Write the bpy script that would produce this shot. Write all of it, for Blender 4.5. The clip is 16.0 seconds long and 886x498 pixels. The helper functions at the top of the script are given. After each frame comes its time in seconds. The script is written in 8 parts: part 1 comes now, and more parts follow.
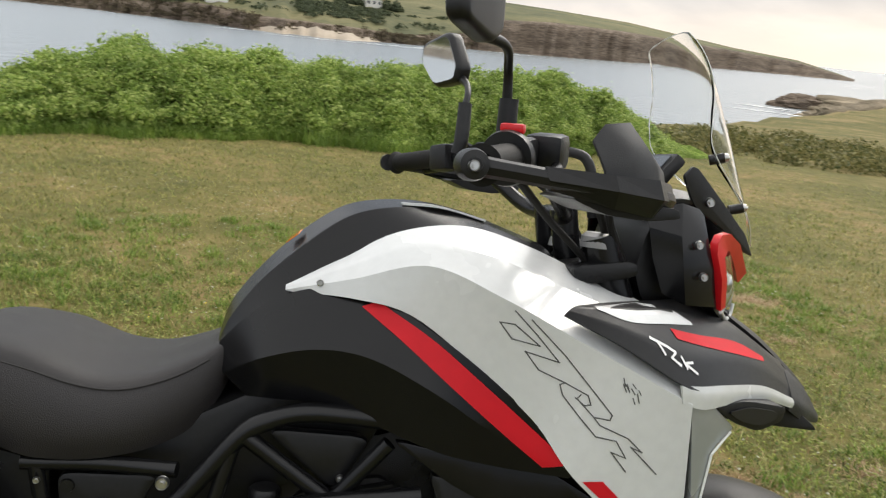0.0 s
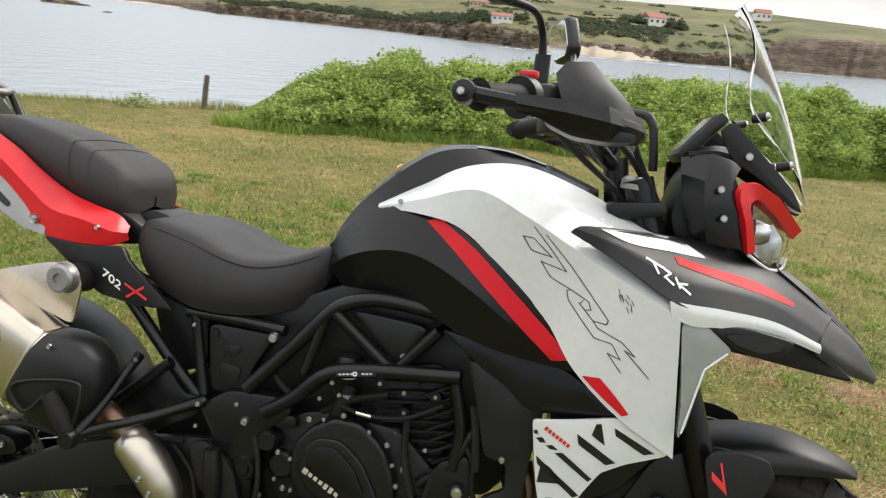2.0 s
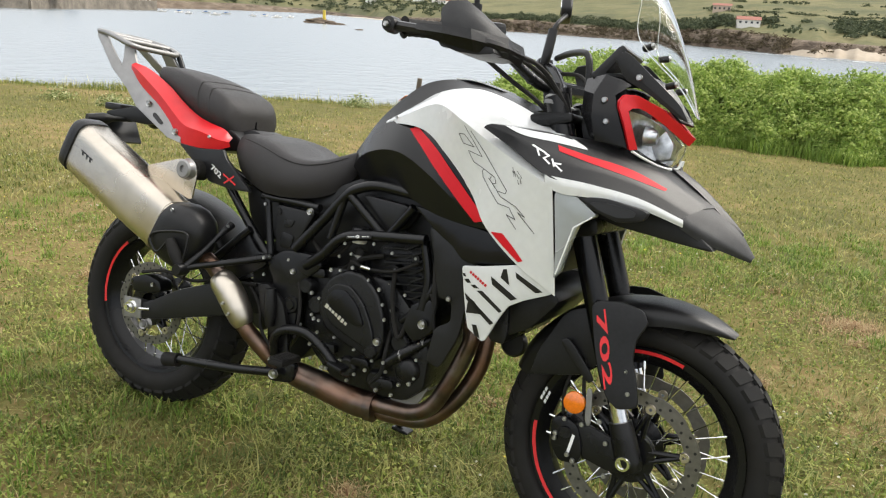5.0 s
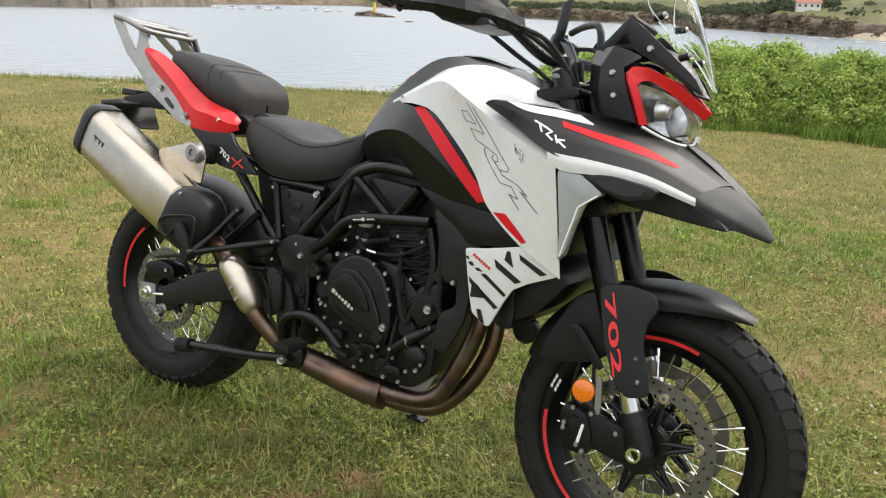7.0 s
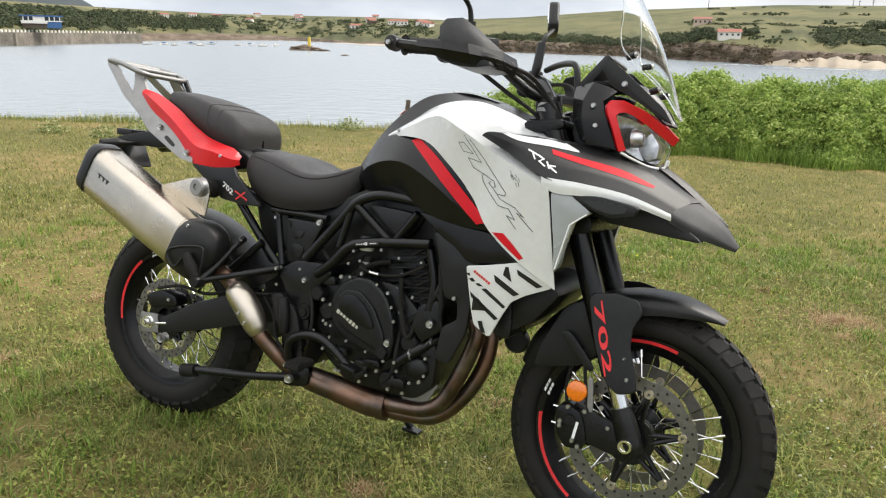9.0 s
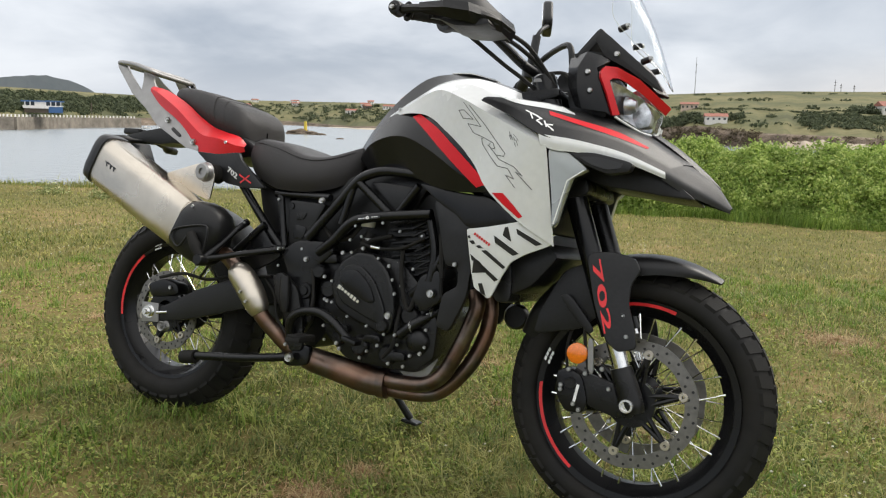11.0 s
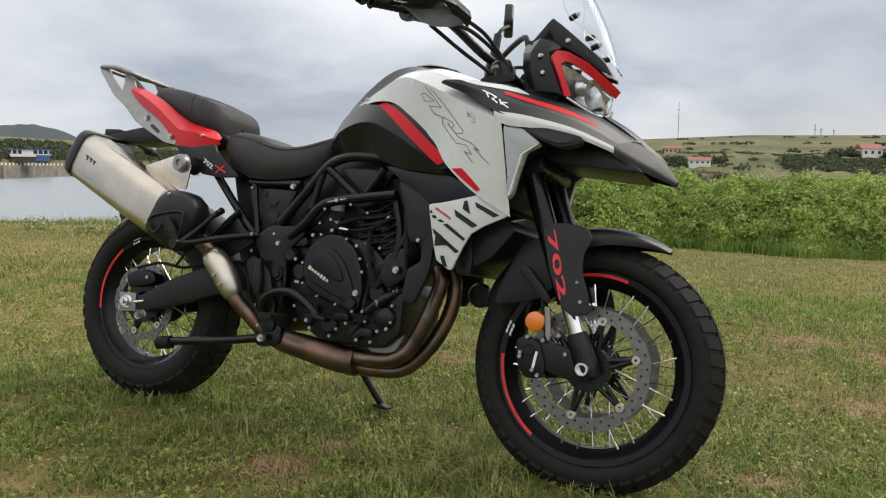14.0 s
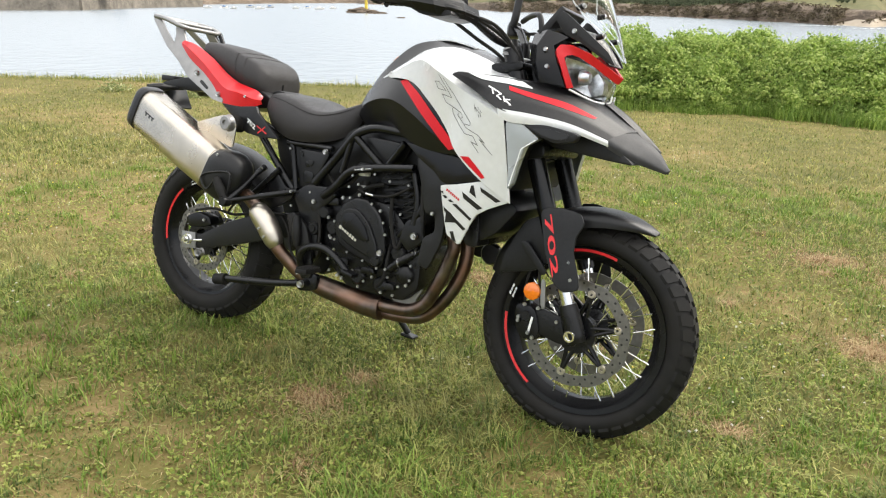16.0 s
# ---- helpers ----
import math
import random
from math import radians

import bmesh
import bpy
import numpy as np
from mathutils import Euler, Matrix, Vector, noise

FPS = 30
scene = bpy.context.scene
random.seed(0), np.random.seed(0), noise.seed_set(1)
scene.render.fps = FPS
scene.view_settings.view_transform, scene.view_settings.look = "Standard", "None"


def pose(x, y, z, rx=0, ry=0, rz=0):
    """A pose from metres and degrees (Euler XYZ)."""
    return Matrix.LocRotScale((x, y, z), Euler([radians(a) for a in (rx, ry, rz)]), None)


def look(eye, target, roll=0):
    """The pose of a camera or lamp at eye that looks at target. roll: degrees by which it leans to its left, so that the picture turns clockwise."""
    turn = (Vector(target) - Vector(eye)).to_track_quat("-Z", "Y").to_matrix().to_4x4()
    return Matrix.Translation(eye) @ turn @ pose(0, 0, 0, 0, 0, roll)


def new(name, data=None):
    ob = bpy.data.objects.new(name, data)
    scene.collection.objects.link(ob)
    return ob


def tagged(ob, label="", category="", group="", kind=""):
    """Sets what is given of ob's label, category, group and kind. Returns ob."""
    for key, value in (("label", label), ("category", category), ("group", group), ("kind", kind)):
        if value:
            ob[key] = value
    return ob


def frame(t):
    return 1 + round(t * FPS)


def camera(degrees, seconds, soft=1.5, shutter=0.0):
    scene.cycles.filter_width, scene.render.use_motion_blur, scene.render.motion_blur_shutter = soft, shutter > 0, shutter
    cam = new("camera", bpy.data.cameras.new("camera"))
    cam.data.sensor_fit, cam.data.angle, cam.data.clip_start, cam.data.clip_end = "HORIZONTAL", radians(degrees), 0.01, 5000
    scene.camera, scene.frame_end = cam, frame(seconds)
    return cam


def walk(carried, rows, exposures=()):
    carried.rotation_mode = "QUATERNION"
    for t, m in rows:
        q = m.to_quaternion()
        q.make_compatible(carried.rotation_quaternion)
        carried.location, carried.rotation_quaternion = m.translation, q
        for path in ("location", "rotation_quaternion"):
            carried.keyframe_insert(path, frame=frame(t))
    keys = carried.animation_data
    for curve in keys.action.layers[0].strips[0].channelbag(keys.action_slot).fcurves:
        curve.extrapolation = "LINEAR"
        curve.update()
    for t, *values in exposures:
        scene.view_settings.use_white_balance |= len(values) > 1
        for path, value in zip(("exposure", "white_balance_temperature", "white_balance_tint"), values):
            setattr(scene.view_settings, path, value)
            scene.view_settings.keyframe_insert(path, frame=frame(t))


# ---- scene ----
cam = camera(58.3, 16.0, 1.15, 0.25)
START = pose(0.7915, -0.9287, 1.3147, -15.6, -5.6, -8.48)
METRES = 2.9323
ROWS = [
    (0.0, 0.0, 0.0, 0.0, 0.0, 0.0, 0.0),
    (0.5, 0.0501, -0.0044, -0.0042, 8.43, 1.05, -2.08),
    (1.0, 0.0637, -0.0412, -0.022, 11.55, 1.26, -2.12),
    (1.5, 0.0799, -0.0721, -0.0392, 14.53, 0.44, -3.29),
    (2.0, 0.1242, -0.0714, -0.0471, 18.79, 0.53, -4.78),
    (2.5, 0.172, -0.0732, -0.0614, 25.54, -0.66, -6.23),
    (3.0, 0.2118, -0.1162, -0.0826, 28.09, -1.48, -5.8),
    (3.5, 0.2506, -0.1625, -0.0944, 29.25, -0.96, -5.19),
    (4.0, 0.3065, -0.1707, -0.1038, 30.98, 0.12, -5.25),
    (4.5, 0.3548, -0.1589, -0.1116, 33.32, -0.02, -6.6),
    (7.0, 0.3922, -0.1096, -0.1195, 38.78, -1.58, -7.18),
    (7.5, 0.3962, -0.1064, -0.1197, 39.53, -1.29, -7.46),
    (8.0, 0.4014, -0.1094, -0.1195, 39.59, -0.87, -7.31),
    (8.5, 0.3915, -0.1507, -0.1261, 37.01, 0.33, -6.37),
    (9.0, 0.3906, -0.1853, -0.133, 34.56, 1.07, -5.26),
    (11.5, 0.3998, -0.1864, -0.2596, 34.1, 9.41, -5.28),
    (12.0, 0.4047, -0.1876, -0.2774, 33.86, 11.68, -5.23),
    (12.5, 0.4127, -0.1845, -0.2808, 33.33, 12.27, -4.85),
    (13.0, 0.4223, -0.1861, -0.2856, 32.92, 11.48, -4.21),
    (13.5, 0.4289, -0.1943, -0.2913, 33.12, 11.24, -4.11),
    (14.0, 0.4332, -0.1943, -0.2953, 33.34, 10.27, -4.49),
    (14.5, 0.423, -0.19, -0.2833, 32.69, 8.95, -5.09),
    (15.0, 0.43, -0.1986, -0.2405, 33.35, 3.81, -5.62),
    (15.5, 0.4835, -0.2355, -0.1918, 36.17, -0.0, -5.44),
    (16.0, 0.5299, -0.2467, -0.1698, 38.53, -1.87, -5.96),
]
EXPOSURES = [(0.0, 0.28), (1.0, 0.48), (1.5, 0.52), (3.0, 0.68), (4.5, 0.66), (9.2, 0.62), (11.5, 0.2), (12.0, 0.06), (12.5, 0.08), (13.5, 0.16), (14.0, 0.16), (14.5, 0.30), (15.0, 0.74), (15.5, 0.88), (16.0, 0.92)]
walk(cam, [(t, START @ pose(METRES * x, METRES * y, METRES * z, 90 + pitch, roll, yaw)) for t, x, y, z, yaw, pitch, roll in ROWS], EXPOSURES)

# ---- sky and light: overcast, with a bright low gap over the sea ----
SUN_AZ, SUN_EL = 40.0, 16.0
sky_world = bpy.data.worlds.new("overcast_sky")
scene.world = sky_world
sky_world.use_nodes = True
wt = sky_world.node_tree
wt.nodes.clear()


def wn(kind, **values):
    n = wt.nodes.new(kind)
    for k, v in values.items():
        n.inputs[k].default_value = v
    return n


def wmath(op, a, b=0.0, c=None):
    n = wt.nodes.new("ShaderNodeMath")
    n.operation = op
    for i, v in enumerate((a, b, c)):
        if v is None:
            continue
        if isinstance(v, (int, float)):
            n.inputs[i].default_value = v
        else:
            wt.links.new(v, n.inputs[i])
    return n.outputs[0]


def wmix(fac, a, b):
    n = wt.nodes.new("ShaderNodeMix")
    n.data_type = "RGBA"
    for i, v in ((0, fac), (6, a), (7, b)):
        if isinstance(v, (int, float)):
            n.inputs[i].default_value = v
        elif isinstance(v, tuple):
            n.inputs[i].default_value = (*v, 1)
        else:
            wt.links.new(v, n.inputs[i])
    return n.outputs[2]


def wrange(v, a, b, c=0.0, d=1.0):
    n = wt.nodes.new("ShaderNodeMapRange")
    n.interpolation_type = "SMOOTHSTEP"
    wt.links.new(v, n.inputs[0])
    for i, q in enumerate((a, b, c, d)):
        n.inputs[i + 1].default_value = q
    return n.outputs[0]


coord = wt.nodes.new("ShaderNodeTexCoord")
sep = wt.nodes.new("ShaderNodeSeparateXYZ")
wt.links.new(coord.outputs["Generated"], sep.inputs[0])
sky = wt.nodes.new("ShaderNodeTexSky")
sky.sky_type, sky.sun_disc = "NISHITA", False
sky.sun_elevation, sky.sun_rotation = radians(SUN_EL), radians(SUN_AZ)
# cloud deck: the direction laid onto a flat layer overhead, so that clouds flatten towards the horizon
height = wmath("MAXIMUM", wmath("ADD", sep.outputs[2], 0.30), 0.03)
deck = wt.nodes.new("ShaderNodeCombineXYZ")
wt.links.new(wmath("DIVIDE", sep.outputs[0], height), deck.inputs[0])
wt.links.new(wmath("DIVIDE", sep.outputs[1], height), deck.inputs[1])
big = wn("ShaderNodeTexNoise", Scale=0.62, Detail=5.0, Roughness=0.52, Distortion=0.5)
small = wn("ShaderNodeTexNoise", Scale=1.9, Detail=6.0, Roughness=0.55, Distortion=0.3)
for n in (big, small):
    wt.links.new(deck.outputs[0], n.inputs["Vector"])
cover = wmath("ADD", wmath("MULTIPLY", big.outputs[0], 0.68), wmath("MULTIPLY", small.outputs[0], 0.32))
cover = wrange(cover, 0.36, 0.64)
grey = wmix(cover, (0.35, 0.40, 0.48), (0.78, 0.81, 0.86))
zenith = wrange(sep.outputs[2], 0.14, 0.5)
grey = wmix(wmath("MULTIPLY", zenith, 0.75), grey, (1.45, 1.44, 1.42))
# a thin, bright part of the cloud deck over the bay
thin = wmath("ADD", wmath("ADD", wmath("MULTIPLY", sep.outputs[0], -0.43), wmath("MULTIPLY", sep.outputs[1], 0.78)), wmath("MULTIPLY", sep.outputs[2], 0.46))
grey = wmix(wmath("MULTIPLY", wrange(thin, 0.93, 0.995), wmath("ADD", 0.5, wmath("MULTIPLY", cover, 0.5))), grey, (1.38, 1.39, 1.40))
# and a thicker, darker one beside it
thick = wmath("ADD", wmath("ADD", wmath("MULTIPLY", sep.outputs[0], 0.12), wmath("MULTIPLY", sep.outputs[1], 0.945)), wmath("MULTIPLY", sep.outputs[2], 0.30))
grey = wmix(wmath("MULTIPLY", wrange(thick, 0.93, 0.99), wmath("SUBTRACT", 0.95, wmath("MULTIPLY", cover, 0.45))), grey, (0.37, 0.42, 0.50))
low = wrange(sep.outputs[2], 0.0, 0.10, 1.0, 0.0)
grey = wmix(wmath("MULTIPLY", low, 0.5), grey, (0.62, 0.65, 0.70))
# the bright gap in the clouds round the hidden sun
side = wmath("ADD", wmath("MULTIPLY", sep.outputs[0], math.sin(radians(SUN_AZ))), wmath("MULTIPLY", sep.outputs[1], math.cos(radians(SUN_AZ))))
gap = wmath("MULTIPLY", wrange(side, 0.60, 1.0), wrange(sep.outputs[2], 0.10, 0.0))
gap = wmath("MULTIPLY", gap, wmath("ADD", 0.45, wmath("MULTIPLY", cover, 0.75)))
grey = wmix(gap, grey, (1.08, 0.95, 0.82))
full = wt.nodes.new("ShaderNodeMix")
full.data_type = "RGBA"
full.inputs[0].default_value = 0.94
skyscale = wt.nodes.new("ShaderNodeMix")
skyscale.data_type, skyscale.blend_type = "RGBA", "MULTIPLY"
skyscale.inputs[0].default_value = 1.0
skyscale.inputs[7].default_value = (0.10, 0.10, 0.10, 1)
wt.links.new(sky.outputs[0], skyscale.inputs[6])
wt.links.new(skyscale.outputs[2], full.inputs[6])
wt.links.new(grey, full.inputs[7])
back = wn("ShaderNodeBackground", Strength=0.95)
wt.links.new(full.outputs[2], back.inputs[0])
wout = wt.nodes.new("ShaderNodeOutputWorld")
wt.links.new(back.outputs[0], wout.inputs[0])

sun_data = bpy.data.lights.new("sun", "SUN")
sun_data.energy, sun_data.angle, sun_data.color = 2.0, radians(35), (1.0, 0.94, 0.85)
sun = new("sun", sun_data)
sun.matrix_world = look((0, 0, 30), (-20 * math.sin(radians(SUN_AZ)), -20 * math.cos(radians(SUN_AZ)), 30 - 20 * math.tan(radians(40))))

# ---- materials ----
def material(name, color, rough=0.5, metal=0.0, vary=0.15, scale=30.0, bump=0.0, bump_scale=200.0, coat=0.0, color2=None, patch=0.0, patch_scale=3.0, spec=0.5, randomize=0.0):
    """A paint, plastic, rubber or metal: base colour with grain at two scales, uneven gloss and fine relief."""
    m = bpy.data.materials.new(name)
    m.use_nodes = True
    nt = m.node_tree
    b = nt.nodes["Principled BSDF"]
    b.inputs["Metallic"].default_value = metal
    b.inputs["Specular IOR Level"].default_value = spec
    b.inputs["Coat Weight"].default_value = coat
    b.inputs["Coat Roughness"].default_value = 0.06
    tc = nt.nodes.new("ShaderNodeTexCoord")

    def tex(s, detail=4.0):
        n = nt.nodes.new("ShaderNodeTexNoise")
        n.inputs["Scale"].default_value, n.inputs["Detail"].default_value = s, detail
        nt.links.new(tc.outputs["Object"], n.inputs["Vector"])
        return n.outputs[0]

    def mix(f, a, c):
        n = nt.nodes.new("ShaderNodeMix")
        n.data_type = "RGBA"
        for i, v in ((0, f), (6, a), (7, c)):
            if isinstance(v, (tuple, list)):
                n.inputs[i].default_value = (*v, 1)
            elif isinstance(v, (int, float)):
                n.inputs[i].default_value = v
            else:
                nt.links.new(v, n.inputs[i])
        return n.outputs[2]

    def ranged(v, a, c, d, e):
        n = nt.nodes.new("ShaderNodeMapRange")
        nt.links.new(v, n.inputs[0])
        for i, q in enumerate((a, c, d, e)):
            n.inputs[i + 1].default_value = q
        return n.outputs[0]

    fine, coarse = tex(scale), tex(patch_scale)
    dark = tuple(max(0.0, c * (1 - vary)) for c in color)
    light = tuple(min(1.0, c * (1 + vary)) for c in color)
    col = mix(ranged(fine, 0.3, 0.7, 0, 1), dark, light)
    if color2:
        col = mix(ranged(coarse, 0.5 - patch * 0.3, 0.62, 0, patch), col, color2)
    if randomize:
        info = nt.nodes.new("ShaderNodeObjectInfo")
        col = mix(ranged(info.outputs["Random"], 0, 1, 0, randomize), col, tuple(c * 0.5 for c in color))
    nt.links.new(col, b.inputs["Base Color"])
    nt.links.new(ranged(coarse, 0.3, 0.7, max(0.02, rough - 0.06), min(1.0, rough + 0.08)), b.inputs["Roughness"])
    if bump:
        bn = nt.nodes.new("ShaderNodeBump")
        bn.inputs["Strength"].default_value, bn.inputs["Distance"].default_value = bump, 0.002
        nt.links.new(tex(bump_scale, 3.0), bn.inputs["Height"])
        nt.links.new(bn.outputs[0], b.inputs["Normal"])
    return m


def foliage(name, dark, mid, light, rough=0.55, patch_scale=0.35, dry=None, dry_amount=0.0, mottle=0.0, through_light=0.3):
    """Leaves and blades: each island has its own tone, patches drift across the ground."""
    m = bpy.data.materials.new(name)
    m.use_nodes = True
    nt = m.node_tree
    b = nt.nodes["Principled BSDF"]
    b.inputs["Roughness"].default_value = rough
    b.inputs["Specular IOR Level"].default_value = 0.3
    geo = nt.nodes.new("ShaderNodeNewGeometry")
    tc = nt.nodes.new("ShaderNodeTexCoord")
    ramp = nt.nodes.new("ShaderNodeValToRGB")
    ramp.color_ramp.elements[0].color = (*dark, 1)
    ramp.color_ramp.elements[1].color = (*light, 1)
    e = ramp.color_ramp.elements.new(0.5)
    e.color = (*mid, 1)
    nt.links.new(geo.outputs["Random Per Island"], ramp.inputs[0])
    out = ramp.outputs[0]
    if dry:
        n = nt.nodes.new("ShaderNodeTexNoise")
        n.inputs["Scale"].default_value, n.inputs["Detail"].default_value = patch_scale, 5.0
        nt.links.new(tc.outputs["Object"], n.inputs["Vector"])
        add = nt.nodes.new("ShaderNodeMath")
        add.operation = "MULTIPLY_ADD"
        nt.links.new(geo.outputs["Random Per Island"], add.inputs[0])
        add.inputs[1].default_value = 0.35
        nt.links.new(n.outputs[0], add.inputs[2])
        r = nt.nodes.new("ShaderNodeMapRange")
        nt.links.new(add.outputs[0], r.inputs[0])
        r.inputs[1].default_value, r.inputs[2].default_value, r.inputs[4].default_value = 0.52, 0.85, dry_amount
        mx = nt.nodes.new("ShaderNodeMix")
        mx.data_type = "RGBA"
        nt.links.new(r.outputs[0], mx.inputs[0])
        nt.links.new(out, mx.inputs[6])
        mx.inputs[7].default_value = (*dry, 1)
        out = mx.outputs[2]
    if mottle:
        n2 = nt.nodes.new("ShaderNodeTexNoise")
        n2.inputs["Scale"].default_value, n2.inputs["Detail"].default_value = mottle, 3.0
        nt.links.new(tc.outputs["Object"], n2.inputs["Vector"])
        r2 = nt.nodes.new("ShaderNodeMapRange")
        nt.links.new(n2.outputs[0], r2.inputs[0])
        r2.inputs[1].default_value, r2.inputs[2].default_value = 0.38, 0.62
        r2.inputs[3].default_value, r2.inputs[4].default_value = 0.0, 0.5
        m2 = nt.nodes.new("ShaderNodeMix")
        m2.data_type = "RGBA"
        nt.links.new(r2.outputs[0], m2.inputs[0])
        nt.links.new(out, m2.inputs[6])
        m2.inputs[7].default_value = (*dark, 1)
        out = m2.outputs[2]
    nt.links.new(out, b.inputs["Base Color"])
    tr = nt.nodes.new("ShaderNodeBsdfTranslucent")
    nt.links.new(out, tr.inputs[0])
    ms = nt.nodes.new("ShaderNodeMixShader")
    ms.inputs[0].default_value = through_light
    nt.links.new(b.outputs[0], ms.inputs[1])
    nt.links.new(tr.outputs[0], ms.inputs[2])
    nt.links.new(ms.outputs[0], nt.nodes["Material Output"].inputs[0])
    return m


def ground_material(name, stops, scales=(0.3, 2.5, 30.0), weights=(0.5, 0.3, 0.2), bump=0.4, distance=0.03, rough=0.9, strata=1.0):
    """Soil, turf, rock or far hillside: a colour ramp over noise at three scales."""
    m = bpy.data.materials.new(name)
    m.use_nodes = True
    nt = m.node_tree
    b = nt.nodes["Principled BSDF"]
    b.inputs["Roughness"].default_value, b.inputs["Specular IOR Level"].default_value = rough, 0.15
    tc = nt.nodes.new("ShaderNodeTexCoord")
    mp = nt.nodes.new("ShaderNodeMapping")
    mp.inputs["Scale"].default_value = (1.0, 1.0, strata)
    nt.links.new(tc.outputs["Object"], mp.inputs["Vector"])
    total, fine = None, None
    for s, w in zip(scales, weights):
        n = nt.nodes.new("ShaderNodeTexNoise")
        n.inputs["Scale"].default_value, n.inputs["Detail"].default_value = s, 5.0
        nt.links.new(mp.outputs[0], n.inputs["Vector"])
        a = nt.nodes.new("ShaderNodeMath")
        a.operation = "MULTIPLY_ADD"
        a.inputs[1].default_value = w
        nt.links.new(n.outputs[0], a.inputs[0])
        if total is not None:
            nt.links.new(total, a.inputs[2])
        else:
            a.inputs[2].default_value = 0.0
        total, fine = a.outputs[0], n.outputs[0]
    r = nt.nodes.new("ShaderNodeMapRange")
    nt.links.new(total, r.inputs[0])
    r.inputs[1].default_value, r.inputs[2].default_value = 0.33, 0.67
    ramp = nt.nodes.new("ShaderNodeValToRGB")
    for i, (p, c) in enumerate(stops):
        e = ramp.color_ramp.elements[i] if i < 2 else ramp.color_ramp.elements.new(p)
        e.position, e.color = p, (*c, 1)
    nt.links.new(r.outputs[0], ramp.inputs[0])
    nt.links.new(ramp.outputs[0], b.inputs["Base Color"])
    bn = nt.nodes.new("ShaderNodeBump")
    bn.inputs["Strength"].default_value, bn.inputs["Distance"].default_value = bump, distance
    nt.links.new(fine, bn.inputs["Height"])
    nt.links.new(bn.outputs[0], b.inputs["Normal"])
    return m


TURF = ground_material("turf", [(0.0, (0.065, 0.07, 0.02)), (1.0, (0.29, 0.20, 0.095)), (0.5, (0.14, 0.125, 0.038))], (0.5, 4.0, 60.0))
# muted olive stops; some distance haze is mixed into these colours
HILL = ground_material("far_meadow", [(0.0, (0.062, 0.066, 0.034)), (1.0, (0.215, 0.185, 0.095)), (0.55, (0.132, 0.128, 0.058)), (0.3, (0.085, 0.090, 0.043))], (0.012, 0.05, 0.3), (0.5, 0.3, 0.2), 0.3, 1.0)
CLIFF = ground_material("cliff_rock", [(0.0, (0.035, 0.028, 0.022)), (1.0, (0.32, 0.26, 0.20)), (0.5, (0.15, 0.115, 0.085))], (0.05, 0.25, 1.0), (0.35, 0.35, 0.3), 0.5, 1.0, strata=7.0)
SAND = ground_material("beach_sand", [(0.0, (0.36, 0.30, 0.23)), (1.0, (0.52, 0.45, 0.36))], (0.03, 0.2, 1.0), bump=0.1)
SHORE_ROCK = ground_material("shore_rock", [(0.0, (0.10, 0.085, 0.06)), (1.0, (0.46, 0.38, 0.27)), (0.5, (0.27, 0.22, 0.15))], (0.1, 0.6, 3.0), bump=0.8, distance=0.3)
WATER = bpy.data.materials.new("sea_water")
WATER.use_nodes = True
wnt = WATER.node_tree
wb = wnt.nodes["Principled BSDF"]
wb.inputs["Base Color"].default_value = (0.215, 0.245, 0.26, 1)
wb.inputs["Roughness"].default_value = 0.24
wtc = wnt.nodes.new("ShaderNodeTexCoord")
wbump = wnt.nodes.new("ShaderNodeBump")
wbump.inputs["Strength"].default_value, wbump.inputs["Distance"].default_value = 0.55, 0.5
wno = wnt.nodes.new("ShaderNodeTexNoise")
wno.inputs["Scale"].default_value, wno.inputs["Detail"].default_value = 0.35, 6.0
wnt.links.new(wtc.outputs["Object"], wno.inputs["Vector"])
wnt.links.new(wno.outputs[0], wbump.inputs["Height"])
wnt.links.new(wbump.outputs[0], wb.inputs["Normal"])
GRASS = foliage("grass_blades", (0.060, 0.100, 0.016), (0.265, 0.30, 0.060), (0.55, 0.55, 0.165), dry=(0.50, 0.40, 0.18), dry_amount=0.6, patch_scale=1.6, mottle=7.0)
NEAR_GRASS = foliage("near_grass_blades", (0.045, 0.085, 0.014), (0.20, 0.255, 0.048), (0.50, 0.53, 0.15), dry=(0.50, 0.40, 0.18), dry_amount=0.5, patch_scale=1.6, mottle=7.0)
LEAVES = foliage("bramble_leaves", (0.14, 0.225, 0.045), (0.33, 0.45, 0.095), (0.58, 0.66, 0.23), mottle=1.3, through_light=0.5)
# lightened and greyed so that the colour itself carries the distance haze
SCRUB = foliage("far_scrub", (0.048, 0.060, 0.034), (0.078, 0.096, 0.052), (0.115, 0.13, 0.070), rough=0.9)
WALL_WHITE = material("white_render", (0.74, 0.72, 0.68), 0.8, vary=0.08, scale=2.0)
ROOF_RED = material("red_roof_tiles", (0.30, 0.12, 0.085), 0.8, vary=0.25, scale=2.0)
GLASS_DARK = material("dark_window_glass", (0.03, 0.04, 0.05), 0.1, vary=0.1)
BLUE_PAINT = material("blue_facade", (0.05, 0.13, 0.30), 0.5)
WOOD_GREY = material("weathered_wood", (0.13, 0.105, 0.08), 0.85, vary=0.35, scale=25.0, bump=0.6)
YELLOW = material("yellow_marker_paint", (0.65, 0.48, 0.06), 0.6)


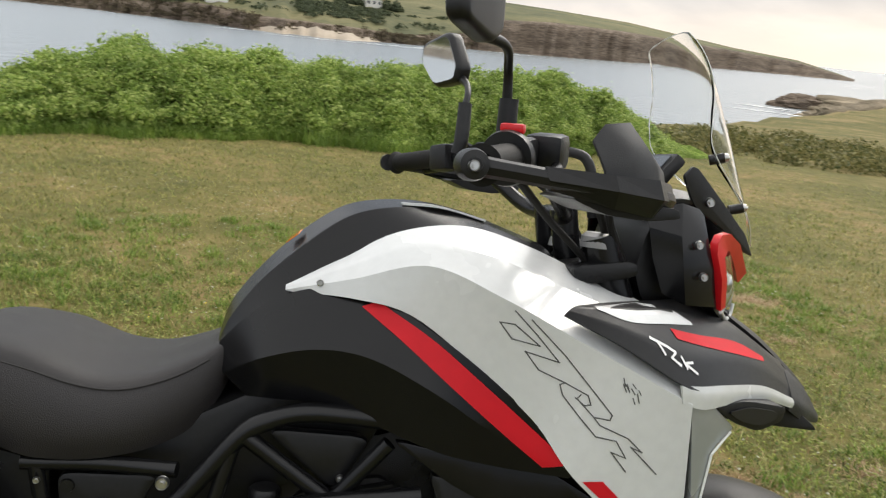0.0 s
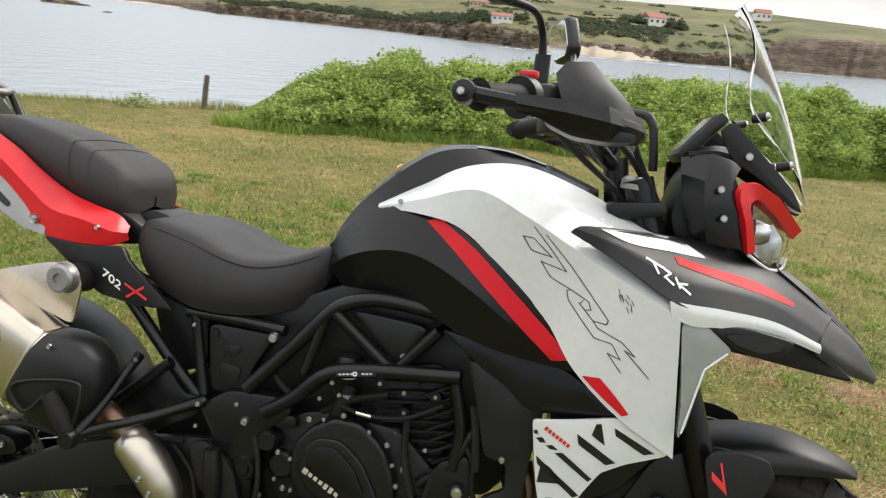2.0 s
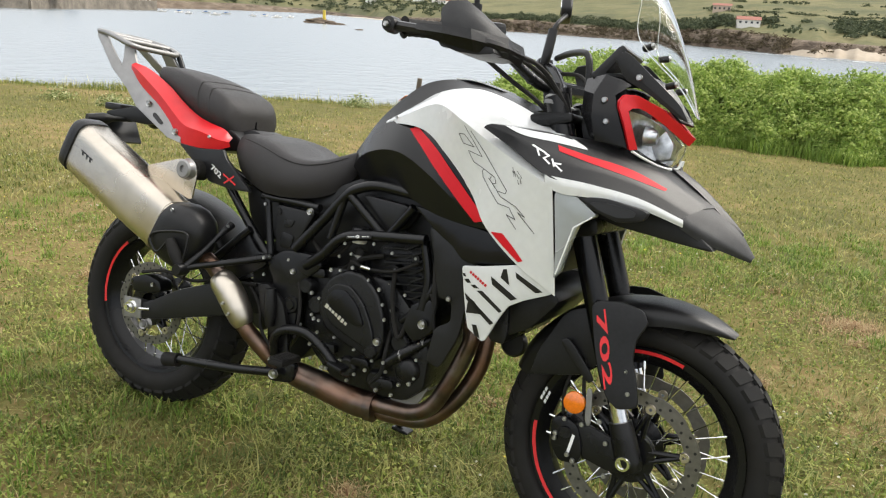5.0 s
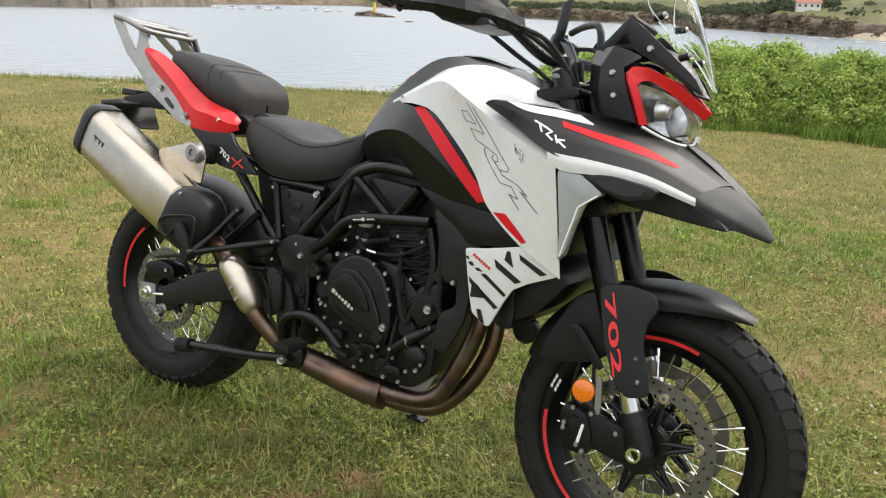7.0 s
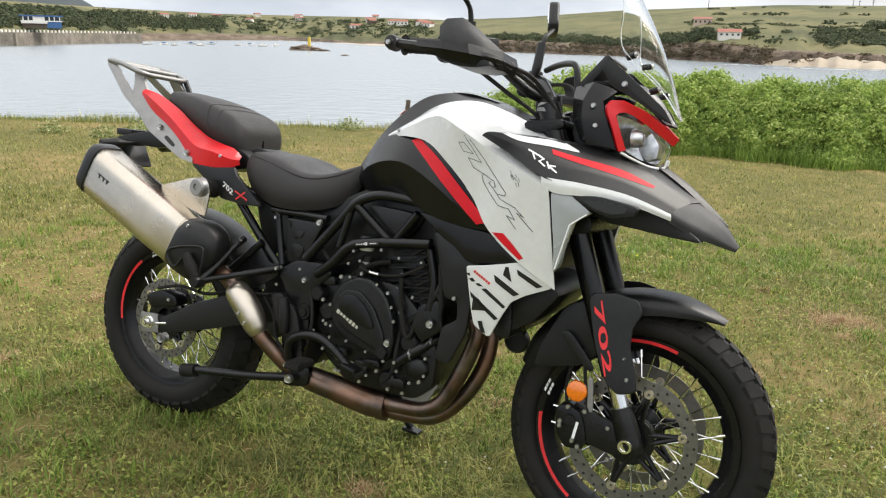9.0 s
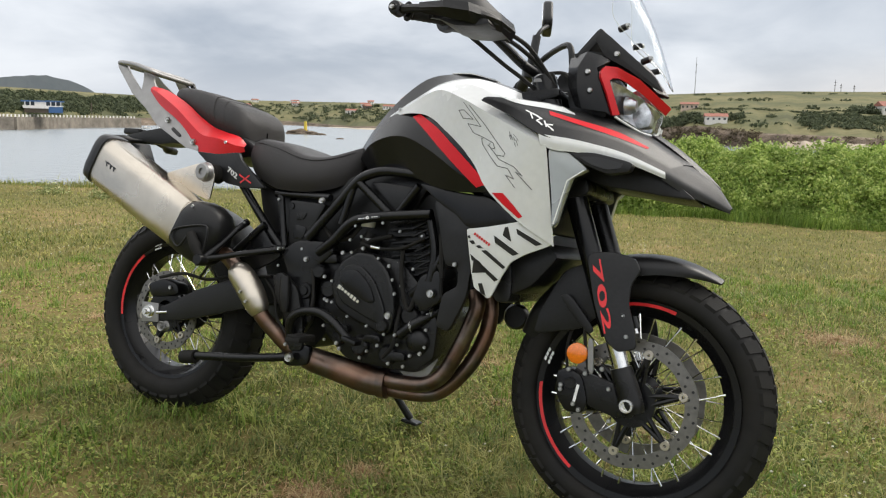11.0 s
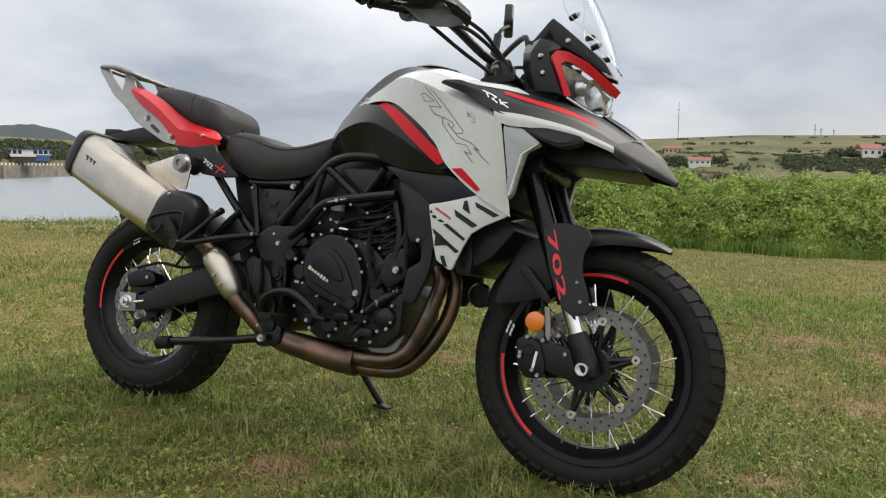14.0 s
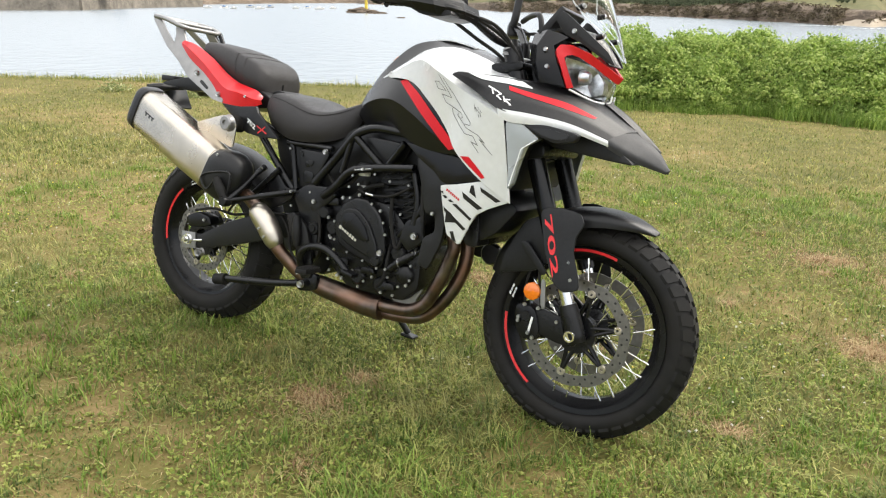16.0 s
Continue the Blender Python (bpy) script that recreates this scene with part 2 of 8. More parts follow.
# ---- mesh helpers ----
def mesh_object(name, bm, mat, parent=None, label="", smooth=True, local=None, sharp=38):
    me = bpy.data.meshes.new(name)
    bm.to_mesh(me)
    bm.free()
    for m in (mat if isinstance(mat, (list, tuple)) else [mat]):
        me.materials.append(m)
    if smooth:
        for p in me.polygons:
            p.use_smooth = True
        me.set_sharp_from_angle(angle=radians(sharp))
    ob = new(name, me)
    if parent:
        ob.parent = parent
    if local is not None:
        ob.matrix_basis = local
    if label:
        ob["label"] = label
    return ob


def part(name, bm, mat, parent, label="", smooth=True, local=None, sharp=38):
    return mesh_object(name, bm, mat, parent, label, smooth, local, sharp)


def raw_object(name, verts, faces, mat, smooth=False):
    me = bpy.data.meshes.new(name)
    verts = np.asarray(verts, dtype=np.float32)
    faces = np.asarray(faces, dtype=np.int32)
    me.vertices.add(len(verts))
    me.vertices.foreach_set("co", verts.ravel())
    k = faces.shape[1]
    me.loops.add(faces.size)
    me.loops.foreach_set("vertex_index", faces.ravel())
    me.polygons.add(len(faces))
    me.polygons.foreach_set("loop_start", np.arange(0, faces.size, k, dtype=np.int32))
    me.polygons.foreach_set("loop_total", np.full(len(faces), k, dtype=np.int32))
    me.polygons.foreach_set("use_smooth", np.full(len(faces), smooth))
    me.update(calc_edges=True)
    me.validate()
    for m in (mat if isinstance(mat, (list, tuple)) else [mat]):
        me.materials.append(m)
    return new(name, me)


def box(bm, size, at=(0, 0, 0), bevel=0.0, turn=None, segments=2):
    r = bmesh.ops.create_cube(bm, size=1.0)
    m = Matrix.Translation(at) @ (turn if turn is not None else Matrix()) @ Matrix.Diagonal((*size, 1))
    bmesh.ops.transform(bm, matrix=m, verts=r["verts"])
    if bevel:
        edges = list({e for v in r["verts"] for e in v.link_edges})
        bmesh.ops.bevel(bm, geom=edges, offset=bevel, segments=segments, profile=0.6, affect="EDGES", clamp_overlap=True)


# ---- the headland lawn, the bay and the far shore ----
SEA = -6.0


def smooth01(a, b, x):
    t = np.clip((x - a) / (b - a), 0, 1)
    return t * t * (3 - 2 * t)


def lawn_edge(x):
    """y at which the lawn ends and the bank falls to the sea"""
    return np.where(x < -2.5, 11.9 + 0.68 * (x + 2.5), 11.9 + (x + 2.5) * 0.95)


def ground_height(x, y):
    x, y = np.asarray(x, float), np.asarray(y, float)
    z = -0.012 - 0.035 * np.clip(x, -0.5, 1.6) - 0.004 * np.clip(y, -3, 10) - 0.012 * np.clip(x - 1.6, 0, 6) - 0.042 * np.clip(y - 2.8, 0, 30)
    z = z + 0.012 * np.sin(1.7 * x + 0.6 * y) * np.sin(1.3 * y + 1.0) * smooth01(0.8, 2.0, np.hypot(x - 0.75, y))
    over = y - lawn_edge(x)
    fall = smooth01(0.0, 9.0, over)
    return z * (1 - fall) + (SEA - 1.5) * fall


def grid_lines(spans):
    out = []
    for a, b, n in spans:
        out += list(np.linspace(a, b, n, endpoint=False))
    return np.array(out + [spans[-1][1]])


gx = grid_lines([(-400, -40, 12), (-40, -12, 16), (-12, 12, 110), (12, 60, 24), (60, 400, 10)])
gy = grid_lines([(-400, -40, 8), (-40, -6, 12), (-6, 24, 130), (24, 60, 8)])
X, Y = np.meshgrid(gx, gy)
Z = ground_height(X, Y)
V = np.stack([X, Y, Z], -1).reshape(-1, 3)
n0, n1 = len(gy), len(gx)
idx = np.arange(n0 * n1).reshape(n0, n1)
FC = np.stack([idx[:-1, :-1], idx[:-1, 1:], idx[1:, 1:], idx[1:, :-1]], -1).reshape(-1, 4)
ground = raw_object("ground", V, FC, TURF, True)
tagged(ground, "uneven coastal lawn of mown grass with dry patches", "ground", kind="structure")

bm = bmesh.new()
bmesh.ops.create_grid(bm, x_segments=4, y_segments=4, size=4500)
water = mesh_object("water", bm, WATER, smooth=False)
water.location = (0, 0, SEA)
tagged(water, "grey calm sea water of the bay", "water", kind="structure")

# bearing, distance of the waterline, elevation of the cliff top and of the skyline, in degrees as seen from the lawn
SHORE = [(-75, 400, -0.2, 1.9), (-54, 430, -0.3, 1.7), (-49, 600, -0.1, 1.5), (-41, 900, 0.0, 1.25), (-37, 1000, -0.1, 1.25),
         (-32, 700, -0.42, 1.25), (-26, 470, -0.2, 1.15), (-21, 430, -0.1, 1.4), (-14, 380, -0.4, 1.95), (-8, 320, 0.02, 2.2),
         (-4, 290, -0.4, 2.35), (2, 285, -0.55, 2.3), (6, 300, -0.75, 2.3), (9.6, 320, -0.3, 2.25), (12, 330, 0.9, 2.1),
         (16, 345, 1.1, 1.9), (21, 390, 0.95, 1.55), (28, 500, 0.42, 0.58), (32, 540, 0.1, 0.2), (35.5, 545, -0.6, -0.58)]
VIEW = Vector((1.4, -1.5, 1.1))
sh = np.array(SHORE)
bear = np.linspace(-75, 35.5, 440)
dist, ctop, skyl = (np.interp(bear, sh[:, 0], sh[:, i]) for i in (1, 2, 3))
rough_n = np.array([noise.fractal(Vector((b * 0.9, 3.1, 0)), 1.0, 2.0, 3) for b in bear])
dist = dist * (1 + 0.035 * rough_n)
zc = VIEW.z + dist * 1.05 * np.tan(np.radians(ctop))
far_d = dist * 1.05 + 420
zs = VIEW.z + far_d * np.tan(np.radians(skyl))
rows_v, kinds = [], []
STEPS = [(0.0, 0.0), (0.012, 0.25), (0.022, 0.6), (0.03, 0.9), (0.05, 1.0)]
for i, (b, d, c, s, fd) in enumerate(zip(bear, dist, zc, zs, far_d)):
    dirx, diry = math.sin(radians(b)), math.cos(radians(b))
    line = []
    for f, h in STEPS:
        wob = 1 + 0.006 * noise.fractal(Vector((b * 2.2, f * 60, 1.7)), 1.0, 2.0, 4)
        dd = d * (1 + f) * wob
        zz = (SEA - 0.8) + (c - SEA + 0.8) * h
        line.append((VIEW.x + dirx * dd, VIEW.y + diry * dd, zz))
    for k in range(1, 15):
        u = k / 14
        dd = d * 1.05 + (fd - d * 1.05) * u
        e = u ** 0.8
        zz = c + (s - c) * e + (0.018 * (s - c) + 0.5) * noise.fractal(Vector((b * 0.35, u * 5, 5.0)), 1.0, 2.0, 4) * math.sin(math.pi * min(1, u * 1.02))
        line.append((VIEW.x + dirx * dd, VIEW.y + diry * dd, zz))
    line.append((VIEW.x + dirx * (fd + 700), VIEW.y + diry * (fd + 700), SEA - 5))
    rows_v.append(line)
V = np.array(rows_v)
nb, nr = V.shape[:2]
idx = np.arange(nb * nr).reshape(nb, nr)
FC = np.stack([idx[:-1, :-1], idx[1:, :-1], idx[1:, 1:], idx[:-1, 1:]], -1).reshape(-1, 4)
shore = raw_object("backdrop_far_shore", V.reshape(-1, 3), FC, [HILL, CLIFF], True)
tagged(shore, "far rocky shore with green hills beyond the bay", "far shore", kind="structure")
mi = np.zeros((nb - 1, nr - 1), np.int32)
mi[:, :4] = 1
shore.data.polygons.foreach_set("material_index", mi.ravel())


# pale beaches at the foot of the cliff
for b0, b1, rise in ((-34.0, -28.0, 0.5), (-4.6, 4.2, 0.78)):
    line = np.linspace(b0, b1, 60)
    strip = []
    for b in line:
        f = (b - b0) / (b1 - b0)
        d, c = float(np.interp(b, bear, dist)), float(np.interp(b, bear, zc))
        swell = math.sin(math.pi * f) ** 0.6 * (0.75 + 0.35 * noise.fractal(Vector((b * 1.3, 8.0, 0)), 1.0, 2.0, 3))
        for k in range(6):
            u = k / 5
            dd = d * (0.992 - 0.024 * swell + (0.020 + 0.024 * swell) * u)
            strip.append((VIEW.x + dd * math.sin(radians(b)), VIEW.y + dd * math.cos(radians(b)), SEA - 0.4 + (rise * swell * (c - SEA) + 0.4) * u ** 0.8))
    idx = np.arange(360).reshape(60, 6)
    FC = np.stack([idx[:-1, :-1], idx[1:, :-1], idx[1:, 1:], idx[:-1, 1:]], -1).reshape(-1, 4)
    tagged(raw_object("beach", np.array(strip), FC, SAND, True), "pale sandy beach below the far cliff", "beach", kind="structure")
# hills far inland, their blue-grey colour standing in for distance haze
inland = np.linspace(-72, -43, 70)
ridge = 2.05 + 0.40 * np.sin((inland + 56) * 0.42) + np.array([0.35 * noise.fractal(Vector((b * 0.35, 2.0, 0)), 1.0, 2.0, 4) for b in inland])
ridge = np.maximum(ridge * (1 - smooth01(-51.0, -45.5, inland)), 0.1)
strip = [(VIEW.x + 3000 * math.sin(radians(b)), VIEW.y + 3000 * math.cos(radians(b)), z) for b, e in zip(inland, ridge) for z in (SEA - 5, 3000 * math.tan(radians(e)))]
INLAND = ground_material("hazy_far_ridge", [(0.0, (0.16, 0.18, 0.19)), (1.0, (0.22, 0.235, 0.235))], (0.002, 0.01, 0.05), bump=0.2, distance=5.0)
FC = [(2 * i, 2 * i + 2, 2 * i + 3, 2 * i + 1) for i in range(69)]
tagged(raw_object("backdrop_ridge", np.array(strip), np.array(FC), INLAND, True), "wooded ridge far inland, haze put into its blue-grey colour", "hills", kind="structure")


def polar(b, d, z=0.0):
    return Vector((VIEW.x + d * math.sin(radians(b)), VIEW.y + d * math.cos(radians(b)), z))


# ---- motorcycle materials ----
WHITE = material("pearl_white_paint", (0.70, 0.71, 0.70), 0.24, vary=0.03, scale=60.0, coat=0.6, patch_scale=6.0)
SILVER = material("satin_silver_paint", (0.36, 0.38, 0.375), 0.3, metal=0.4, vary=0.04, coat=0.3)
RED = material("red_paint", (0.62, 0.012, 0.018), 0.30, vary=0.06, coat=0.15, spec=0.4)
BLACK = material("matt_black_plastic", (0.0085, 0.0085, 0.0092), 0.36, vary=0.25, scale=120.0, bump=0.15, bump_scale=900.0, color2=(0.013, 0.0125, 0.012), patch=0.4, spec=0.34)
BLACK_SATIN = material("satin_black_paint", (0.0060, 0.0060, 0.0068), 0.24, vary=0.1, color2=(0.009, 0.0088, 0.0085), patch=0.3, spec=0.30)
GREY_PLASTIC = material("dark_grey_plastic", (0.028, 0.028, 0.029), 0.5, vary=0.2, bump=0.2, bump_scale=700.0, spec=0.35)
FRAME_BLACK = material("powder_coated_steel", (0.0062, 0.0062, 0.0067), 0.26, vary=0.2, bump=0.1, bump_scale=600.0, spec=0.34)
ENGINE_BLACK = material("black_engine_casting", (0.0062, 0.0062, 0.0067), 0.27, vary=0.3, bump=0.35, bump_scale=500.0, color2=(0.012, 0.011, 0.010), patch=0.35, patch_scale=9.0, spec=0.34)
RUBBER = material("tyre_rubber", (0.0085, 0.0083, 0.008), 0.7, vary=0.3, bump=0.25, bump_scale=400.0, color2=(0.022, 0.019, 0.015), patch=0.5, patch_scale=7.0, spec=0.26)
VINYL = material("seat_vinyl", (0.020, 0.0178, 0.018), 0.52, vary=0.15, scale=300.0, bump=0.5, bump_scale=700.0, color2=(0.030, 0.027, 0.026), patch=0.4, patch_scale=8.0, spec=0.42)
STITCH = material("seat_thread", (0.026, 0.024, 0.024), 0.8)
STEEL = material("brushed_steel", (0.60, 0.545, 0.465), 0.28, metal=1.0, vary=0.08, scale=15.0, bump=0.06, bump_scale=300.0)
HEADER = material("heat_tinted_steel", (0.125, 0.112, 0.10), 0.36, metal=0.95, vary=0.55, scale=18.0, color2=(0.26, 0.125, 0.07), patch=0.6, patch_scale=11.0)
ALLOY = material("grey_cast_alloy", (0.30, 0.295, 0.29), 0.45, metal=0.75, vary=0.1, bump=0.2)
CHROME = material("bright_zinc", (0.80, 0.80, 0.79), 0.16, metal=1.0, vary=0.05)
DISC = material("ground_disc_steel", (0.21, 0.20, 0.19), 0.38, metal=1.0, vary=0.15, scale=70.0)
ORANGE = material("orange_reflector_plastic", (0.85, 0.20, 0.01), 0.15, vary=0.12, scale=250.0, coat=0.8)
RESERVOIR = material("translucent_reservoir_plastic", (0.62, 0.61, 0.57), 0.4)
DECAL_BLACK = material("black_decal", (0.012, 0.012, 0.013), 0.35)
DECAL_GREY = material("dark_grey_outline_decal", (0.10, 0.10, 0.10), 0.4)
DECAL_WHITE = material("white_decal", (0.78, 0.78, 0.77), 0.4)
STRIPE_RED = material("red_film", (0.61, 0.013, 0.022), 0.5, vary=0.06, spec=0.2)
DECAL_RED = material("red_decal", (0.70, 0.025, 0.03), 0.4)
GOLD = material("pale_badge_letters", (0.66, 0.64, 0.55), 0.3, metal=0.5)
LENS_IN = material("lamp_reflector", (0.55, 0.56, 0.58), 0.27, metal=0.95, vary=0.35, scale=55.0)
MIRROR = material("mirror_glass", (0.92, 0.93, 0.94), 0.02, metal=1.0, vary=0.0)
SCREEN_GLASS = material("dash_glass", (0.05, 0.055, 0.06), 0.1, coat=0.5)
CLEAR = bpy.data.materials.new("clear_acrylic")
CLEAR.use_nodes = True
cb = CLEAR.node_tree.nodes["Principled BSDF"]
cb.inputs["Base Color"].default_value = (0.97, 0.98, 0.98, 1)
cb.inputs["Roughness"].default_value = 0.03
cb.inputs["Transmission Weight"].default_value = 1.0
cb.inputs["IOR"].default_value = 1.12
EDGE = material("polished_screen_edge", (0.78, 0.79, 0.76), 0.2, vary=0.05)


# ---- shapes for the motorcycle (its own frame: x ahead from the rear axle, y to its left, z up) ----
def spline(pts, n):
    p = [Vector(q) for q in pts]
    if len(p) == 2:
        return [p[0].lerp(p[1], i / (n - 1)) for i in range(n)]
    p = [p[0] * 2 - p[1]] + p + [p[-1] * 2 - p[-2]]
    out, spans = [], len(p) - 3
    for i in range(n):
        s = min(i / (n - 1) * spans, spans - 1e-6)
        k, t = int(s), s - int(s)
        a, b, c, d = p[k], p[k + 1], p[k + 2], p[k + 3]
        out.append(0.5 * ((2 * b) + (c - a) * t + (2 * a - 5 * b + 4 * c - d) * t * t + (3 * b - a - 3 * c + d) * t ** 3))
    return out


def flip(pts):
    return [tuple((q[0], -q[1], *q[2:])) for q in pts]


def skin(net, nu=28, nv=12, thick=0.003, centre=None, mirror=False, straight=False, faceted=False):
    """A shell through the stations of net (each a row of points), with thickness towards its inside."""
    if mirror:
        net = [flip(r) for r in net]
    cols = [spline(r, nv) if not straight else poly(r, nv) for r in net]
    if faceted:
        cols, nu, nv = [[Vector(q) for q in r] for r in net], len(net), len(net[0])
        grid = cols
    else:
        grid = list(zip(*[spline([c[j] for c in cols], nu) for j in range(nv)]))
    bm = bmesh.new()
    out = [[bm.verts.new(q) for q in r] for r in grid]
    mid = sum((Vector(q) for r in grid for q in r), Vector()) / (nu * nv)
    c = Vector(centre) if centre is not None else Vector((mid.x, 0, mid.z - 0.03))
    fs = [bm.faces.new((out[i][j], out[i + 1][j], out[i + 1][j + 1], out[i][j + 1])) for i in range(nu - 1) for j in range(nv - 1)]
    bm.normal_update()
    turn = sum(f.normal.dot(f.calc_center_median() - c) * f.calc_area() for f in fs)
    if turn < 0:
        bmesh.ops.reverse_faces(bm, faces=fs)
        bm.normal_update()
    inn = [[bm.verts.new(v.co - v.normal * thick) for v in r] for r in out]
    s = turn < 0
    for i in range(nu - 1):
        for j in range(nv - 1):
            q = (inn[i][j], inn[i][j + 1], inn[i + 1][j + 1], inn[i + 1][j])
            bm.faces.new(q[::-1] if s else q)
    rim = [(i, 0) for i in range(nu)] + [(nu - 1, j) for j in range(1, nv)] + [(i, nv - 1) for i in range(nu - 2, -1, -1)] + [(0, j) for j in range(nv - 2, 0, -1)]
    for a, b in zip(rim, rim[1:] + rim[:1]):
        q = (out[a[0]][a[1]], inn[a[0]][a[1]], inn[b[0]][b[1]], out[b[0]][b[1]])
        try:
            bm.faces.new(q[::-1] if not s else q)
        except ValueError:
            pass
    bmesh.ops.remove_doubles(bm, verts=bm.verts, dist=0.00005)
    bmesh.ops.recalc_face_normals(bm, faces=bm.faces)
    return bm


def poly(pts, n):
    """n points along a broken line, its corners kept"""
    p = [Vector(q) for q in pts]
    per = max(1, (n - 1) // (len(p) - 1))
    out = []
    for a, b in zip(p, p[1:]):
        out += [a.lerp(b, i / per) for i in range(per)]
    out.append(p[-1])
    while len(out) < n:
        out.append(p[-1])
    return out


def tube(pts, r, n=20, seg=12, caps=True, bm=None):
    bm = bm or bmesh.new()
    path = spline(pts, n) if len(pts) > 2 else [Vector(pts[0]).lerp(Vector(pts[1]), i / 3) for i in range(4)]
    rs = r if isinstance(r, (list, tuple)) else [r]
    rings, up = [], None
    for i, p in enumerate(path):
        d = (path[min(i + 1, len(path) - 1)] - path[max(i - 1, 0)]).normalized()
        if up is None:
            up = d.orthogonal().normalized()
        up = (up - d * up.dot(d)).normalized()
        side = d.cross(up)
        f = i / (len(path) - 1) * (len(rs) - 1)
        k = min(int(f), len(rs) - 1)
        rr = rs[k] + (rs[min(k + 1, len(rs) - 1)] - rs[k]) * (f - k)
        rings.append([bm.verts.new(p + (up * math.cos(2 * math.pi * j / seg) + side * math.sin(2 * math.pi * j / seg)) * rr) for j in range(seg)])
    for a, b in zip(rings, rings[1:]):
        for j in range(seg):
            bm.faces.new((a[j - 1], a[j], b[j], b[j - 1]))
    if caps:
        bm.faces.new(rings[0])
        bm.faces.new(rings[-1][::-1])
    bmesh.ops.recalc_face_normals(bm, faces=bm.faces)
    return bm


def lathe(profile, seg=48, axis="y", bm=None, centre=(0, 0, 0), close=True):
    """profile: (radius, along) pairs, turned round the axis"""
    bm = bm or bmesh.new()
    rings = []
    c = Vector(centre)
    for i in range(seg):
        a = 2 * math.pi * i / seg
        ring = []
        for r, h in profile:
            v = (r * math.cos(a), h, r * math.sin(a)) if axis == "y" else ((h, r * math.cos(a), r * math.sin(a)) if axis == "x" else (r * math.cos(a), r * math.sin(a), h))
            ring.append(bm.verts.new(Vector(v) + c))
        rings.append(ring)
    k = len(profile)
    for i in range(seg):
        for j in range(k if close else k - 1):
            q = (rings[i - 1][j], rings[i][j], rings[i][(j + 1) % k], rings[i - 1][(j + 1) % k])
            bm.faces.new(q)
    bmesh.ops.remove_doubles(bm, verts=bm.verts, dist=0.00003)
    bmesh.ops.recalc_face_normals(bm, faces=bm.faces)
    return bm


def plate(outline, y0, y1, bevel=0.003, bm=None, tilt=0.0, lean=0.0, segments=2):
    """A plate cut to an outline in the side view, from y0 to y1; tilt and lean slope it along x and z."""
    bm = bm or bmesh.new()
    mx = sum(q[0] for q in outline) / len(outline)
    mz = sum(q[1] for q in outline) / len(outline)
    off = lambda q: tilt * (q[0] - mx) + lean * (q[1] - mz)
    a = [bm.verts.new((q[0], y0 + off(q), q[1])) for q in outline]
    b = [bm.verts.new((q[0], y1 + off(q), q[1])) for q in outline]
    f0, f1 = bm.faces.new(a), bm.faces.new(b[::-1])
    n = len(a)
    for i in range(n):
        bm.faces.new((a[i], a[i - 1], b[i - 1], b[i]))
    bmesh.ops.recalc_face_normals(bm, faces=bm.faces)
    if bevel:
        bmesh.ops.bevel(bm, geom=list({e for f in (f0, f1) if f.is_valid for e in f.edges}), offset=bevel, segments=segments, profile=0.6, affect="EDGES", clamp_overlap=True)
    bmesh.ops.triangulate(bm, faces=[f for f in bm.faces if len(f.verts) > 4])
    return bm


def rounded(outline, n=5, k=0.3):
    """Cut the corners of an outline with short arcs."""
    out = []
    m = len(outline)
    for i in range(m):
        p, q, r = Vector(outline[i - 1]), Vector(outline[i]), Vector(outline[(i + 1) % m])
        a, b = q.lerp(p, k), q.lerp(r, k)
        for j in range(n):
            t = j / (n - 1)
            v = a.lerp(q, t).lerp(q.lerp(b, t), t)
            out.append((v.x, v.y))
    return out


BOLT = lathe([(0.0, -0.0065), (0.003, -0.0065), (0.003, -0.0035), (0.0055, -0.0035), (0.0068, -0.0045), (0.0072, -0.001), (0.0078, 0.0), (0.0, 0.0)], 14, close=False)
bolt_mesh = bpy.data.meshes.new("bolt")
BOLT.to_mesh(bolt_mesh)
BOLT.free()
bolt_mesh.materials.append(material("zinc_plated_bolt", (0.46, 0.46, 0.45), 0.28, metal=1.0, vary=0.2))
for poly_face in bolt_mesh.polygons:
    poly_face.use_smooth = True
bolt_mesh.set_sharp_from_angle(angle=radians(35))


def bolt(parent, at, size=1.0, turn=None, origin=(0, 0, 0)):
    ob = new("bolt", bolt_mesh)
    ob.parent = parent
    ob.matrix_basis = Matrix.Translation(Vector(at) - Vector(origin)) @ (turn if turn is not None else Matrix()) @ Matrix.Diagonal((size * 0.82, size, size * 0.82, 1))
    return ob


from mathutils.bvhtree import BVHTree


def on_side(bms):
    """Trees to lay decals on, from the panels' meshes"""
    trees = []
    for ob in bms:
        me = ob.data
        trees.append(BVHTree.FromPolygons([v.co.copy() for v in me.vertices], [tuple(p.vertices) for p in me.polygons]))
    return trees


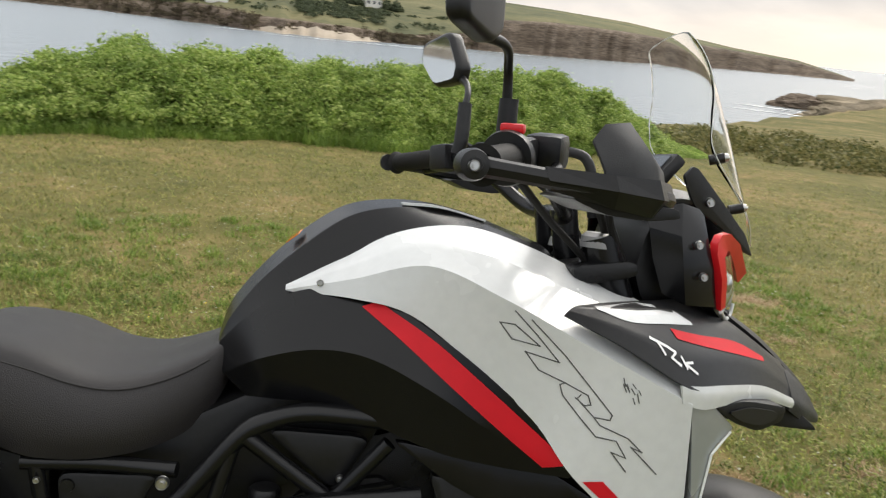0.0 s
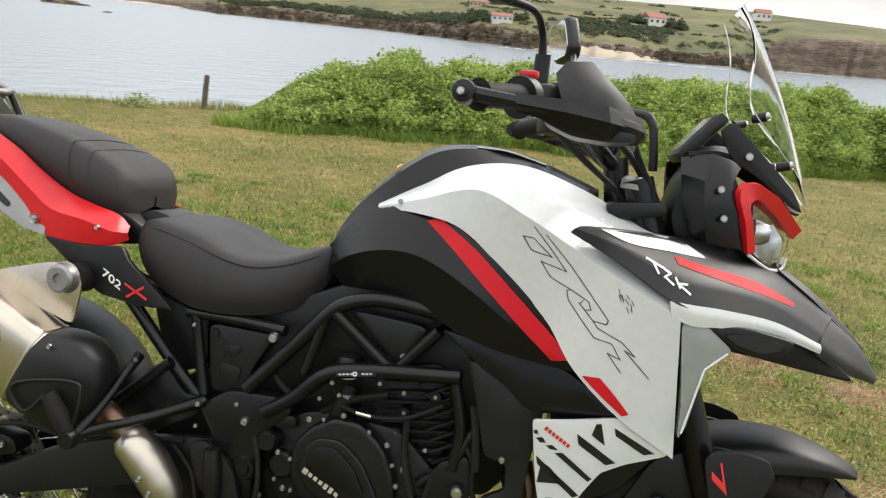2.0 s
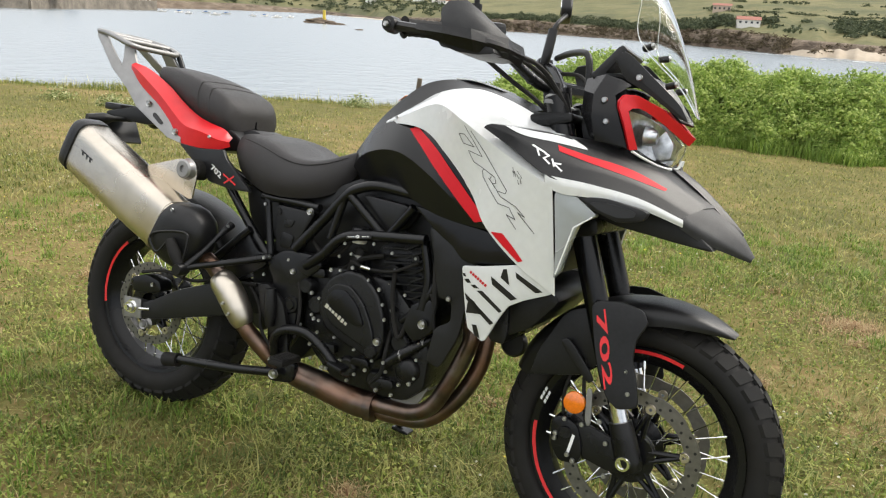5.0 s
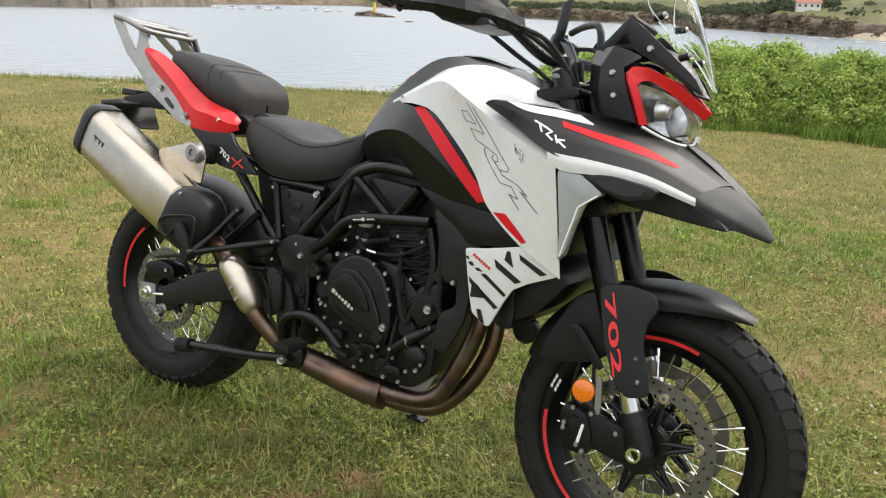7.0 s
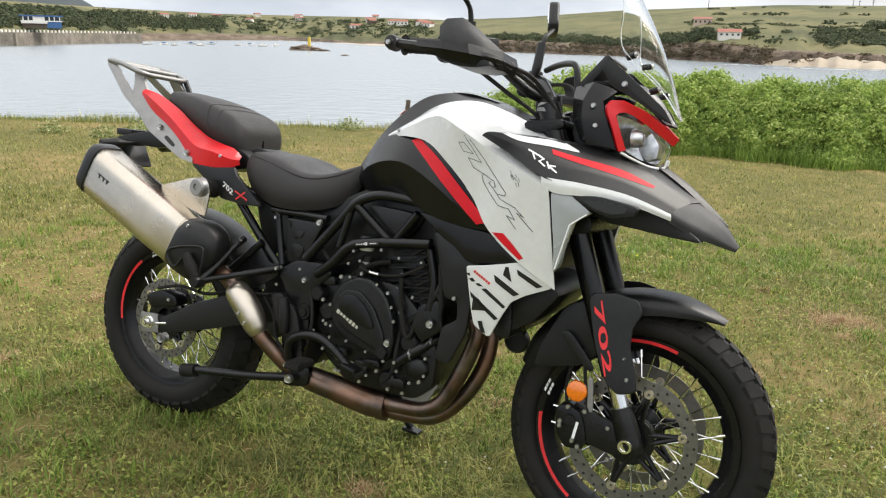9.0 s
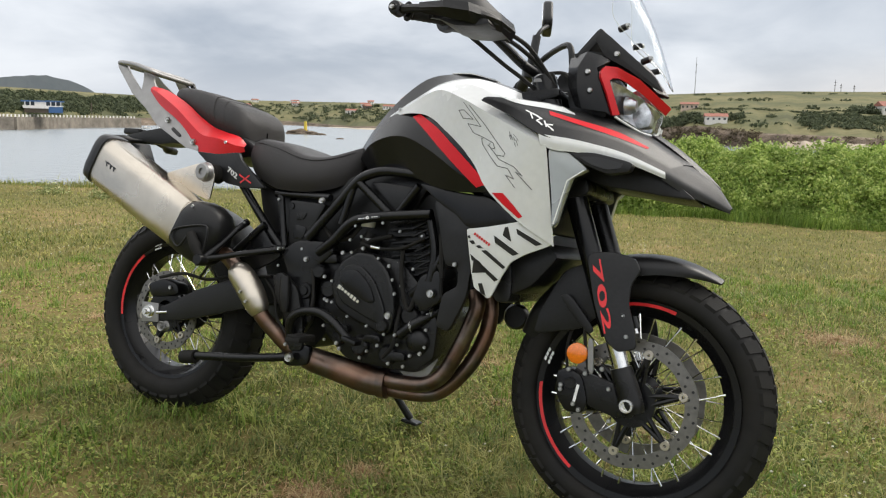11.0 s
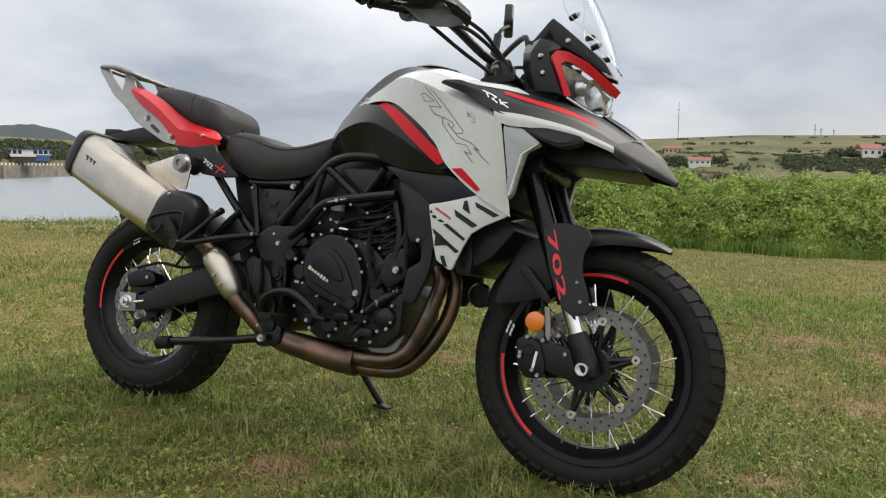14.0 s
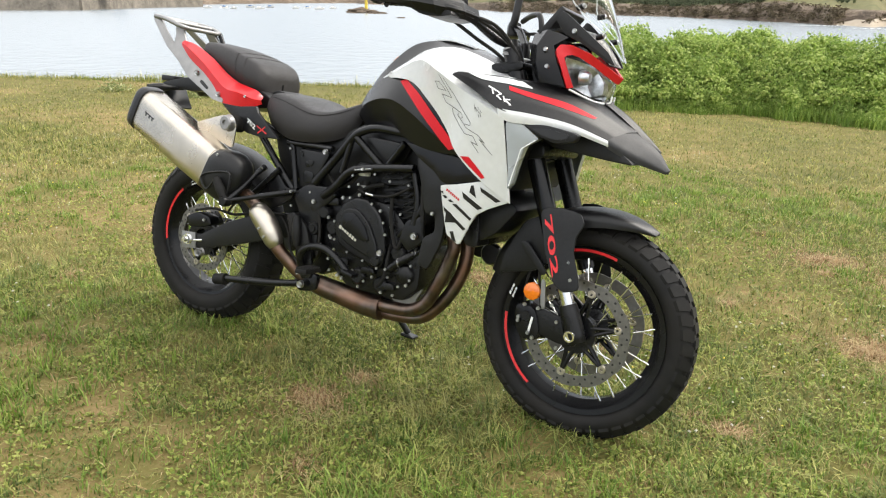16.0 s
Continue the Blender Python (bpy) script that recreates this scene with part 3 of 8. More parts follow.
def drape(quads, trees, off=0.0012, nu=14, nv=4, bm=None, fallback=-0.2):
    """Flat stickers, each given by two edges in the side view, laid on the panels' right side"""
    bm = bm or bmesh.new()
    for top, bottom in quads:
        a = spline([(*q, 0) for q in top], nu) if len(top) > 2 else [Vector((*top[0], 0)).lerp(Vector((*top[1], 0)), i / (nu - 1)) for i in range(nu)]
        b = spline([(*q, 0) for q in bottom], nu) if len(bottom) > 2 else [Vector((*bottom[0], 0)).lerp(Vector((*bottom[1], 0)), i / (nu - 1)) for i in range(nu)]
        rows = []
        for p, q in zip(a, b):
            row = []
            for j in range(nv):
                v = p.lerp(q, j / (nv - 1))
                ys = [h[0].y for h in (t.ray_cast(Vector((v.x, -1.0, v.y)), Vector((0, 1, 0))) for t in trees) if h[0] is not None and h[0].y < 0]
                y = min(ys) if ys else (row[-1].co.y + off if row else fallback)
                row.append(bm.verts.new((v.x, y - off, v.y)))
            rows.append(row)
        for r, s in zip(rows, rows[1:]):
            for j in range(nv - 1):
                bm.faces.new((r[j], r[j + 1], s[j + 1], s[j]))
    bmesh.ops.recalc_face_normals(bm, faces=bm.faces)
    return bm


def stroke(pts, w):
    """Edges of a line of width w through points of the side view"""
    out = []
    for p, q in zip(pts, pts[1:]):
        d = (Vector(q) - Vector(p)).normalized()
        n = Vector((-d.y, d.x)) * w / 2
        p, q = Vector(p) - d * w / 2, Vector(q) + d * w / 2
        out.append(([tuple(p + n), tuple(q + n)], [tuple(p - n), tuple(q - n)]))
    return out


def figures(body, origin, along, up, w, h, trees, shear=0.0):
    """Figures laid on the panels' right side: origin at their lower left, w long and h high"""
    cu = bpy.data.curves.new("figures", "FONT")
    cu.body, cu.resolution_u, cu.offset = body, 3, 0.018
    ob = bpy.data.objects.new("figures", cu)
    me = bpy.data.meshes.new_from_object(ob)
    bpy.data.objects.remove(ob)
    bm = bmesh.new()
    bm.from_mesh(me)
    xs, ys = [v.co.x for v in bm.verts], [v.co.y for v in bm.verts]
    a, b, o = Vector(along).normalized(), Vector(up).normalized(), Vector(origin)
    for v in bm.verts:
        f = (v.co.y - min(ys)) / (max(ys) - min(ys))
        q = o + a * (w * (v.co.x - min(xs)) / (max(xs) - min(xs)) + shear * h * f) + b * h * f
        hits = [k[0].y for k in (t.ray_cast(Vector((q.x, -1.0, q.y)), Vector((0, 1, 0))) for t in trees) if k[0] is not None]
        v.co = (q.x, (min(hits) if hits else -0.15) - 0.0014, q.y)
    bmesh.ops.recalc_face_normals(bm, faces=bm.faces)
    return bm


# ---- the motorcycle ----
motorcycle = new("motorcycle")
motorcycle.matrix_world = Matrix.Translation((0.0, 0.128, 0.2974)) @ pose(0, 0, 0, 0, 2.0, 0) @ pose(0, 0, 0, -10.0, 0, 0)
tagged(motorcycle, "white, black and red adventure motorcycle leaning on its stand", "motorcycle")
MC = motorcycle


def both(name, make, mat, label="", smooth=True, sharp=38):
    """The same part on the right and, mirrored, on the left"""
    a = part(name, make(False), mat, MC, label, smooth, None, sharp)
    b = part(name, make(True), mat, MC, label, smooth, None, sharp)
    return a, b


# wheels
def tyre_mesh(R, w, blocks):
    h = w * 0.68
    prof = []
    for i in range(27):
        a = -math.pi / 2 * 1.32 + i / 26 * math.pi * 1.32
        s = math.sin(a)
        r = R - h * 0.62 + h * 0.62 * math.cos(a) if math.cos(a) > 0 else R - h * 0.62 + h * 0.55 * math.cos(a)
        prof.append((r - 0.006, w / 2 * (s if abs(a) < math.pi / 2 else math.copysign(1 - 0.25 * (abs(a) - math.pi / 2) ** 2 * 2.2, s))))
    inner = R - h * 1.02
    prof = [(inner, -w * 0.33)] + prof + [(inner, w * 0.33)]
    carcass, bm = lathe(prof, 88), bmesh.new()
    # tread blocks in three rows, the shoulder rows turned against each other
    for i in range(blocks):
        for row, (y0, y1, sh) in enumerate(((-0.47, -0.24, 0.0), (-0.19, 0.19, 0.5), (0.24, 0.47, 0.0))):
            a0 = 2 * math.pi * (i + sh) / blocks
            da = 2 * math.pi / blocks * (0.72 if row != 1 else 0.62)
            vs = []
            for top in (0, 1):
                for aa, yy in ((a0, y0), (a0 + da, y0), (a0 + da * 1.0, y1), (a0, y1)):
                    skew = (0.22 if row == 0 else -0.22 if row == 2 else 0.0) * 2 * math.pi / blocks * (abs(yy) - 0.24) * 4
                    ss = max(-1, min(1, yy * 2))
                    r = R - h * 0.62 + h * 0.62 * math.cos(math.asin(ss)) - 0.006 + (0.0080 if top else -0.004)
                    vs.append(bm.verts.new((r * math.cos(aa + skew), yy * w * (1.02 if top else 1.0), r * math.sin(aa + skew))))
            b, t = vs[:4], vs[4:]
            bm.faces.new(t)
            for k in range(4):
                bm.faces.new((b[k - 1], b[k], t[k], t[k - 1]))
    bmesh.ops.recalc_face_normals(bm, faces=bm.faces)
    return carcass, bm


def spoke_mesh(r0, r1, y0, twist, name="spoke"):
    bm = tube([(r0, y0, 0), (r1 * math.cos(twist), y0 * 0.45, r1 * math.sin(twist))], 0.0019, seg=6)
    tip = Vector((r1 * math.cos(twist), y0 * 0.45, r1 * math.sin(twist)))
    d = (tip - Vector((r0, y0, 0))).normalized()
    tube([tip - d * 0.016, tip + d * 0.002], 0.0032, seg=6, bm=bm)
    me = bpy.data.meshes.new(name)
    bm.to_mesh(me)
    bm.free()
    me.materials.append(CHROME)
    return me


def disc_mesh(r_in, r_out, waves, holes, thick=0.005):
    """A waved brake disc, left uncut; hole_marks draws its drilled holes"""
    bm = bmesh.new()
    n = 180
    rings = []
    for i in range(n):
        a = 2 * math.pi * i / n
        ro = r_out - 0.004 * (0.5 + 0.5 * math.cos(a * waves)) ** 3
        rings.append([bm.verts.new((r * math.cos(a), y, r * math.sin(a))) for r, y in ((r_in, -thick / 2), (ro, -thick / 2), (ro, thick / 2), (r_in, thick / 2))])
    for i in range(n):
        for j in range(4):
            bm.faces.new((rings[i - 1][j], rings[i][j], rings[i][(j + 1) % 4], rings[i - 1][(j + 1) % 4]))
    bmesh.ops.recalc_face_normals(bm, faces=bm.faces)
    return bm


# flat black dots paint the dark of the drilled holes onto the disc
def hole_marks(r_in, r_out, count, rows, y):
    bm = bmesh.new()
    for i in range(count):
        for k in range(rows):
            a = 2 * math.pi * (i + k / rows) / count
            r = r_in + (r_out - r_in) * (k + 0.6) / (rows + 0.2)
            c = Vector((r * math.cos(a), y, r * math.sin(a)))
            vs = [bm.verts.new(c + Vector((0.0036 * math.cos(b), 0, 0.0036 * math.sin(b)))) for b in [2 * math.pi * j / 8 for j in range(8)]]
            bm.faces.new(vs)
    return bm


def wheel(name, x, R, w, blocks, rim_r, hub_r, disc_sides, disc_r):
    bm = lathe([(0.012, -0.06), (hub_r, -0.06), (hub_r + 0.012, -0.052), (hub_r + 0.012, -0.044), (hub_r * 0.72, -0.036), (hub_r * 0.68, 0.036), (hub_r + 0.012, 0.044), (hub_r + 0.012, 0.052), (hub_r, 0.06), (0.012, 0.06)], 40)
    hub = part(name, bm, BLACK_SATIN, MC, "black spoked wheel with a knobbly tyre", local=Matrix.Translation((x, 0, 0)))
    carcass, tread = tyre_mesh(R, w, blocks)
    part("tyre", carcass, RUBBER, hub, "black dual-sport tyre with blocky tread")
    tagged(part("tread", tread, RUBBER, hub, smooth=False), kind="stuff")
    rw = w * 0.36
    part("rim", lathe([(rim_r - 0.024, -rw * 0.5), (rim_r - 0.026, 0), (rim_r - 0.024, rw * 0.5), (rim_r - 0.004, rw * 0.85), (rim_r + 0.008, rw * 0.95), (rim_r + 0.008, rw * 1.05), (rim_r - 0.008, rw), (rim_r - 0.018, rw * 0.7), (rim_r - 0.034, rw * 0.45), (rim_r - 0.036, 0), (rim_r - 0.034, -rw * 0.45), (rim_r - 0.018, -rw * 0.7), (rim_r - 0.008, -rw), (rim_r + 0.008, -rw * 1.05), (rim_r + 0.008, -rw * 0.95), (rim_r - 0.004, -rw * 0.85)], 88), BLACK_SATIN, hub, "gloss black rim")
    for side in (-1, 1):
        for cross in (-1, 1):
            me = spoke_mesh(hub_r + 0.006, rim_r - 0.03, side * 0.048, cross * 0.42)
            for i in range(9):
                s = new("spoke", me)
                s.parent = hub
                s.matrix_basis = Matrix.Rotation(2 * math.pi * (i + 0.25 * cross + 0.5 * (side > 0)) / 9, 4, "Y")
    for side in disc_sides:
        d = part("brake_disc", disc_mesh(disc_r * 0.79, disc_r, 9, 27), DISC, hub, "waved steel brake disc", local=Matrix.Translation((0, side * 0.074, 0)))
        part("hole", hole_marks(disc_r * 0.80, disc_r * 0.99, 26, 2, side * 0.0031), DECAL_BLACK, d, smooth=False)
        for i in range(6):
            a = 2 * math.pi * i / 6 + 0.3
            for da, r1 in ((0.22, disc_r * 0.77), (-0.22, disc_r * 0.77)):
                arm = tube([((hub_r + 0.004) * math.cos(a - da), 0, (hub_r + 0.004) * math.sin(a - da)), (r1 * math.cos(a), 0, r1 * math.sin(a))], 0.0068, seg=8)
                part("carrier_arm", arm, BLACK_SATIN, d)
        bm = lathe([(hub_r * 0.6, -0.006), (hub_r + 0.014, -0.006), (hub_r + 0.014, 0.006), (hub_r * 0.6, 0.006)], 36)
        part("disc_carrier", bm, BLACK_SATIN, d)
        for i in range(6):
            a = 2 * math.pi * i / 6 + 0.3
            b = lathe([(0.004, -0.007), (0.0105, -0.007), (0.0120, -0.005), (0.0120, 0.005), (0.0105, 0.007), (0.004, 0.007)], 14, centre=(disc_r * 0.785 * math.cos(a), 0, disc_r * 0.785 * math.sin(a)))
            part("disc_button", b, STEEL, d)
    return hub


rear_wheel = wheel("rear_wheel", 0.0, 0.321, 0.150, 40, 0.218, 0.055, (-1,), 0.128)
front_wheel = wheel("front_wheel", 1.5, 0.329, 0.112, 46, 0.243, 0.045, (-1, 1), 0.160)


def arc_mark(R, a0, a1, y, half, n=30, slope=0.35):
    bm = bmesh.new()
    rows = []
    for i in range(n):
        a = radians(a0 + (a1 - a0) * i / (n - 1))
        rows.append([bm.verts.new(((R + s * half) * math.cos(a), y + s * half * slope, (R + s * half) * math.sin(a))) for s in (-1, 1)])
    for p, q in zip(rows, rows[1:]):
        bm.faces.new((p[0], p[1], q[1], q[0]))
    return bm


part("rim_stripe", arc_mark(0.2150, 131, 192, -0.0562, 0.0042, slope=-0.17), DECAL_RED, rear_wheel, "red stripe on the rim")
part("rim_stripe", arc_mark(0.2400, 179, 235, -0.0424, 0.0042, slope=-0.125), DECAL_RED, front_wheel, "red stripe on the rim")
part("rim_stripe", arc_mark(0.2400, 72, 132, -0.0424, 0.0042, slope=-0.125), DECAL_RED, front_wheel, "red stripe on the rim")


def rim_badge(R, a_mid, y):
    bm = bmesh.new()
    for k, (a0, a1) in enumerate(((-4.0, -1.6), (-1.1, 1.1), (1.6, 4.0))):
        for s in (-1, 0.2):
            v = [bm.verts.new((r * math.cos(radians(a_mid + a)), y, r * math.sin(radians(a_mid + a)))) for a, r in ((a0 - s, R + s * 0.010), (a1 - s, R + s * 0.010), (a1 - s - 0.7, R + s * 0.010 + 0.006), (a0 - s - 0.7, R + s * 0.010 + 0.006))]
            bm.faces.new(v)
    return bm


part("rim_badge", rim_badge(0.2160, 113, -0.0575), DECAL_WHITE, rear_wheel, smooth=False)
part("rim_badge", rim_badge(0.2400, 162, -0.0440), DECAL_WHITE, front_wheel, smooth=False)

# axles and hubs
def turned(name, x, y, z, prof, mat, parent=MC, label="", axis="y", seg=28):
    return part(name, lathe(prof, seg, axis, centre=(x, y, z), close=False), mat, parent, label)


turned("axle_nut", 1.5, -0.122, 0.0, [(0.0, -0.012), (0.010, -0.012), (0.011, -0.016), (0.016, -0.016), (0.018, -0.012), (0.019, 0.01), (0.0, 0.01)], CHROME)
turned("axle_nut", 0.0, -0.150, 0.0, [(0.0, -0.022), (0.008, -0.022), (0.009, -0.012), (0.016, -0.012), (0.016, 0.0), (0.021, 0.0), (0.021, 0.006), (0.0, 0.006)], CHROME)

# fork: upper tubes, bare stanchions, axle clamps, guards
def fork_x(z):
    return 1.507 - 0.41 * z


for s in (-1, 1):
    part("fork_tube", tube([(fork_x(0.78), s * 0.108, 0.78), (fork_x(0.16), s * 0.108, 0.16)], 0.0275, seg=24), BLACK_SATIN, MC, "black upper fork tube")
    part("stanchion", tube([(fork_x(0.2), s * 0.108, 0.2), (fork_x(0.06), s * 0.108, 0.06)], 0.0205, seg=20), CHROME, MC, "bare chromed stanchion")
    bm = tube([(fork_x(0.085), s * 0.108, 0.085), (fork_x(0.05), s * 0.108, 0.05), (fork_x(0.0), s * 0.105, 0.0), (fork_x(-0.02), s * 0.105, -0.02)], [0.026, 0.029, 0.031, 0.026], seg=20)
    plate(rounded([(1.38, 0.06), (1.44, 0.05), (1.50, 0.035), (1.52, -0.03), (1.47, -0.035), (1.40, -0.02), (1.375, 0.02)]), s * 0.10, s * 0.118, 0.003, bm)
    part("axle_clamp", bm, ENGINE_BLACK, MC, "black cast axle clamp")
    guard = plate(rounded([(1.371, 0.338), (1.382, 0.353), (1.430, 0.360), (1.480, 0.350), (1.496, 0.322), (1.479, 0.284), (1.480, 0.238), (1.500, 0.187), (1.512, 0.139), (1.470, 0.126), (1.440, 0.148), (1.402, 0.229)], 5, 0.25), s * 0.148, s * 0.156, 0.0035, tilt=-s * 0.22, lean=-s * 0.10, segments=3)
    g = part("fork_guard", guard, BLACK, MC, "matt black fork guard with a red graphic")
    if s < 0:
        gt = on_side([g])
        part("red_number", figures("702", (1.384, 0.326), (0.30, -0.954), (0.954, 0.30), 0.170, 0.021, gt, -0.35), DECAL_RED, g, smooth=False)
        for a in ((1.470, -0.153, 0.212), (1.484, -0.156, 0.165)):
            bolt(g, a, 0.9)
part("lower_yoke", plate(rounded([(1.26, 0.52), (1.34, 0.53), (1.35, 0.49), (1.27, 0.47)]), -0.14, 0.14, 0.006), ENGINE_BLACK, MC)
part("upper_yoke", plate(rounded([(1.14, 0.735), (1.24, 0.75), (1.245, 0.725), (1.15, 0.705)]), -0.14, 0.14, 0.006), ENGINE_BLACK, MC)
part("steering_head", tube([(1.30, 0, 0.47), (1.185, 0, 0.75)], 0.033), FRAME_BLACK, MC)

# front brake: calipers, reflector, hoses
for s in (-1, 1):
    cal = plate(rounded([(1.318, 0.050), (1.345, 0.066), (1.385, 0.05), (1.405, -0.01), (1.398, -0.04), (1.352, -0.045), (1.325, -0.01)]), s * 0.060, s * 0.125, 0.008)
    c = part("brake_caliper", cal, BLACK_SATIN, MC, "black four-piston brake caliper")
    part("caliper_piston_cover", lathe([(0.0, -0.004), (0.013, -0.004), (0.015, 0.0), (0.0, 0.0)], 18, centre=(1.358, s * 0.126, 0.028), close=False), ENGINE_BLACK, c)
    if s < 0:
        bm = bmesh.new()
        box(bm, (0.007, 0.001, 0.052), (1.3745, -0.1262, 0.002), turn=Matrix.Rotation(radians(8), 4, "Y"))
        part("badge", bm, DECAL_WHITE, c, smooth=False)
        for a in ((1.392, -0.126, 0.058), (1.386, -0.126, -0.032), (1.335, -0.126, 0.02)):
            bolt(c, a, 1.0)
part("reflector_bracket", plate(rounded([(1.388, 0.145), (1.402, 0.142), (1.412, 0.06), (1.398, 0.058)]), -0.128, -0.122, 0.001), ALLOY, MC)
for at in ((1.352, -0.134, 0.062), (1.372, -0.130, -0.020), (1.336, -0.130, 0.010), (1.452, -0.122, 0.030), (1.462, -0.122, -0.045), (1.430, -0.122, 0.075)):
    bolt(MC, at, 0.95)
refl = part("side_reflector", lathe([(0.0, -0.006), (0.0215, -0.0055), (0.0250, -0.003), (0.0260, 0.004), (0.0, 0.004)], 32, centre=(1.366, -0.128, 0.103), close=False), ORANGE, MC, "round orange reflector")
part("hose", tube([(1.40, -0.125, 0.06), (1.375, -0.11, 0.15), (1.36, -0.085, 0.26), (1.33, -0.08, 0.38), (1.28, -0.08, 0.52)], 0.0045, 30, 8), RUBBER, MC)
part("hose", tube([(1.34, -0.10, 0.05), (1.33, -0.09, 0.12), (1.35, -0.07, 0.22)], 0.004, 20, 8), RUBBER, MC)
part("brake_line_bracket", plate(rounded([(1.30, 0.235), (1.325, 0.245), (1.40, 0.165), (1.385, 0.15)]), -0.118, -0.112, 0.002), BLACK, MC)

# front mudguard: arched shell over the tyre with a longer beak ahead
def fender_net(mirror):
    rows = []
    for a, r, w, d in ((158, 0.336, 0.050, 0.050), (145, 0.346, 0.066, 0.056), (128, 0.352, 0.080, 0.058), (112, 0.354, 0.092, 0.056), (98, 0.357, 0.094, 0.052), (86, 0.360, 0.090, 0.043), (76, 0.361, 0.076, 0.032), (68, 0.360, 0.050, 0.018), (62, 0.358, 0.018, 0.006)):
        c, sn = math.cos(radians(a)), math.sin(radians(a))
        rows.append([(1.5 + (r - d) * c, -w, (r - d) * sn), (1.5 + (r - d * 0.45) * c, -w * 0.98, (r - d * 0.45) * sn), (1.5 + (r - d * 0.04) * c, -w * 0.76, (r - d * 0.04) * sn), (1.5 + (r + 0.008) * c, 0, (r + 0.008) * sn), (1.5 + (r - d * 0.04) * c, w * 0.76, (r - d * 0.04) * sn), (1.5 + (r - d * 0.45) * c, w * 0.98, (r - d * 0.45) * sn), (1.5 + (r - d) * c, w, (r - d) * sn)])
    return rows


part("front_mudguard", skin(fender_net(False), 40, 21, 0.004, centre=(1.5, 0, 0)), BLACK, MC, "matt black front mudguard")
for s in (-1, 1):
    part("mudguard_stay", plate(rounded([(1.30, 0.30), (1.40, 0.345), (1.455, 0.34), (1.460, 0.28), (1.42, 0.22), (1.36, 0.16), (1.24, 0.13), (1.25, 0.19)], 4, 0.2), s * 0.092, s * 0.100, 0.003), BLACK, MC, "black mudguard side")

# ---- bodywork ----
COWL = [[(0.742, -0.078, 0.668), (0.741, -0.084, 0.664), (0.741, -0.086, 0.660), (0.744, -0.086, 0.658)],
        [(0.815, -0.088, 0.712), (0.826, -0.118, 0.705), (0.830, -0.140, 0.690), (0.832, -0.145, 0.664)],
        [(0.895, -0.096, 0.758), (0.915, -0.140, 0.745), (0.928, -0.182, 0.722), (0.914, -0.175, 0.651)],
        [(0.990, -0.092, 0.774), (1.010, -0.175, 0.742), (1.022, -0.240, 0.694), (1.008, -0.214, 0.589)],
        [(1.090, -0.090, 0.752), (1.095, -0.190, 0.716), (1.100, -0.268, 0.660), (1.078, -0.243, 0.535)],
        [(1.190, -0.105, 0.714), (1.188, -0.200, 0.686), (1.186, -0.282, 0.622), (1.131, -0.2615, 0.471)],
        [(1.245, -0.125, 0.694), (1.238, -0.210, 0.672), (1.230, -0.287, 0.602), (1.212, -0.254, 0.406)],
        [(1.290, -0.150, 0.676), (1.283, -0.220, 0.655), (1.274, -0.288, 0.582), (1.308, -0.243, 0.354)]]


def cowl(mirror):
    return skin(COWL, 44, 22, 0.004, centre=(1.0, 0.14 if mirror else -0.0, 0.5), mirror=mirror, straight=True)


cowl_r, cowl_l = both("side_cowl", cowl, WHITE, "pearl white side cowl with a large outlined graphic", sharp=16)
SIDE = [[(0.654, -0.066, 0.574), (0.664, -0.088, 0.535), (0.700, -0.100, 0.507)],
        [(0.702, -0.088, 0.628), (0.718, -0.138, 0.572), (0.742, -0.122, 0.511)],
        [(0.764, -0.104, 0.664), (0.790, -0.166, 0.595), (0.822, -0.148, 0.515)],
        [(0.848, -0.136, 0.674), (0.862, -0.188, 0.592), (0.880, -0.168, 0.495)],
        [(0.945, -0.188, 0.632), (0.950, -0.208, 0.555), (0.962, -0.192, 0.470)],
        [(1.050, -0.232, 0.561), (1.036, -0.228, 0.508), (1.042, -0.216, 0.462)],
        [(1.142, -0.2605, 0.478), (1.134, -0.258, 0.471), (1.130, -0.256, 0.465)]]
side_r, side_l = both("tank_side_panel", lambda m: skin(SIDE, 40, 17, 0.004, mirror=m, straight=True), BLACK_SATIN, "black tank side panel with a red stripe", sharp=18)
TANKTOP = [[(0.648, 0.0, 0.572), (0.650, -0.04, 0.568), (0.655, -0.072, 0.560)],
           [(0.662, 0.0, 0.622), (0.668, -0.05, 0.612), (0.692, -0.092, 0.594)],
           [(0.700, 0.0, 0.678), (0.704, -0.055, 0.665), (0.735, -0.090, 0.646)],
           [(0.752, 0.0, 0.734), (0.758, -0.06, 0.720), (0.790, -0.090, 0.690)],
           [(0.812, 0.0, 0.780), (0.818, -0.06, 0.768), (0.842, -0.094, 0.727)],
           [(0.870, 0.0, 0.797), (0.876, -0.06, 0.788), (0.900, -0.098, 0.757)],
           [(0.940, 0.0, 0.800), (0.945, -0.05, 0.792), (0.960, -0.096, 0.770)],
           [(1.020, 0.0, 0.786), (1.022, -0.05, 0.779), (1.030, -0.093, 0.766)],
           [(1.130, 0.0, 0.752), (1.130, -0.05, 0.746), (1.130, -0.093, 0.736)]]
tanktop = [r[::-1] + [(q[0], -q[1], q[2]) for q in r[1:]] for r in TANKTOP]
part("tank_top", skin(tanktop, 44, 25, 0.005, centre=(0.9, 0, 0.5), straight=True), BLACK_SATIN, MC, "satin black tank centre with creased shoulders", sharp=14)
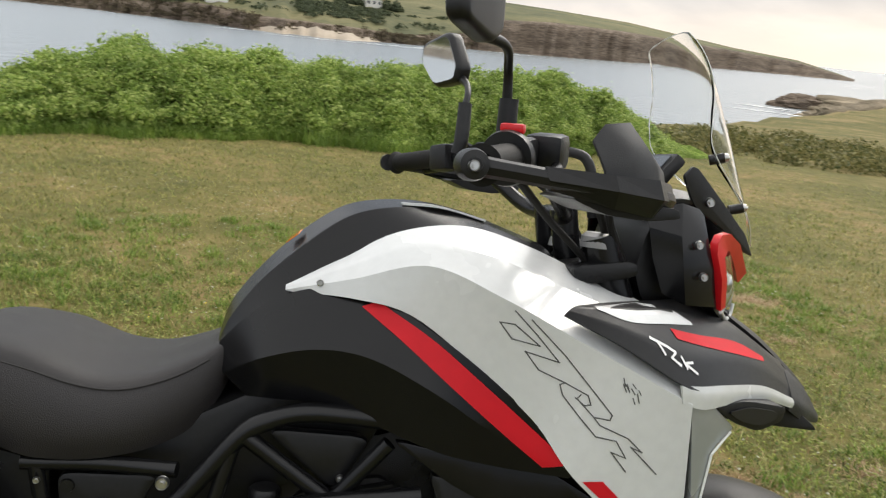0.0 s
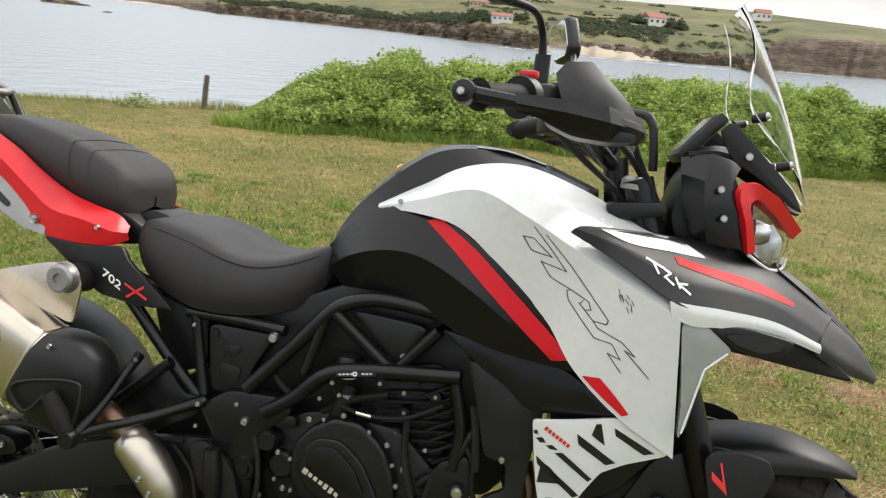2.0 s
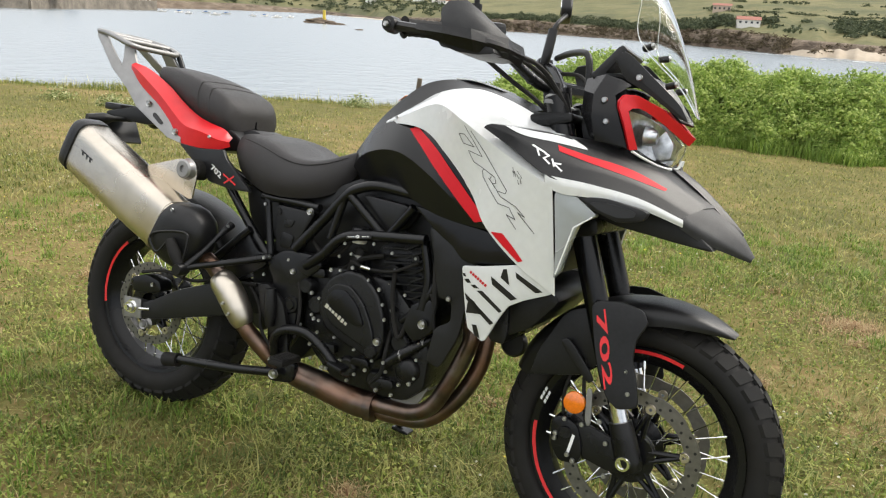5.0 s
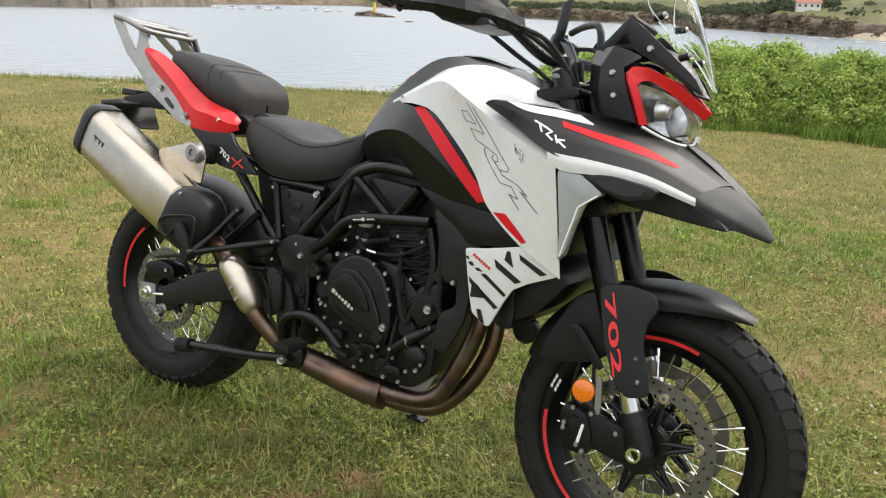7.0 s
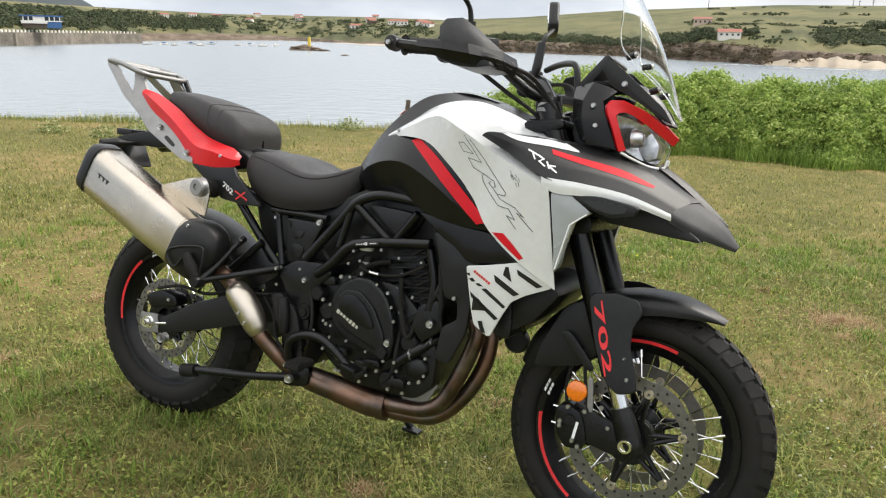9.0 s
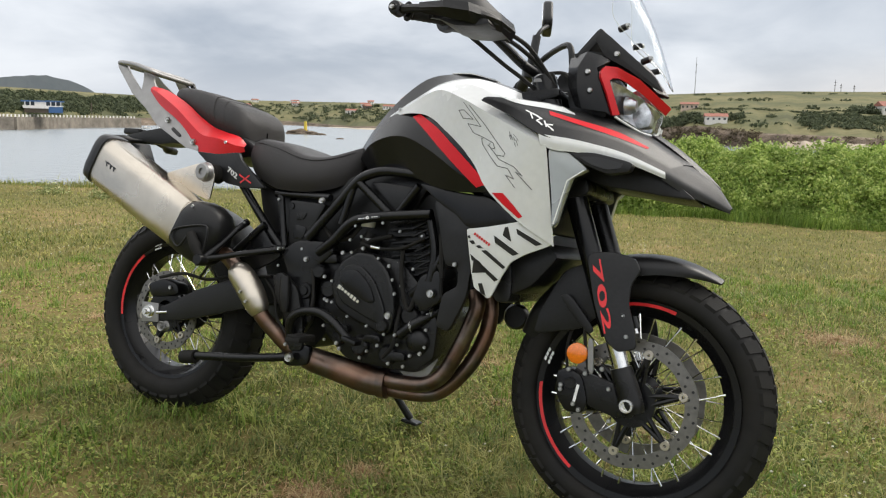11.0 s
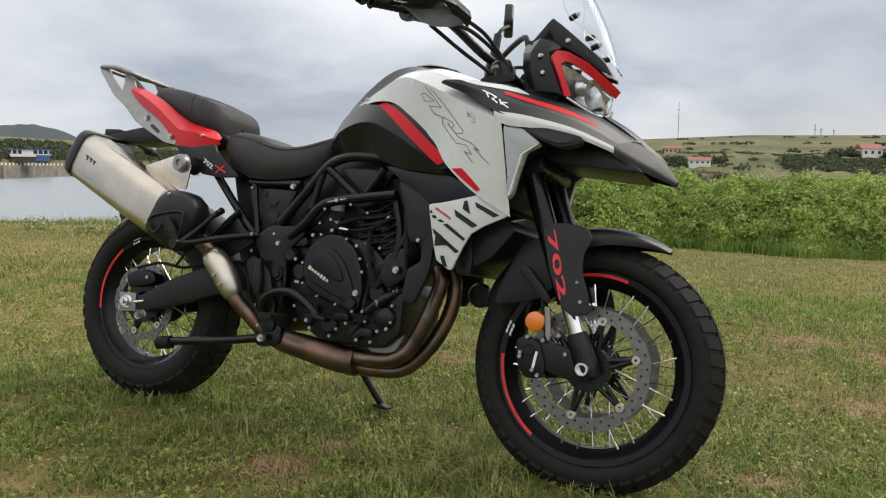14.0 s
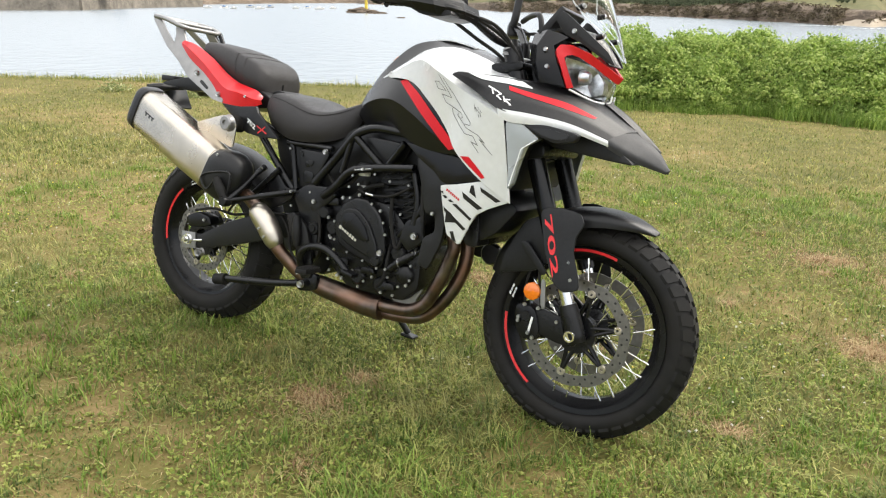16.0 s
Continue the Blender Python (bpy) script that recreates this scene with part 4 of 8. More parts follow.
tank_badge = part("tank_badge", skin([[(0.90, 0.05, 0.797), (0.90, -0.05, 0.797)], [(0.96, 0.055, 0.797), (0.96, -0.055, 0.797)], [(1.03, 0.045, 0.7835), (1.03, -0.045, 0.7835)]], 12, 10, 0.003, centre=(0.95, 0, 0.5)), WHITE, MC, "white tank cap plate")
part("tank_sticker", skin([[(0.735, -0.030, 0.7215), (0.742, -0.012, 0.729)], [(0.752, -0.030, 0.736), (0.757, -0.012, 0.742)]], 6, 4, 0.001, centre=(0.8, 0, 0.5)), ORANGE, MC, "small orange and white warning sticker")
trees = on_side([cowl_r])
side_trees = on_side([side_r])
both_trees = trees + side_trees
part("red_stripe", drape([([(0.868, 0.664), (0.942, 0.624), (1.008, 0.577), (1.072, 0.529), (1.130, 0.484)], [(0.846, 0.655), (0.905, 0.615), (0.968, 0.567), (1.035, 0.517), (1.096, 0.474)])], side_trees, 0.0014, 36, 6), STRIPE_RED, side_r, "red stripe")
part("red_stripe", drape([([(1.174, 0.466), (1.202, 0.441), (1.228, 0.415)], [(1.146, 0.464), (1.180, 0.437), (1.218, 0.410)])], both_trees, 0.0016, 20, 4), STRIPE_RED, cowl_r, "short red stripe")
# outlined slanted graphic down the cowl: plain bars and zigzags
for ring in ([(1.019, 0.663), (1.037, 0.663), (1.070, 0.639), (1.036, 0.643), (1.019, 0.663)],
             [(1.035, 0.681), (1.066, 0.652), (1.096, 0.621), (1.054, 0.629), (1.073, 0.607), (1.107, 0.595), (1.137, 0.582), (1.142, 0.570), (1.134, 0.568), (1.122, 0.577)],
             [(1.056, 0.672), (1.102, 0.631), (1.151, 0.580), (1.171, 0.559), (1.169, 0.552), (1.148, 0.554), (1.124, 0.576), (1.128, 0.582)],
             [(1.107, 0.595), (1.101, 0.592), (1.106, 0.578), (1.130, 0.552), (1.154, 0.528), (1.182, 0.524), (1.199, 0.501), (1.178, 0.508), (1.203, 0.481)],
             [(1.148, 0.554), (1.157, 0.544), (1.197, 0.529), (1.220, 0.510), (1.203, 0.517), (1.246, 0.480)]):
    part("outline_graphic", drape(stroke(ring, 0.0017), trees, 0.0011, 8, 2), DECAL_GREY, cowl_r, "thin dark outline graphic", smooth=False)
g = []
for i in range(9):
    x, z = 1.176 + 0.003 * i + random.uniform(-.003, .003), 0.606 - 0.0025 * i + random.uniform(-.008, .008)
    g += stroke([(x, z), (x + random.uniform(.002, .006), z + random.uniform(-.012, -.005))], 0.0014)
part("scuff", drape(g, trees, 0.001, 3, 2), DECAL_GREY, cowl_r, "short dark scuff marks", smooth=False)
bolt(cowl_r, (0.788, -0.116, 0.678), 0.8)

# nose: black upper panel with red stripe, white lower lip, dark beak tip
NOSE = [[(1.092, -0.2705, 0.684), (1.097, -0.2690, 0.690), (1.105, -0.2630, 0.6945), (1.114, -0.2560, 0.696)],
        [(1.168, -0.2890, 0.653), (1.172, -0.2785, 0.672), (1.168, -0.2520, 0.695), (1.170, -0.2200, 0.698)],
        [(1.268, -0.2905, 0.604), (1.265, -0.2680, 0.640), (1.258, -0.2080, 0.693), (1.268, -0.1500, 0.696)],
        [(1.342, -0.2520, 0.600), (1.342, -0.2240, 0.634), (1.345, -0.1580, 0.674), (1.355, -0.0750, 0.690)],
        [(1.432, -0.1920, 0.587), (1.433, -0.1680, 0.615), (1.440, -0.1040, 0.650), (1.450, -0.0100, 0.664)],
        [(1.520, -0.1350, 0.556), (1.530, -0.1105, 0.572), (1.552, -0.0585, 0.588), (1.575, -0.0050, 0.594)]]
nose_r, nose_l = both("nose_panel", lambda m: skin(NOSE, 36, 16, 0.004, centre=(1.3, 0.02 if m else -0.02, 0.5), mirror=m, straight=True), BLACK, "matt black nose panel with a red stripe")
LIP = [[(1.254, -0.2916, 0.608), (1.256, -0.2916, 0.598), (1.260, -0.2885, 0.583)],
       [(1.290, -0.2820, 0.606), (1.293, -0.2835, 0.593), (1.296, -0.2790, 0.574)],
       [(1.342, -0.2540, 0.603), (1.344, -0.2560, 0.590), (1.346, -0.2520, 0.575)],
       [(1.432, -0.1945, 0.590), (1.434, -0.1965, 0.579), (1.436, -0.1925, 0.568)],
       [(1.522, -0.1370, 0.559), (1.524, -0.1390, 0.551), (1.524, -0.1350, 0.543)]]
both("nose_lip", lambda m: skin(LIP, 32, 9, 0.004, mirror=m), WHITE, "white lower lip of the nose")
TIP = [[(1.518, -0.136, 0.540), (1.520, -0.138, 0.557), (1.530, -0.112, 0.572), (1.552, -0.060, 0.586), (1.575, 0.0, 0.590)],
       [(1.565, -0.105, 0.516), (1.566, -0.106, 0.536), (1.574, -0.083, 0.549), (1.588, -0.043, 0.566), (1.600, 0.0, 0.572)],
       [(1.615, -0.058, 0.500), (1.616, -0.060, 0.514), (1.620, -0.048, 0.525), (1.626, -0.025, 0.540), (1.630, 0.0, 0.547)],
       [(1.662, -0.012, 0.486), (1.663, -0.013, 0.492), (1.665, -0.010, 0.495), (1.667, -0.005, 0.498), (1.668, 0.0, 0.499)]]
both("beak_tip", lambda m: skin(TIP, 24, 17, 0.005, centre=(1.5, 0, 0.4), mirror=m), GREY_PLASTIC, "dark grey beak tip")
part("beak_ridge", skin([[(1.46, -0.03, 0.662), (1.46, 0, 0.672), (1.46, 0.03, 0.662)], [(1.53, -0.028, 0.618), (1.53, 0, 0.632), (1.53, 0.028, 0.618)], [(1.60, -0.018, 0.565), (1.60, 0, 0.578), (1.60, 0.018, 0.565)], [(1.635, -0.004, 0.540), (1.636, 0, 0.545), (1.635, 0.004, 0.540)]], 20, 9, 0.01, centre=(1.5, 0, 0.4)), BLACK, MC)
part("beak_underside", plate(rounded([(1.29, 0.585), (1.42, 0.592), (1.52, 0.555), (1.60, 0.500), (1.515, 0.505), (1.44, 0.512), (1.38, 0.516), (1.32, 0.53)], 3, 0.2), -0.11, 0.11, 0.004), BLACK, MC)
nose_trees = on_side([nose_r])
part("red_stripe", drape([([(1.254, 0.672), (1.31, 0.661), (1.40, 0.645), (1.474, 0.617)], [(1.262, 0.660), (1.315, 0.648), (1.40, 0.630), (1.472, 0.612)])], nose_trees, 0.0014, 30, 5), STRIPE_RED, nose_r, "red stripe")
part("white_wedge", drape([([(1.138, 0.6962), (1.200, 0.6972), (1.258, 0.6950), (1.304, 0.676)], [(1.138, 0.6945), (1.186, 0.681), (1.252, 0.6768), (1.308, 0.672)])], nose_trees, 0.0016, 24, 5), WHITE, nose_r, "white wedge", sharp=60)
g = []
for q in ([(1.200, 0.674), (1.230, 0.661)], [(1.214, 0.667), (1.226, 0.648)], [(1.233, 0.660), (1.250, 0.650), (1.240, 0.642), (1.258, 0.629)], [(1.262, 0.642), (1.272, 0.624)], [(1.286, 0.632), (1.268, 0.632), (1.294, 0.614)]):
    g += stroke([(1.246 + (x - 1.246) * 0.76, 0.643 + (z - 0.645) * 0.72) for x, z in q], 0.0032)
part("white_badge", drape(g, nose_trees, 0.0013, 6, 3), DECAL_WHITE, nose_r, "white slanted badge", smooth=False)
DUCT = rounded([(1.318, 0.574), (1.378, 0.580), (1.462, 0.566), (1.455, 0.545), (1.41, 0.533), (1.362, 0.548)], 4, 0.25)
for s in (-1, 1):
    d = part("air_duct", plate(DUCT, s * 0.200, s * 0.235, 0.006, tilt=-s * 0.35), BLACK, MC, "black air duct under the nose")
    part("duct_mouth", plate(rounded([(1.345, 0.566), (1.385, 0.571), (1.44, 0.562), (1.438, 0.550), (1.408, 0.543), (1.37, 0.552)], 4, 0.25), s * 0.2365, s * 0.2395, 0.0, tilt=-s * 0.35), DECAL_BLACK, d)
SILV = [(1.277, 0.579), (1.322, 0.573), (1.366, 0.540), (1.333, 0.517), (1.322, 0.466), (1.314, 0.412), (1.305, 0.395), (1.300, 0.45)]
for s in (-1, 1):
    si = part("side_wing", plate(rounded(SILV, 4, 0.15), s * 0.236, s * 0.262, 0.007, tilt=-s * 0.45), SILVER, MC, "satin silver wing with a light edge")
    bmw = bmesh.new()
    for a, b in (((1.358, 0.536), (1.326, 0.508)), ((1.326, 0.508), (1.308, 0.405))):
        tube([(a[0], s * (0.264 - 0.45 * (a[0] - 1.3185)), a[1]), (b[0], s * (0.264 - 0.45 * (b[0] - 1.3185)), b[1])], 0.0018, seg=8, bm=bmw)
    part("light_guide", bmw, EDGE, si, "clear running light strip")

# lower white plates with black slashes, and the black panel between
LOWER = [(1.082, 0.372), (1.130, 0.381), (1.178, 0.393), (1.226, 0.406), (1.304, 0.364), (1.296, 0.353), (1.238, 0.326), (1.204, 0.304), (1.184, 0.268), (1.158, 0.211), (1.150, 0.208), (1.113, 0.230), (1.104, 0.262), (1.094, 0.310)]
lower = []
for s in (-1, 1):
    lower.append(part("lower_plate", plate(rounded(LOWER, 3, 0.12), s * 0.224, s * 0.234, 0.003, lean=s * 0.13), WHITE, MC, "white lower plate with black slashes"))
lt = on_side([lower[0]])
SL = [[(1.183, 0.386), (1.179, 0.366), (1.202, 0.353), (1.191, 0.388)], [(1.156, 0.364), (1.161, 0.346), (1.209, 0.320), (1.224, 0.327)],
      [(1.126, 0.323), (1.139, 0.326), (1.192, 0.291), (1.186, 0.285)], [(1.098, 0.312), (1.102, 0.298), (1.167, 0.252), (1.176, 0.258)],
      [(1.108, 0.304), (1.106, 0.266), (1.148, 0.272), (1.124, 0.296)], [(1.124, 0.242), (1.135, 0.244), (1.147, 0.214), (1.133, 0.218)],
      [(1.212, 0.386), (1.216, 0.373), (1.264, 0.350), (1.280, 0.356)], [(1.087, 0.355), (1.093, 0.357), (1.096, 0.349), (1.089, 0.350)],
      [(1.092, 0.343), (1.103, 0.346), (1.110, 0.338), (1.101, 0.336)], [(1.110, 0.333), (1.120, 0.336), (1.132, 0.329), (1.118, 0.328)]]
part("slash", drape([((q[0], q[1]), (q[3], q[2])) for q in SL], lt, 0.0012, 5, 3), DECAL_BLACK, lower[0], "black slashes", smooth=False)
g = []
for i in range(7):
    x, z = 1.106 + 0.0064 * i, 0.3655 - 0.0036 * i
    g.append(([(x, z + 0.0005), (x + 0.0046, z - 0.0021)], [(x - 0.0028, z - 0.0055), (x + 0.0018, z - 0.0081)]))
part("red_badge", drape(g, lt, 0.0013, 3, 2), DECAL_RED, lower[0], "row of small red bars", smooth=False)
INNER = rounded([(0.900, 0.478), (1.03, 0.462), (1.118, 0.458), (1.224, 0.404), (1.180, 0.394), (1.084, 0.374), (1.062, 0.380), (1.030, 0.405), (0.985, 0.425)], 3, 0.15)
for s in (-1, 1):
    part("infill_panel", plate(INNER, s * 0.192, s * 0.207, 0.004, tilt=s * 0.20), BLACK_SATIN, MC, "gloss black infill panel")
    part("shroud", plate(rounded([(0.955, 0.44), (1.06, 0.40), (1.10, 0.37), (1.09, 0.30), (1.085, 0.20), (1.045, 0.105), (1.005, 0.115), (1.015, 0.20), (1.055, 0.225), (1.05, 0.27), (1.01, 0.275), (0.985, 0.36)], 3, 0.2), s * 0.172, s * 0.192, 0.005, tilt=s * 0.1), BLACK, MC, "black radiator shroud bracket")
    bolt(MC, (1.043, s * 0.196, 0.279), 1.0, Matrix.Rotation(math.pi, 4, "Z") if s > 0 else None)
part("radiator", plate(rounded([(1.09, 0.48), (1.15, 0.48), (1.20, 0.20), (1.14, 0.20)]), -0.17, 0.17, 0.006), ENGINE_BLACK, MC, "black radiator")
part("radiator_cover", plate(rounded([(1.14, 0.36), (1.26, 0.36), (1.30, 0.33), (1.24, 0.25), (1.17, 0.21), (1.12, 0.22)], 3, 0.2), -0.16, 0.16, 0.006), BLACK, MC)
part("front_body", plate(rounded([(1.12, 0.66), (1.30, 0.62), (1.36, 0.58), (1.30, 0.50), (1.28, 0.38), (1.16, 0.40), (1.05, 0.50)], 3, 0.2), -0.19, 0.19, 0.01), BLACK, MC, "black body behind the nose")
part("tank_body", plate(rounded([(0.70, 0.56), (0.80, 0.68), (0.90, 0.72), (1.12, 0.70), (1.10, 0.50), (0.90, 0.49), (0.74, 0.51)], 3, 0.25), -0.085, 0.085, 0.02), BLACK, MC)

# ---- seats, tail and rack ----
def seat_net(stations):
    rows = []
    for x, w, top, bot in stations:
        h = top - bot
        half = [(x, -w * 0.90, bot), (x, -w * 0.99, bot + 0.28 * h), (x, -w * 0.98, bot + 0.58 * h), (x, -w * 0.89, top - 0.16 * h), (x, -w * 0.76, top - 0.03 * h), (x, -w * 0.40, top), (x, 0, top + 0.002)]
        rows.append(half + [(q[0], -q[1], q[2]) for q in half[-2::-1]])
    return rows


rider = [(0.280, 0.020, 0.540, 0.530), (0.284, 0.085, 0.552, 0.512), (0.300, 0.120, 0.566, 0.490), (0.345, 0.146, 0.573, 0.455), (0.417, 0.162, 0.564, 0.428), (0.460, 0.164, 0.549, 0.423), (0.500, 0.161, 0.536, 0.423), (0.540, 0.153, 0.533, 0.427), (0.580, 0.139, 0.540, 0.435), (0.620, 0.118, 0.556, 0.452), (0.650, 0.098, 0.570, 0.480), (0.668, 0.080, 0.578, 0.510), (0.677, 0.060, 0.574, 0.540)]
rseat = part("rider_seat", skin(seat_net(rider), 44, 31, 0.01, centre=(0.48, 0, 0.45)), VINYL, MC, "black textured vinyl rider seat")
pillion = [(-0.078, 0.032, 0.706, 0.694), (-0.070, 0.068, 0.716, 0.684), (-0.040, 0.092, 0.7215, 0.671), (0.010, 0.108, 0.7195, 0.654), (0.085, 0.122, 0.707, 0.620), (0.150, 0.128, 0.690, 0.592), (0.200, 0.129, 0.674, 0.579), (0.228, 0.122, 0.660, 0.570), (0.247, 0.106, 0.641, 0.564), (0.256, 0.074, 0.620, 0.566)]
pillion = [(-0.0785, 0.004, 0.702, 0.698)] + pillion + [(0.2575, 0.004, 0.600, 0.580)]
pseat = part("pillion_seat", skin(seat_net(pillion), 40, 31, 0.01, centre=(0.18, 0, 0.63)), VINYL, MC, "brownish black pillion seat with stitched seams")
def seat_point(stations, x, k, lift=0.0006):
    """a point of the seat's surface at x, k of the way from its right lower edge (0) over the top (5) to the left (10)"""
    q = [np.interp(x, [t[0] for t in stations], [t[i] for t in stations]) for i in range(4)]
    return Vector(spline(seat_net([q])[0], 101)[int(k * 10)]) + Vector((0, (-lift if k < 5 else lift), lift))


for x in (0.135, 0.178):
    part("seam", tube([tuple(seat_point(pillion, x + 0.02 * max(0, 2.5 - k) / 2.5, k)) for k in (0.6, 1.2, 2, 2.6, 3.2, 4, 5, 6, 7, 8)], 0.0013, 40, 6), STITCH, pseat)
part("piping", tube([tuple(seat_point(rider, x, 2.55)) for x in (0.302, 0.345, 0.39, 0.43, 0.475, 0.515, 0.55, 0.59, 0.62, 0.645)], 0.0015, 50, 6), STITCH, rseat)
part("seat_latch", plate(rounded([(0.255, 0.545), (0.318, 0.560), (0.322, 0.574), (0.285, 0.580), (0.255, 0.566)]), -0.055, 0.055, 0.005), GREY_PLASTIC, MC)
TAIL = [[(-0.140, -0.100, 0.716), (-0.144, -0.110, 0.708), (-0.140, -0.112, 0.697)],
        [(-0.075, -0.102, 0.703), (-0.082, -0.130, 0.687), (-0.078, -0.126, 0.652)],
        [(0.020, -0.112, 0.664), (0.018, -0.150, 0.639), (0.020, -0.148, 0.606)],
        [(0.085, -0.118, 0.626), (0.090, -0.161, 0.594), (0.085, -0.158, 0.560)],
        [(0.150, -0.122, 0.594), (0.145, -0.168, 0.563), (0.133, -0.164, 0.512)],
        [(0.205, -0.126, 0.580), (0.215, -0.172, 0.554), (0.205, -0.166, 0.509)],
        [(0.255, -0.126, 0.569), (0.262, -0.162, 0.541), (0.262, -0.157, 0.513)],
        [(0.277, -0.118, 0.549), (0.285, -0.138, 0.538), (0.286, -0.132, 0.525)]]
tail_r, tail_l = both("tail_panel", lambda m: skin(TAIL, 36, 13, 0.004, mirror=m, straight=True), RED, "red tail panel beside the pillion seat", sharp=24)
bolt(tail_r, (0.243, -0.171, 0.545), 0.8)
part("tail_core", plate(rounded([(-0.09, 0.68), (0.0, 0.66), (0.28, 0.56), (0.32, 0.52), (0.14, 0.49), (-0.04, 0.59)], 3, 0.2), -0.10, 0.10, 0.01), BLACK, MC)
SUBP = [(0.130, 0.512), (0.215, 0.508), (0.300, 0.518), (0.316, 0.494), (0.418, 0.420), (0.340, 0.416), (0.262, 0.424), (0.212, 0.458)]
sub = []
for s in (-1, 1):
    sub.append(part("side_panel", plate(rounded(SUBP, 3, 0.12), s * 0.163, s * 0.176, 0.004, tilt=s * 0.06), BLACK, MC, "black side panel with a small white and red badge"))
st = on_side([sub[0]])
part("white_number", figures("702", (0.265, 0.459), (0.888, -0.46), (0.46, 0.888), 0.046, 0.015, st, -0.3), DECAL_WHITE, sub[0], smooth=False)
g = stroke([(0.316, 0.452), (0.360, 0.432)], 0.0045) + stroke([(0.352, 0.452), (0.322, 0.430)], 0.0045)
part("red_badge", drape(g, st, 0.0012, 4, 2), DECAL_RED, sub[0], smooth=False)
# alloy rack: two side plates, a top frame with cross bars
SIDEARM = [(0.138, 0.512), (0.128, 0.548), (0.050, 0.592), (-0.030, 0.640), (-0.118, 0.690), (-0.158, 0.735), (-0.182, 0.772), (-0.226, 0.780), (-0.205, 0.735), (-0.196, 0.700), (-0.276, 0.760), (-0.312, 0.794), (-0.358, 0.800), (-0.345, 0.782), (-0.232, 0.690), (-0.145, 0.640), (-0.072, 0.588), (0.085, 0.520)]
rack_parts = []
for s in (-1, 1):
    rack_parts.append(part("rack_arm", plate(SIDEARM, s * 0.098, s * 0.107, 0.0025, lean=-s * 0.375), ALLOY, MC, "grey cast alloy rack arm"))
bolt(rack_parts[0], (-0.025, -0.139, 0.604), 1.5)
bolt(rack_parts[0], (0.112, -0.165, 0.540), 1.5)
part("rack_slot", plate(rounded([(0.000, 0.574), (0.045, 0.550), (0.052, 0.558), (0.006, 0.584)]), -0.153, -0.145, 0.001, lean=0.375), BLACK, rack_parts[0])
bm = bmesh.new()
for s in (-1, 1):
    tube([(-0.357, s * 0.040, 0.799), (-0.345, s * 0.062, 0.799), (-0.290, s * 0.078, 0.794), (-0.230, s * 0.100, 0.784), (-0.175, s * 0.100, 0.768), (-0.160, s * 0.070, 0.762)], 0.0085, 30, 10, bm=bm)
for x, z, w in ((-0.357, 0.799, 0.042), (-0.275, 0.791, 0.082), (-0.215, 0.780, 0.100), (-0.160, 0.762, 0.072)):
    tube([(x, -w, z), (x, w, z)], 0.008, seg=10, bm=bm)
part("rack_top", bm, ALLOY, MC, "grey alloy rack top frame")
for s in (1,):
    part("rack_stay", tube([(-0.165, s * 0.095, 0.764), (-0.120, s * 0.095, 0.690)], 0.009, seg=10), FRAME_BLACK, MC)
    part("rack_stay", tube([(-0.205, s * 0.095, 0.774), (-0.135, s * 0.095, 0.685)], 0.008, seg=10), FRAME_BLACK, MC)
# tail lamp, plate holder, rear indicators
part("tail_lamp", plate(rounded([(-0.12, 0.60), (-0.02, 0.60), (-0.03, 0.54), (-0.10, 0.54)]), -0.05, 0.05, 0.008), BLACK, MC, "black tail lamp housing")
part("plate_holder", plate(rounded([(0.00, 0.585), (-0.08, 0.602), (-0.20, 0.580), (-0.305, 0.556), (-0.300, 0.540), (-0.22, 0.538), (-0.14, 0.535), (-0.06, 0.545), (0.02, 0.55)], 4, 0.2), -0.045, 0.045, 0.008), BLACK, MC, "black plate holder arm")
bm = bmesh.new()
box(bm, (0.010, 0.17, 0.09), (-0.300, 0.0, 0.500), 0.003, Matrix.Rotation(radians(-28), 4, "Y"))
part("plate_board", bm, BLACK, MC)
for s in (-1, 1):
    part("rear_indicator", tube([(-0.215, s * 0.02, 0.540), (-0.235, s * 0.07, 0.537), (-0.248, s * 0.10, 0.534), (-0.262, s * 0.150, 0.530)], [0.007, 0.008, 0.018, 0.012], 20, 12), BLACK, MC, "black stalked indicator")
bm = bmesh.new()
box(bm, (0.07, 0.08, 0.022), (-0.285, 0.0, 0.572), 0.006)
part("lamp_bracket", bm, BLACK, MC)

